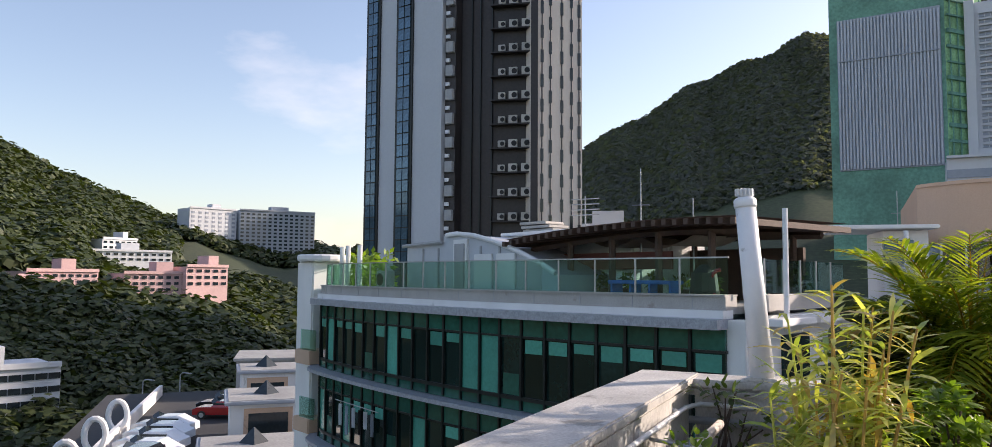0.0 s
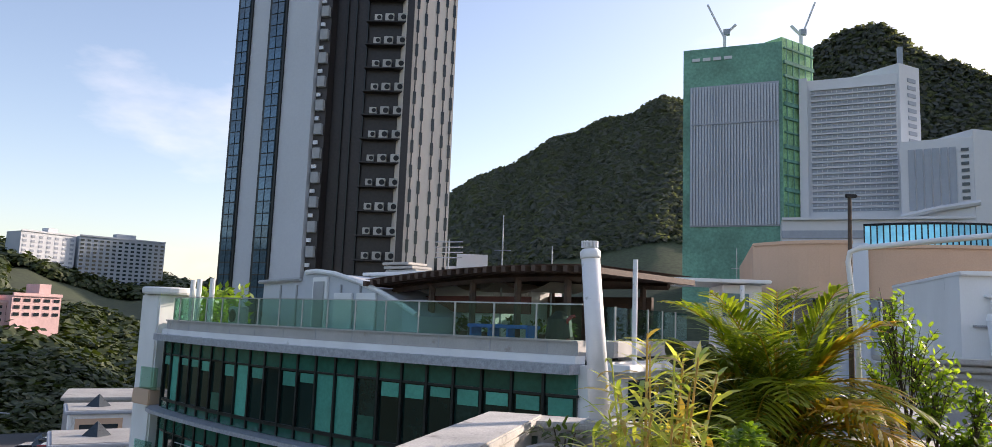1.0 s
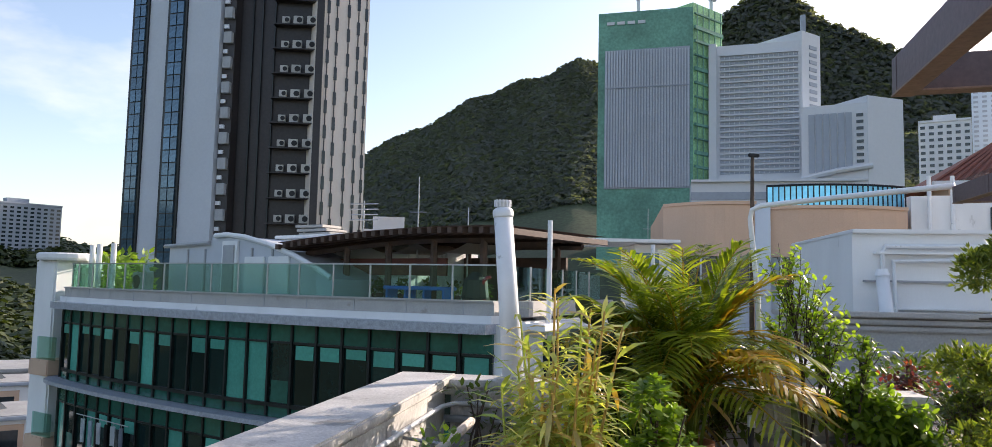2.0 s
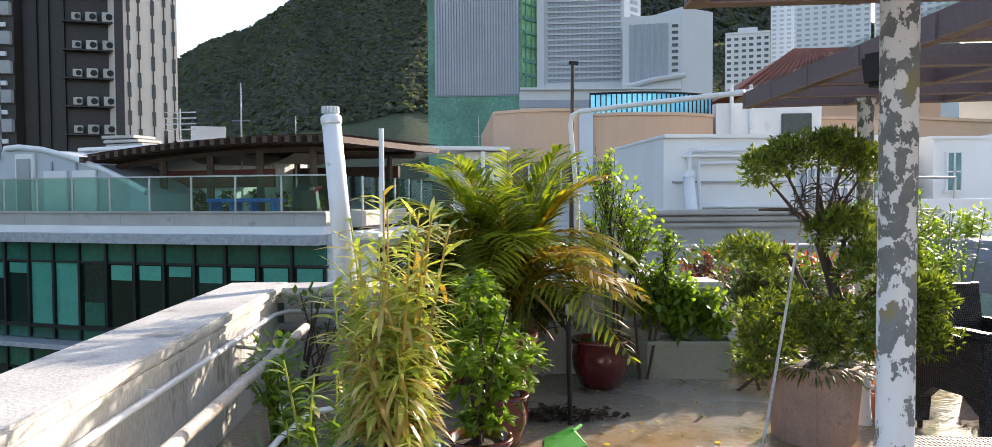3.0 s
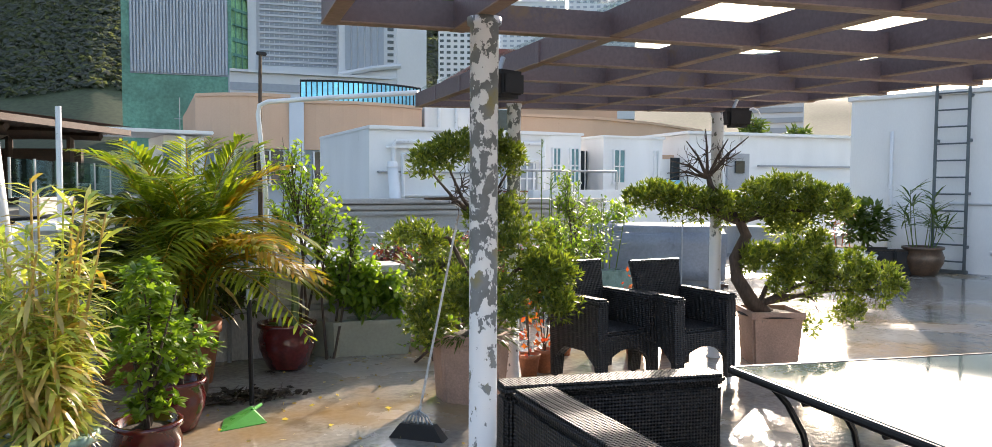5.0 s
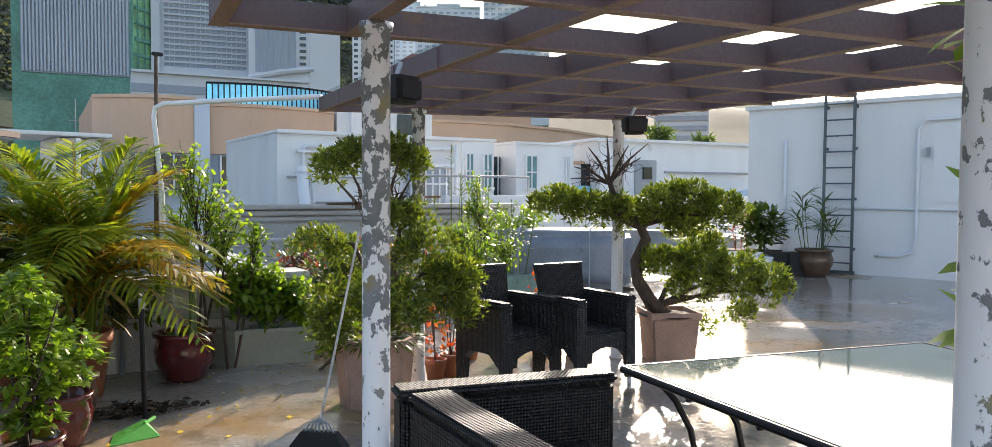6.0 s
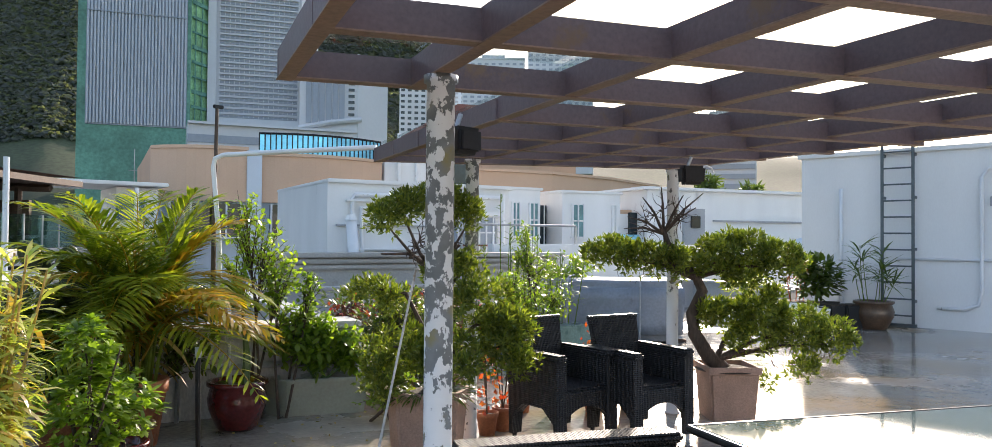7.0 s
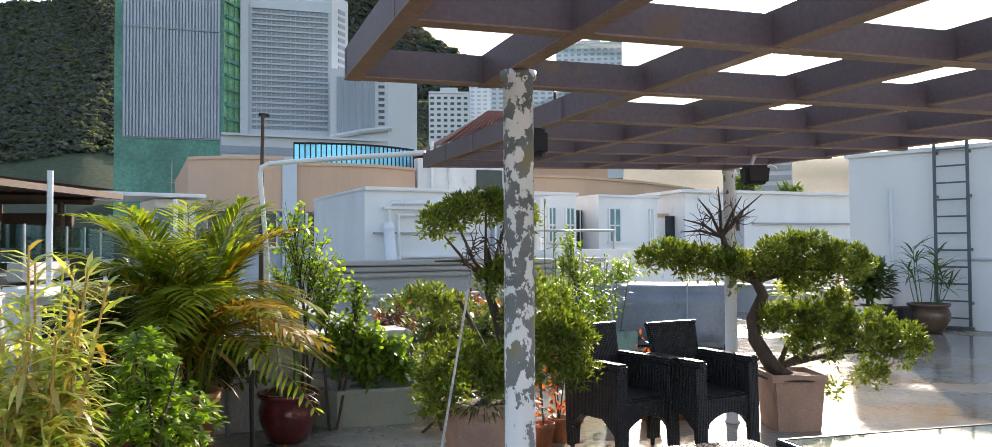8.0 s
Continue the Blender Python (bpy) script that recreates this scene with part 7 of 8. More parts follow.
broad_plant("flowering_shrub", "mixed green shrub by the parapet end", (3.35, 6.75, 0.0), [((0, 0, 0.66), (0.35, 0.15, 0.16), 150), ((0.5, 0.1, 0.62), (0.3, 0.15, 0.16), 130)], L_DARK, 0.075, 0.035, 43)
broad_plant("flowering_shrub", "thin-leaved shrub with reddish tips", (4.1, 7.4, 0.0), [((0, 0, 0.55), (0.7, 0.4, 0.28), 420), ((-0.6, -0.4, 0.45), (0.4, 0.3, 0.25), 200)], L_DARK, 0.07, 0.025, 44)
broad_plant("flowering_shrub", "low red-leaved border plants", (4.9, 9.0, 0.0), [((0, 0, 0.5), (1.4, 0.4, 0.25), 420)], L_RED, 0.08, 0.03, 45)
broad_plant("creeper", "creeper with tiny pink flowers on the parapet", (-0.28, 4.75, 0.0), [((0.0, 0.0, 0.45), (0.16, 0.3, 0.2), 110), ((0.12, -0.1, 0.25), (0.16, 0.25, 0.18), 80)], L_GREEN, 0.055, 0.03, 46, stems=14)
broad_plant("creeper", "thin creeper hanging over the parapet corner", (-0.42, 6.1, 0.0), [((0.1, 0.05, 0.68), (0.25, 0.1, 0.08), 22), ((0.25, 0.05, 0.45), (0.2, 0.06, 0.2), 22)], L_DARK, 0.07, 0.035, 47, stems=8, stem_mat=M_BARK)


def cactus_pot():
    t = thing("potted_euphorbia", "upright stem in an oxblood glazed pot", "plant", (1.90, 5.93, 0))
    round_pot(t, 0.215, 0.37, M_REDGLAZE, 0.014, 1.04)
    part("stem", tube(B(), [(-0.05, 0, 0.3), (-0.07, 0, 0.62), (-0.1, 0.02, 1.0)], 0.014, 8), M_GALV, t)
    part("stem", tube(B(), [(0.06, 0, 0.3), (0.07, 0.01, 0.55), (0.05, 0.0, 0.72)], [0.035, 0.03, 0.02], 5), L_ALOE, t)
    L = Leaves()
    for k in range(40):
        a = rnd.uniform(0, 6.28)
        L.blade((0.1 * math.cos(a), 0.1 * math.sin(a), 0.32), (math.cos(a), math.sin(a), 0.8), 0.12, 0.02, 0.8, 0, 3)
    L.out("weeds", L_DARK, t)


cactus_pot()


def prickly_pear():
    t = thing("prickly_pear", "dark prickly pear cactus with flat pads", "cactus", (0.72, 5.98, 0))
    cone_pot(t, 0.13, 0.18, 0.34, M_TERRA)
    rg = random.Random(5)
    spots = [((0, 0, 0.5), 0.2), ((-0.05, 0, 0.75), 0.18), ((0.12, 0, 0.82), 0.17), ((-0.1, 0.02, 1.0), 0.16), ((0.06, 0.03, 1.08), 0.16), ((-0.14, 0, 1.28), 0.12), ((0.02, 0, 1.3), 0.13), ((0.14, 0.05, 1.12), 0.12), ((-0.26, -0.05, 1.08), 0.15), ((-0.2, -0.06, 1.32), 0.14), ((-0.3, -0.04, 0.85), 0.14)]
    for (c, s) in spots:
        bm = B()
        bmesh.ops.create_uvsphere(bm, u_segments=14, v_segments=8, radius=0.5)
        m = pose(*c, rg.uniform(-15, 15), rg.uniform(-35, 35), rg.uniform(-50, 50)) @ Matrix.Diagonal((s * 1.15, s * 0.22, s * 1.6, 1))
        bmesh.ops.transform(bm, matrix=m, verts=bm.verts)
        part("pad", bm, L_CACTUS, t, smooth=True)


prickly_pear()


def aloe(at, seed, n=22, size=0.55):
    t = thing("aloe", "spiky grey-green aloe in a low pot", "plant", at)
    round_pot(t, 0.15, 0.22, M_BROWNPOT)
    rg = random.Random(seed)
    for k in range(n):
        a = rg.uniform(0, 6.28); up = rg.uniform(0.5, 2.2)
        d = Vector((math.cos(a), math.sin(a), up)).normalized()
        l = size * rg.uniform(0.7, 1.1)
        p = Vector((0, 0, 0.19))
        pts = [p + d * l * s + Vector((0, 0, -0.10 * s * s)) for s in (0, 0.3, 0.65, 1.0)]
        part("leaf", tube(B(), pts, [0.022, 0.02, 0.012, 0.001], 5), L_ALOE, t, smooth=True)


aloe((0.22, 2.86, 0), 51)
cane_plant("spider_plant", "young variegated plant at the pot's foot", (0.62, 2.88, 0), "plant", 3, 0.42, 0.05, L_YELLOW, L_DRY, 0.15, 0.2, 0.035, lambda t: (round_pot(t, 0.12, 0.2, M_TERRA), 0.17)[1], 52, 9, 0.6, 0.9)


# ---- junipers trained as bonsai ----
def needle_cloud(G, c, r, n, rg, l=0.05):
    """A pad of juniper sprays: fine tufts over many small rounded lumps."""
    lumps = []
    for _ in range(26):
        v = Vector((rg.gauss(0, 1), rg.gauss(0, 1), rg.gauss(0.3, 0.9))).normalized() * rg.uniform(0.55, 0.95)
        lumps.append((Vector((v.x * r[0], v.y * r[1], v.z * r[2])), rg.uniform(0.045, 0.085)))
    for k in range(int(n * 1.9)):
        o, s = lumps[k % len(lumps)]
        v = Vector((rg.gauss(0, 1), rg.gauss(0, 1), rg.gauss(0.25, 1))).normalized()
        p = Vector(c) + o + v * s * (0.6 + 0.4 * rg.random())
        for i in range(3):
            G.fleck(p, v * 0.9 + ball_dir() * 0.8 + Vector((0, 0, 0.3)), l * rg.uniform(0.6, 1.2), l * 0.30)


def conc_pot(t, w, h, n=8):
    bm = B()
    r = w / 2 / math.cos(math.pi / n)
    lathe(bm, [(r * 0.86, 0), (r * 0.98, h * 0.86), (r * 1.03, h * 0.87), (r * 1.04, h), (r * 0.93, h), (r * 0.9, h * 0.9), (0.001, h * 0.9)], n, turn=math.pi / n)
    bmesh.ops.bevel(bm, geom=[e for e in bm.edges if abs(e.verts[0].co.z - e.verts[1].co.z) > h * 0.5], offset=0.02, segments=2, affect="EDGES")
    part("pot", bm, M_CONCPOT, t)
    part("soil", lathe(B(), [(r * 0.88, h * 0.9), (r * 0.4, h * 0.96), (0.001, h * 0.97)], 14), M_SOIL, t)


def twigs(t, rg, c, r, n, thick=0.006, name="bare_twig", up=0.3):
    for k in range(n):
        d = (ball_dir() + Vector((0, 0, up))).normalized()
        p = Vector(c)
        pts = [p]
        for i in range(4):
            d = (d + ball_dir() * 0.75).normalized()
            p = p + d * r / 4
            pts.append(p)
        tw = part(name, tube(B(), pts, [thick, thick * 0.8, thick * 0.6, thick * 0.45, thick * 0.3], 5), M_BARK, t)


def juniper_tall():
    t = thing("juniper_bonsai", "trained juniper with a bare twisted trunk in a pink concrete pot", "bonsai", (2.93, 4.62, 0))
    rg = random.Random(61)
    conc_pot(t, 0.52, 0.46)
    trunk = [(0.05, 0.05, 0.40), (0.14, 0.1, 0.62), (0.20, 0.12, 0.80), (0.15, 0.12, 0.98), (0.10, 0.15, 1.15), (0.12, 0.15, 1.32), (0.10, 0.15, 1.45)]
    part("trunk", tube(B(), trunk, [0.05, 0.045, 0.04, 0.034, 0.026, 0.018, 0.01], 10), M_BARK, t, smooth=True)
    for d in ((-0.28, -0.02, 1.52), (0.30, 0.05, 1.55), (-0.15, 0.1, 1.62), (0.16, -0.05, 1.68), (0.02, 0.0, 1.7), (-0.32, 0.05, 1.36), (0.28, 0.1, 1.42)):
        part("limb", tube(B(), [(0.11, 0.15, 1.22), (0.11 + (d[0] - 0.1) * 0.5, 0.12, 1.36), d], [0.018, 0.012, 0.006], 7), M_BARK, t)
        twigs(t, rg, ((d[0] + 0.1) / 2, (d[1] + 0.12) / 2, (d[2] + 1.3) / 2), 0.2, 6, 0.005)
    for d in ((-0.25, 0, 0.75), (-0.3, 0.14, 1.12), (0.24, 0.05, 1.2), (0.45, -0.1, 0.9), (0.5, -0.1, 0.72), (-0.1, -0.2, 0.7), (0.15, -0.25, 0.75)):
        part("limb", tube(B(), [(0.14, 0.1, 0.6), (d[0] * 0.6 + 0.05, d[1] * 0.6, d[2] - 0.03), d], [0.022, 0.014, 0.007], 7), M_BARK, t)
    G = Leaves()
    for c, r, n in (((-0.25, 0.10, 1.60), (0.15, 0.14, 0.10), 240), ((-0.08, 0.10, 1.70), (0.17, 0.15, 0.09), 260), ((0.12, 0.10, 1.73), (0.19, 0.15, 0.09), 300), ((0.28, 0.08, 1.63), (0.16, 0.14, 0.11), 260)):
        needle_cloud(G, c, r, n, rg, 0.045)
    for c, r, n in (((-0.22, -0.05, 0.72), (0.26, 0.25, 0.15), 420), ((0.05, -0.2, 0.66), (0.3, 0.25, 0.17), 460), ((0.45, -0.2, 0.82), (0.2, 0.2, 0.16), 380), ((0.35, -0.15, 1.02), (0.24, 0.2, 0.17), 330), ((0.52, -0.2, 0.65), (0.17, 0.18, 0.12), 240), ((-0.3, 0.0, 0.52), (0.18, 0.2, 0.10), 240), ((-0.36, 0.15, 1.12), (0.16, 0.13, 0.06), 130), ((-0.18, 0.12, 1.04), (0.16, 0.14, 0.06), 120), ((0.22, 0.05, 1.24), (0.2, 0.18, 0.14), 340), ((0.56, -0.12, 0.86), (0.18, 0.18, 0.15), 300)):
        needle_cloud(G, c, r, n, rg, 0.05)
    G.out("needles", L_JUNIPER, t)
    D = Leaves()
    for k in range(420):
        a = rg.uniform(0, 6.28)
        r = rg.uniform(0.08, 0.24)
        D.blade((r * math.cos(a), r * math.sin(a), 0.42), (math.cos(a), math.sin(a), rg.uniform(0.5, 1.6)), rg.uniform(0.12, 0.22), 0.013, 1.3, 0, 3)
    D.out("grass_tuft", L_DARK, t, "dark grassy leaves spilling over the pot")


juniper_tall()


def juniper_spread():
    t = thing("juniper_bonsai", "spreading trained juniper with a dead top in a square pink pot", "bonsai", (5.62, 4.62, 0), -25)
    rg = random.Random(67)
    conc_pot(t, 0.42, 0.44, 4)
    trunk = [(-0.02, 0, 0.38), (-0.16, -0.03, 0.50), (-0.29, -0.05, 0.70), (-0.31, -0.05, 0.86), (-0.22, -0.04, 1.05), (-0.28, -0.04, 1.18), (-0.43, -0.05, 1.30), (-0.52, -0.05, 1.45), (-0.56, -0.05, 1.60)]
    part("trunk", tube(B(), trunk, [0.07, 0.062, 0.055, 0.05, 0.046, 0.04, 0.034, 0.026, 0.015], 10), M_BARK, t, smooth=True)
    for d in ((-0.86, -0.08, 1.66), (-0.74, -0.1, 1.82), (-0.58, -0.08, 1.92), (-0.40, -0.1, 1.84), (-0.28, -0.05, 1.74), (-0.22, -0.05, 1.86), (-0.88, -0.05, 1.56)):
        part("dead_limb", tube(B(), [(-0.55, -0.05, 1.52), ((d[0] - 0.55) / 2, d[1], (d[2] + 1.52) / 2 + 0.03), d], [0.015, 0.010, 0.004], 6), M_BARK, t)
        twigs(t, rg, ((d[0] - 0.55) / 2, d[1], (d[2] + 1.52) / 2), 0.2, 7, 0.0045)
    for d in ((-0.95, -0.08, 1.32), (-0.7, -0.1, 1.28), (0.1, -0.1, 1.34), (0.42, -0.1, 1.26), (0.1, 0, 0.8), (0.5, -0.1, 0.72), (0.8, -0.1, 0.62), (0.3, -0.1, 0.55)):
        s = (-0.30, -0.05, 1.16) if d[2] > 1 else (-0.1, -0.03, 0.48)
        part("limb", tube(B(), [s, ((s[0] + d[0]) / 2, d[1], (s[2] + d[2]) / 2 + 0.05), d], [0.026, 0.017, 0.007], 7), M_BARK, t)
        twigs(t, rg, d, 0.22, 5, 0.0045, "twig")
    G = Leaves()
    for c, r, n in (((-1.0, -0.08, 1.36), (0.20, 0.2, 0.11), 330), ((-0.72, -0.08, 1.30), (0.22, 0.22, 0.13), 380), ((-0.42, -0.08, 1.27), (0.22, 0.22, 0.13), 360), ((-0.12, -0.08, 1.34), (0.22, 0.22, 0.16), 420),
                    ((0.14, -0.08, 1.40), (0.24, 0.22, 0.13), 400), ((0.40, -0.08, 1.28), (0.22, 0.22, 0.18), 420), ((0.1, -0.08, 1.20), (0.26, 0.22, 0.10), 300),
                    ((-0.05, -0.10, 0.84), (0.22, 0.24, 0.16), 380), ((0.25, -0.10, 0.90), (0.28, 0.26, 0.17), 540), ((0.55, -0.10, 0.76), (0.28, 0.26, 0.17), 520), ((0.82, -0.10, 0.66), (0.20, 0.22, 0.13), 340), ((0.25, -0.10, 0.66), (0.34, 0.26, 0.13), 420), ((0.62, -0.10, 0.42), (0.12, 0.12, 0.09), 120), ((0.30, -0.1, 0.30), (0.05, 0.06, 0.06), 30)):
        needle_cloud(G, c, r, n, rg, 0.052)
    G.out("needles", L_JUNIPER, t)


juniper_spread()


# ---- small pots behind the chairs ----
for k, (x, y, r, h, red) in enumerate(((3.55, 4.95, 0.085, 0.17, 1), (3.72, 5.02, 0.085, 0.18, 1), (4.15, 5.5, 0.09, 0.18, 0), (4.45, 5.35, 0.1, 0.2, 0), (4.75, 5.3, 0.1, 0.2, 1), (5.05, 5.2, 0.1, 0.19, 0))):
    t = thing("flower_pot", "small terracotta flower pot with a straggly plant", "flower pot", (x, y, 0), 0, "small terracotta pots")
    cone_pot(t, r * 0.7, r, h, M_TERRA, 18)
    L = Leaves()
    for i in range(60):
        L.fleck((rnd.gauss(0, 0.07), rnd.gauss(0, 0.07), h + rnd.random() * (0.5 if red else 0.25)), ball_dir(), 0.06, 0.03)
    L.out("foliage", L_RED if red else L_GREEN, t)
    for i in range(3):
        part("stem", tube(B(), [(0, 0, h * 0.8), (rnd.gauss(0, 0.04), rnd.gauss(0, 0.04), h + 0.4 * (1 if red else 0.5))], 0.005, 5), M_BARK, t)


# ---- covered tank, bamboo and the planting beyond ----
def tank():
    t = thing("covered_tank", "large grey tarpaulin-covered tank on the terrace", "tank", (7.95, 9.55, 0), -40)
    bm = box(B(), (0, 0, 0.44), (2.2, 1.5, 0.86), 0, 0.10)
    bmesh.ops.subdivide_edges(bm, edges=bm.edges[:], cuts=3, use_grid_fill=True)
    for v in bm.verts:
        v.co += Vector((noise.noise(v.co * 2.1), noise.noise(v.co * 2.1 + Vector((5, 0, 0))), 0.6 * noise.noise(v.co * 2.1 + Vector((0, 7, 0))))) * 0.05
        v.co.z = max(v.co.z, 0.0)
    part("cover", bm, M_TARP, t, smooth=True)
    for x in (-0.55, 0.5):
        part("strap", tube(B(), [(x, -0.79, 0.02), (x, -0.80, 0.80), (x, -0.66, 0.915), (x, 0.66, 0.915), (x, 0.80, 0.80), (x, 0.79, 0.02)], 0.012, 6), M_GREYPAINT, t, "grey lashing strap")
    part("skid", box(B(), (0, -0.5, 0.02), (2.3, 0.08, 0.04)), M_DARKWOOD, t)


tank()
for k, (x, y, h, s) in enumerate(((5.5, 8.4, 1.9, 71), (6.1, 8.7, 1.6, 72), (6.7, 8.9, 1.5, 73))):
    cane_plant("bamboo", "slender bamboo with light green leaves in a trough", (x, y, 0), "bamboo", 9, h, 0.28, L_BAMBOO, L_GREEN, 0.1, 0.13, 0.02, lambda t: (part("trough_body", box(B(), (0, 0, 0.14), (0.75, 0.35, 0.28), 0, 0.02), M_TEALPOT, t), 0.27)[1], s, 30, 0.3, 0.6)
broad_plant("hedge_shrub", "dark shrub by the low parapet", (3.75, 9.0, 0), [((0, 0, 0.6), (0.5, 0.5, 0.3), 300)], L_DARK, 0.08, 0.04, 75)


def wall_garden():
    """Planter, pots and bucket by the cat ladder."""
    b = thing("raised_planter", "low white raised planter against the wall", "planter", (11.75, 9.75, 0), -55)
    part("wall", box(B(), (0, 0, 0.2), (2.2, 0.6, 0.4), 0, 0.02), M_WHITE, b)
    part("soil", box(B(), (0, 0, 0.405), (2.05, 0.5, 0.02)), M_SOIL, b)
    broad_plant("garden_shrub", "dark glossy shrub in the raised planter", (12.15, 9.2, 0.41), [((0, 0, 0.42), (0.4, 0.35, 0.38), 300)], L_DARK, 0.16, 0.07, 81)
    broad_plant("garden_shrub", "yellow-flowered shrub in the raised planter", (11.45, 10.2, 0.41), [((0, 0, 0.3), (0.45, 0.35, 0.3), 220)], L_YELLOW, 0.1, 0.05, 82)
    cane_plant("cordyline", "red-leaved cordyline on thin stems", (11.95, 9.5, 0.41), "plant", 5, 1.1, 0.2, L_RED, L_DARK, 0.5, 0.3, 0.035, None, 83, 14, 0.5, 0.7)
    cane_plant("dracaena", "spiky dracaena in a woven brown pot", (12.55, 8.4, 0), "plant", 9, 1.25, 0.3, L_DARK, L_BAMBOO, 0.25, 0.42, 0.032, lambda t: (round_pot(t, 0.3, 0.48, M_BROWNPOT), 0.42)[1], 84, 16, 0.7, 0.6)
    for x, y in ((12.25, 8.62), (12.0, 8.75)):
        p = thing("dark_pot", "dark square plant pot by the wall", "pot", (x, y, 0), -15, "pots by the wall")
        part("body", box(B(), (0, 0, 0.2), (0.36, 0.36, 0.4), 0, 0.02, 0.85), M_BLACKPL, p)
        part("soil", box(B(), (0, 0, 0.405), (0.3, 0.3, 0.02)), M_SOIL, p)
    k = thing("bucket", "white plastic bucket on the wet floor", "bucket", (11.62, 8.72, 0))
    part("body", lathe(B(), [(0.13, 0), (0.17, 0.33), (0.18, 0.33), (0.18, 0.35), (0.155, 0.35), (0.12, 0.02), (0.001, 0.02)], 20), M_WHITEPL, k)
    part("bail", tube(B(), [(0.17 * math.cos(a), 0, 0.33 + 0.06 * math.sin(a)) for a in [math.pi * i / 8 for i in range(9)]], 0.005, 5), M_GALV, k)


wall_garden()


# ---- citrus shoot beside the near post ----
def citrus():
    t = thing("citrus_shrub", "young citrus shrub with glossy green leaves", "shrub", (2.53, 0.46, 0))
    cone_pot(t, 0.12, 0.17, 0.32, M_TERRA)
    rg = random.Random(91)
    L = Leaves()
    part("stem", tube(B(), [(0, 0, 0.28), (-0.02, 0.02, 1.0), (0.0, 0.0, 1.85)], [0.014, 0.011, 0.006], 6), M_BARK, t)
    for c, n in (((-0.08, 0.06, 1.78), 16), ((0.0, 0.03, 1.42), 16), ((0.02, 0.02, 1.18), 16)):
        for k in range(n):
            L.blade((c[0] * 0.4, c[1] * 0.4, c[2] + rg.gauss(0, 0.05)), ball_dir() + Vector((0, 0, 0.2)), 0.12, 0.045, 0.5, 0, 3)
    L.out("foliage", L_GREEN, t)


citrus()


# ---- tools and litter on the floor ----
def broom():
    t = thing("floor_broom", "long-handled broom with black bristles standing on the wet floor", "broom")
    a, b = Vector((2.19, 4.02, 0)), Vector((2.44, 3.80, 0))
    m = (a + b) / 2
    ang = math.degrees(math.atan2(b.y - a.y, b.x - a.x))
    bm = box(B(), (m.x, m.y, 0.035), ((b - a).length, 0.09, 0.07), ang)
    for v in bm.verts:
        if v.co.z > 0.03:
            v.co = Vector((m.x, m.y, 0)) + (v.co - Vector((m.x, m.y, 0))) * 0.62
            v.co.z = 0.085
    part("bristles", bm, M_BLACKPL, t)
    for k in range(7):
        s = -1 + 2 * k / 6
        p = m + (b - a) * 0.28 * s
        part("rib", tube(B(), [(p.x, p.y, 0.07), (m.x + (p.x - m.x) * 0.6, m.y + (p.y - m.y) * 0.6, 0.13), (m.x, m.y, 0.16)], 0.006, 5), M_GREYPAINT, t)
    top = Vector((2.83, 4.60, 1.26))
    part("handle", tube(B(), [(m.x, m.y, 0.12), (m.x + (top.x - m.x) * 0.5, m.y + (top.y - m.y) * 0.5, 0.69), top], 0.008, 8), M_OLDPIPE, t)
    d = thing("litter", "scrap of black rubber on the floor", "litter", (2.03, 3.62, 0), 30)
    part("body", box(B(), (0, 0, 0.012), (0.12, 0.035, 0.024), 0, 0.008), M_BLACKPL, d)


broom()


def stake_and_scraps():
    t = thing("tool_handle", "dark metal stake standing in rotting litter", "stake", (1.52, 4.97, 0))
    part("shaft", tube(B(), [(0, 0, 0), (-0.01, 0, 0.62), (-0.01, 0, 0.75)], [0.016, 0.016, 0.02], 8), M_IRON, t)
    part("cap", tube(B(), [(-0.01, 0, 0.70), (-0.01, 0, 0.765)], 0.021, 8), M_GALV, t)
    l = thing("leaf_litter", "heap of wet dead leaves and twigs", "leaf litter", (1.45, 5.12, 0))
    L = Leaves()
    for k in range(260):
        a = rnd.gauss(0, 0.16); b = rnd.gauss(0, 0.05)
        L.fleck((a, b * 1.2, 0.005 + 0.05 * rnd.random() * max(0, 1 - abs(a) / 0.5)), Vector((rnd.gauss(0, 1), rnd.gauss(0, 1), 0.2)), 0.07, 0.03)
    L.out("dead_leaf", M_SOIL, l)
    for k in range(14):
        a = rnd.uniform(-0.4, 0.4)
        part("twig", tube(B(), [(a, rnd.gauss(0, 0.08), 0.02), (a + rnd.gauss(0, 0.2), rnd.gauss(0, 0.12), 0.03)], 0.004, 5), M_BARK, l)
    g = thing("dustpan", "bright green plastic dustpan lying on the floor", "dustpan", (1.40, 4.62, 0), 20)
    bm = B()
    v = [bm.verts.new(c) for c in ((-0.16, -0.10, 0.004), (0.12, -0.13, 0.004), (0.14, 0.09, 0.012), (-0.05, 0.09, 0.010), (0.10, 0.0, 0.055), (0.13, 0.085, 0.06))]
    for f in ((0, 1, 4), (0, 4, 3), (3, 4, 5), (3, 5, 2), (1, 2, 5, 4)):
        bm.faces.new([v[i] for i in f])
    bmesh.ops.recalc_face_normals(bm, faces=bm.faces)
    bmesh.ops.solidify(bm, geom=bm.faces[:], thickness=0.006)
    part("scoop", bm, M_GREENPL, g)
    part("handle", tube(B(), [(0.1, 0.02, 0.05), (0.2, 0.1, 0.05)], 0.012, 8), M_GREENPL, g)


stake_and_scraps()
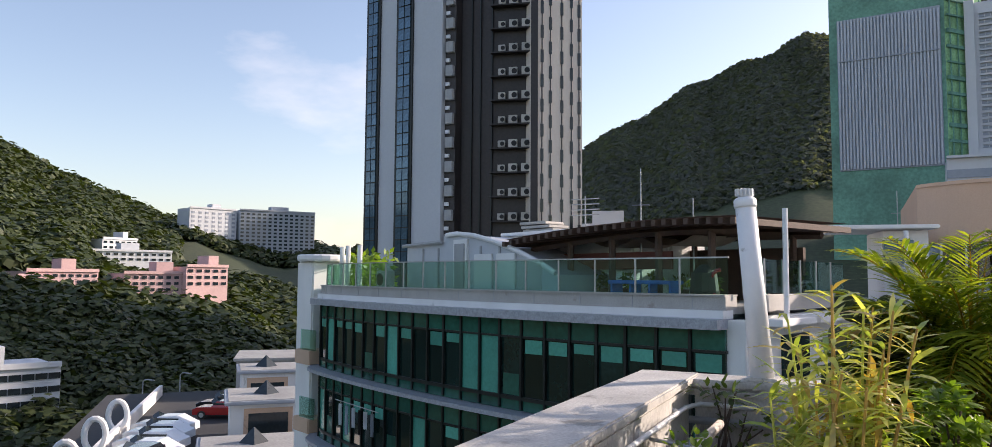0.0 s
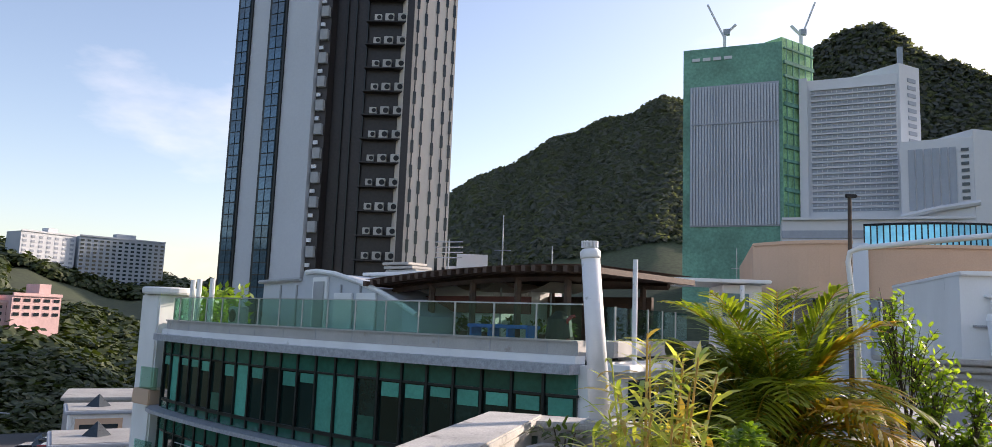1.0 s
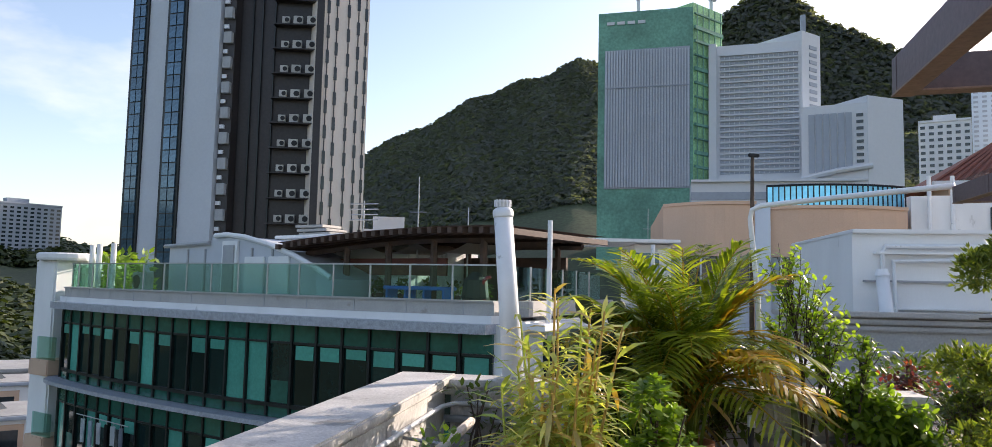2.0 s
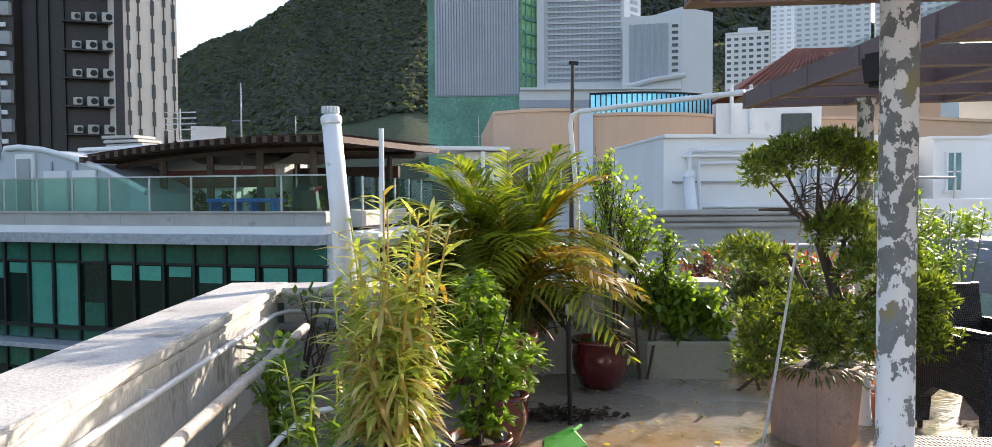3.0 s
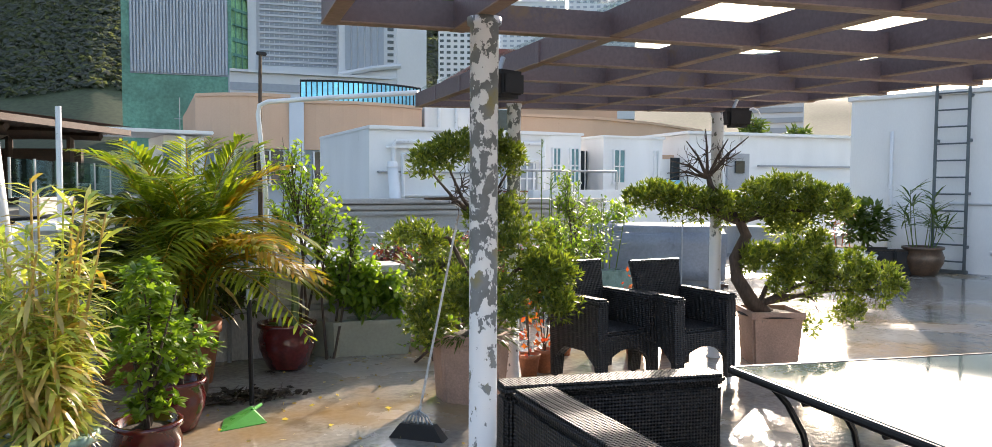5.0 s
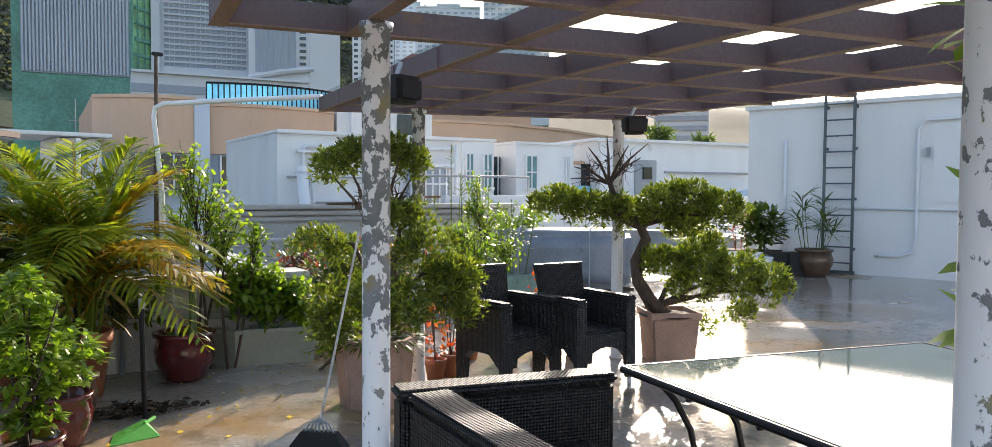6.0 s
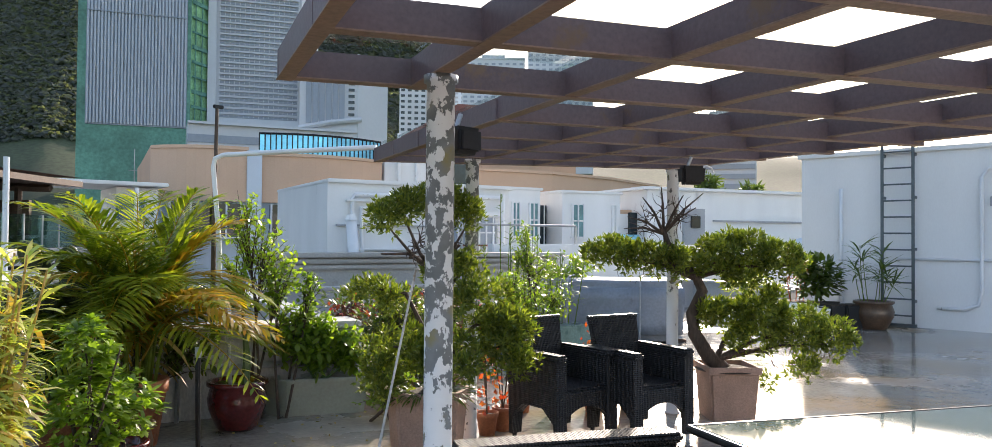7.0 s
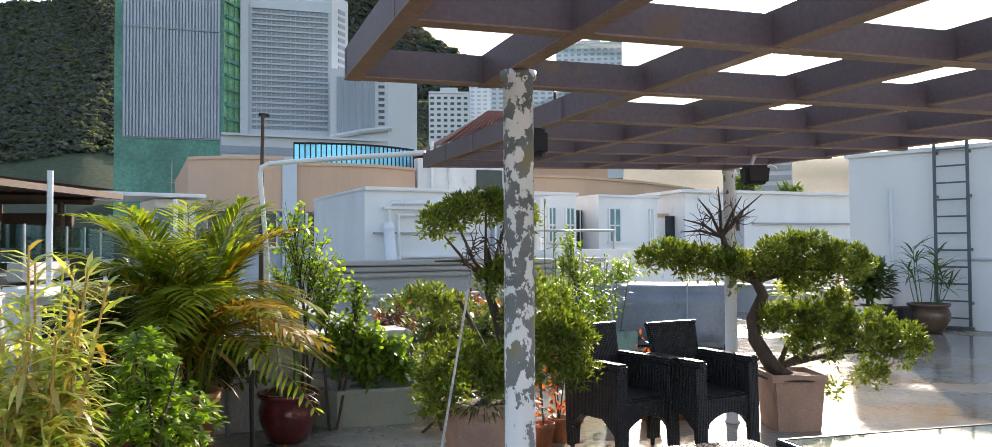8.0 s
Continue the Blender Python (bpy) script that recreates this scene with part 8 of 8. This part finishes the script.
# fallen leaves
fl = Leaves()
for k in range(160):
    fl.fleck((rnd.uniform(0.3, 3.6), rnd.uniform(3.2, 6.1), 0.006), Vector((rnd.gauss(0, 1), rnd.gauss(0, 1), 0.05)), rnd.uniform(0.02, 0.05), 0.02)
tagged(fl.out("fallen_leaves", L_DRY, None), "scattered fallen leaves on the wet floor", "leaves", kind="stuff")
broad_plant("border_shrub", "dark leafy shrub under the palm", (0.80, 5.95, 0.0), [((0, 0, 0.5), (0.22, 0.15, 0.35), 120), ((-0.2, 0.15, 0.85), (0.2, 0.2, 0.3), 90)], L_DARK, 0.13, 0.06, 104)
broad_plant("border_shrub", "brown-tipped low shrub beyond the troughs", (3.7, 7.6, 0.0), [((0, 0, 0.55), (0.5, 0.4, 0.25), 170), ((0.8, 0.3, 0.6), (0.5, 0.4, 0.3), 170)], L_JUNIPER, 0.06, 0.025, 106)
broad_plant("border_shrub", "dark red-leaved shrub along the low parapet", (4.5, 8.6, 0.0), [((0, 0, 0.45), (0.6, 0.4, 0.3), 200)], L_CACTUS, 0.08, 0.035, 107)


# ---- the dense planting along the end parapet ----
def twiggy_bush(name, label, at, lobes, leafmat, leaf, width, seed, twigs_each=30, per=14, droop=0.5, foot=(0.0, 0.0), stem_mat=None, cat="shrub", tips=None):
    """A bush of many thin twigs, leaves set in turn along their outer part; lobes: centre, radii."""
    t = thing(name, label, cat, at)
    rg = random.Random(seed)
    G, T = Leaves(), Leaves()
    wood = B()
    for c, r in lobes:
        c = Vector(c)
        root = Vector((foot[0] + rg.gauss(0, 0.04), foot[1] + rg.gauss(0, 0.03), 0.0))
        knee = root.lerp(c, 0.55) + Vector((rg.gauss(0, 0.03), rg.gauss(0, 0.03), 0))
        part("stem", tube(B(), [root, knee, c], [0.013, 0.010, 0.006], 6), stem_mat or M_BARK, t)
        for k in range(twigs_each):
            v = Vector((rg.gauss(0, 1), rg.gauss(0, 1), rg.gauss(0.15, 1))).normalized()
            e = c + Vector((v.x * r[0], v.y * r[1], v.z * r[2])) * rg.uniform(0.6, 1.12)
            st = knee.lerp(c, rg.uniform(0.2, 1.0))
            mid = st.lerp(e, 0.5) + Vector((rg.gauss(0, 0.02), rg.gauss(0, 0.02), 0.03))
            tube(wood, [st, mid, e], [0.004, 0.003, 0.0015], 4, False)
            ax = (e - mid).normalized()
            s1 = ax.orthogonal().normalized()
            s2 = ax.cross(s1)
            for i in range(per):
                f = 0.15 + 0.85 * (i + rg.random()) / per
                p = st.lerp(mid, f * 2) if f < 0.5 else mid.lerp(e, f * 2 - 1)
                a = i * 2.4 + rg.random()
                d = s1 * math.cos(a) + s2 * math.sin(a) + ax * rg.uniform(0.2, 0.8) + Vector((0, 0, 0.15))
                tgt = T if tips and f > 0.8 and rg.random() < 0.5 else G
                tgt.blade(p, d, leaf * rg.uniform(0.55, 1.25), width * rg.uniform(0.7, 1.2), droop * rg.uniform(0.4, 1.5), 0, 3)
    part("branchwork", wood, stem_mat or M_BARK, t)
    G.out("foliage", leafmat, t)
    if T.v:
        T.out("young_foliage", tips, t, "paler young leaves at the tips")
    return t


twiggy_bush("leafy_vegetable_plant", "bright green leafy plant on pale stems in the trough", (2.60, 6.22, 0.24),
            [((-0.24, -0.03, 0.36), (0.2, 0.18, 0.2)), ((-0.05, -0.06, 0.24), (0.24, 0.2, 0.15)), ((0.14, -0.02, 0.38), (0.22, 0.18, 0.18)), ((0.26, -0.04, 0.20), (0.18, 0.18, 0.13)), ((-0.08, 0.02, 0.54), (0.2, 0.16, 0.13))],
            L_GREEN, 0.085, 0.042, 141, 30, 10, 0.6, (0.0, 0.0), L_ALOE, "plant", L_LIME)
twiggy_bush("rose_bush", "straggling rose bush behind the trough", (2.30, 6.12, 0.0),
            [((-0.05, 0.05, 0.98), (0.2, 0.14, 0.26)), ((0.08, 0.05, 0.72), (0.22, 0.14, 0.2)), ((0.2, 0.05, 1.05), (0.12, 0.12, 0.18))], L_GREEN, 0.06, 0.034, 142, 22, 9, 0.4)
twiggy_bush("climbing_shrub", "tall light green small-leaved climber at the mast", (2.06, 6.22, 0.0),
            [((-0.05, 0.1, 1.62), (0.22, 0.16, 0.22)), ((0.1, 0.12, 1.38), (0.26, 0.16, 0.22)), ((0.24, 0.12, 1.16), (0.22, 0.16, 0.18)), ((-0.15, 0.1, 1.2), (0.2, 0.15, 0.2))], L_LIME, 0.06, 0.034, 143, 30, 10, 0.4)
twiggy_bush("border_shrub", "dark mixed shrub with brown twigs beside the trough", (3.40, 6.42, 0.0),
            [((0.0, 0.0, 0.34), (0.24, 0.22, 0.22)), ((-0.08, 0.16, 0.58), (0.22, 0.16, 0.18)), ((0.28, 0.14, 0.46), (0.24, 0.2, 0.22)), ((0.1, 0.3, 0.74), (0.24, 0.18, 0.16))], L_JUNIPER, 0.04, 0.017, 144, 46, 14, 0.3)
twiggy_bush("border_shrub", "low bright green shrub spilling onto the floor", (3.0, 5.75, 0.0),
            [((0.0, 0.0, 0.20), (0.22, 0.16, 0.15)), ((0.24, 0.05, 0.24), (0.2, 0.16, 0.16))], L_GREEN, 0.05, 0.03, 145, 34, 10, 0.5)
twiggy_bush("border_shrub", "leafy shrub filling the parapet corner", (3.75, 6.95, 0.0),
            [((-0.1, 0.15, 0.85), (0.3, 0.2, 0.18)), ((0.0, 0.05, 0.5), (0.26, 0.16, 0.22)), ((0.3, 0.08, 0.66), (0.24, 0.16, 0.18)), ((0.2, 0.0, 0.3), (0.3, 0.2, 0.22))], L_DARK, 0.06, 0.03, 146, 34, 11, 0.4, tips=L_LIME)
for bx, by, sd in ((3.55, 7.9, 154), (4.1, 7.5, 147), (4.7, 8.3, 148), (4.95, 9.2, 149)):
    twiggy_bush("burgundy_shrub", "dark burgundy-leaved shrub along the low parapet", (bx, by, 0.0),
                [((0.0, 0.0, 0.52), (0.34, 0.3, 0.24)), ((0.35, 0.2, 0.5), (0.3, 0.3, 0.22)), ((-0.1, 0.3, 0.7), (0.28, 0.25, 0.18))], L_BURGUNDY, 0.075, 0.035, sd, 30, 10, 0.5, tips=L_RED)
twiggy_bush("border_shrub", "yellow-green shrub behind the bonsai", (4.75, 6.9, 0.0),
            [((0.0, 0.0, 0.55), (0.3, 0.25, 0.3)), ((0.35, 0.1, 0.8), (0.28, 0.22, 0.26)), ((0.1, 0.1, 1.0), (0.22, 0.2, 0.16))], L_GREEN, 0.06, 0.028, 150, 34, 11, 0.4, tips=L_LIME)
twiggy_bush("hedge_shrub", "tall lime-green shrub before the white roofs", (5.95, 8.45, 0.0),
            [((0.0, 0.0, 1.0), (0.34, 0.28, 0.4)), ((-0.35, 0.0, 0.75), (0.34, 0.28, 0.36)), ((0.4, 0.1, 0.7), (0.34, 0.28, 0.34)), ((-0.1, 0.0, 1.4), (0.22, 0.2, 0.3))], L_LIME, 0.075, 0.034, 151, 34, 10, 0.4)
twiggy_bush("hedge_shrub", "lime-green leafy shrub beside the covered tank", (7.0, 9.9, 0.0),
            [((0.0, 0.0, 0.85), (0.42, 0.34, 0.36)), ((0.5, 0.2, 0.95), (0.42, 0.34, 0.36)), ((0.95, 0.35, 1.05), (0.36, 0.3, 0.28))], L_LIME, 0.085, 0.04, 152, 36, 10, 0.4)
twiggy_bush("border_shrub", "dark shrub in the shade under the palm", (0.92, 5.9, 0.0),
            [((0.0, 0.1, 0.55), (0.28, 0.16, 0.3)), ((-0.3, 0.15, 0.75), (0.26, 0.16, 0.26)), ((0.35, 0.15, 0.75), (0.28, 0.16, 0.28)), ((0.7, 0.15, 0.6), (0.26, 0.14, 0.24))], L_DARK, 0.09, 0.04, 153, 30, 9, 0.5)
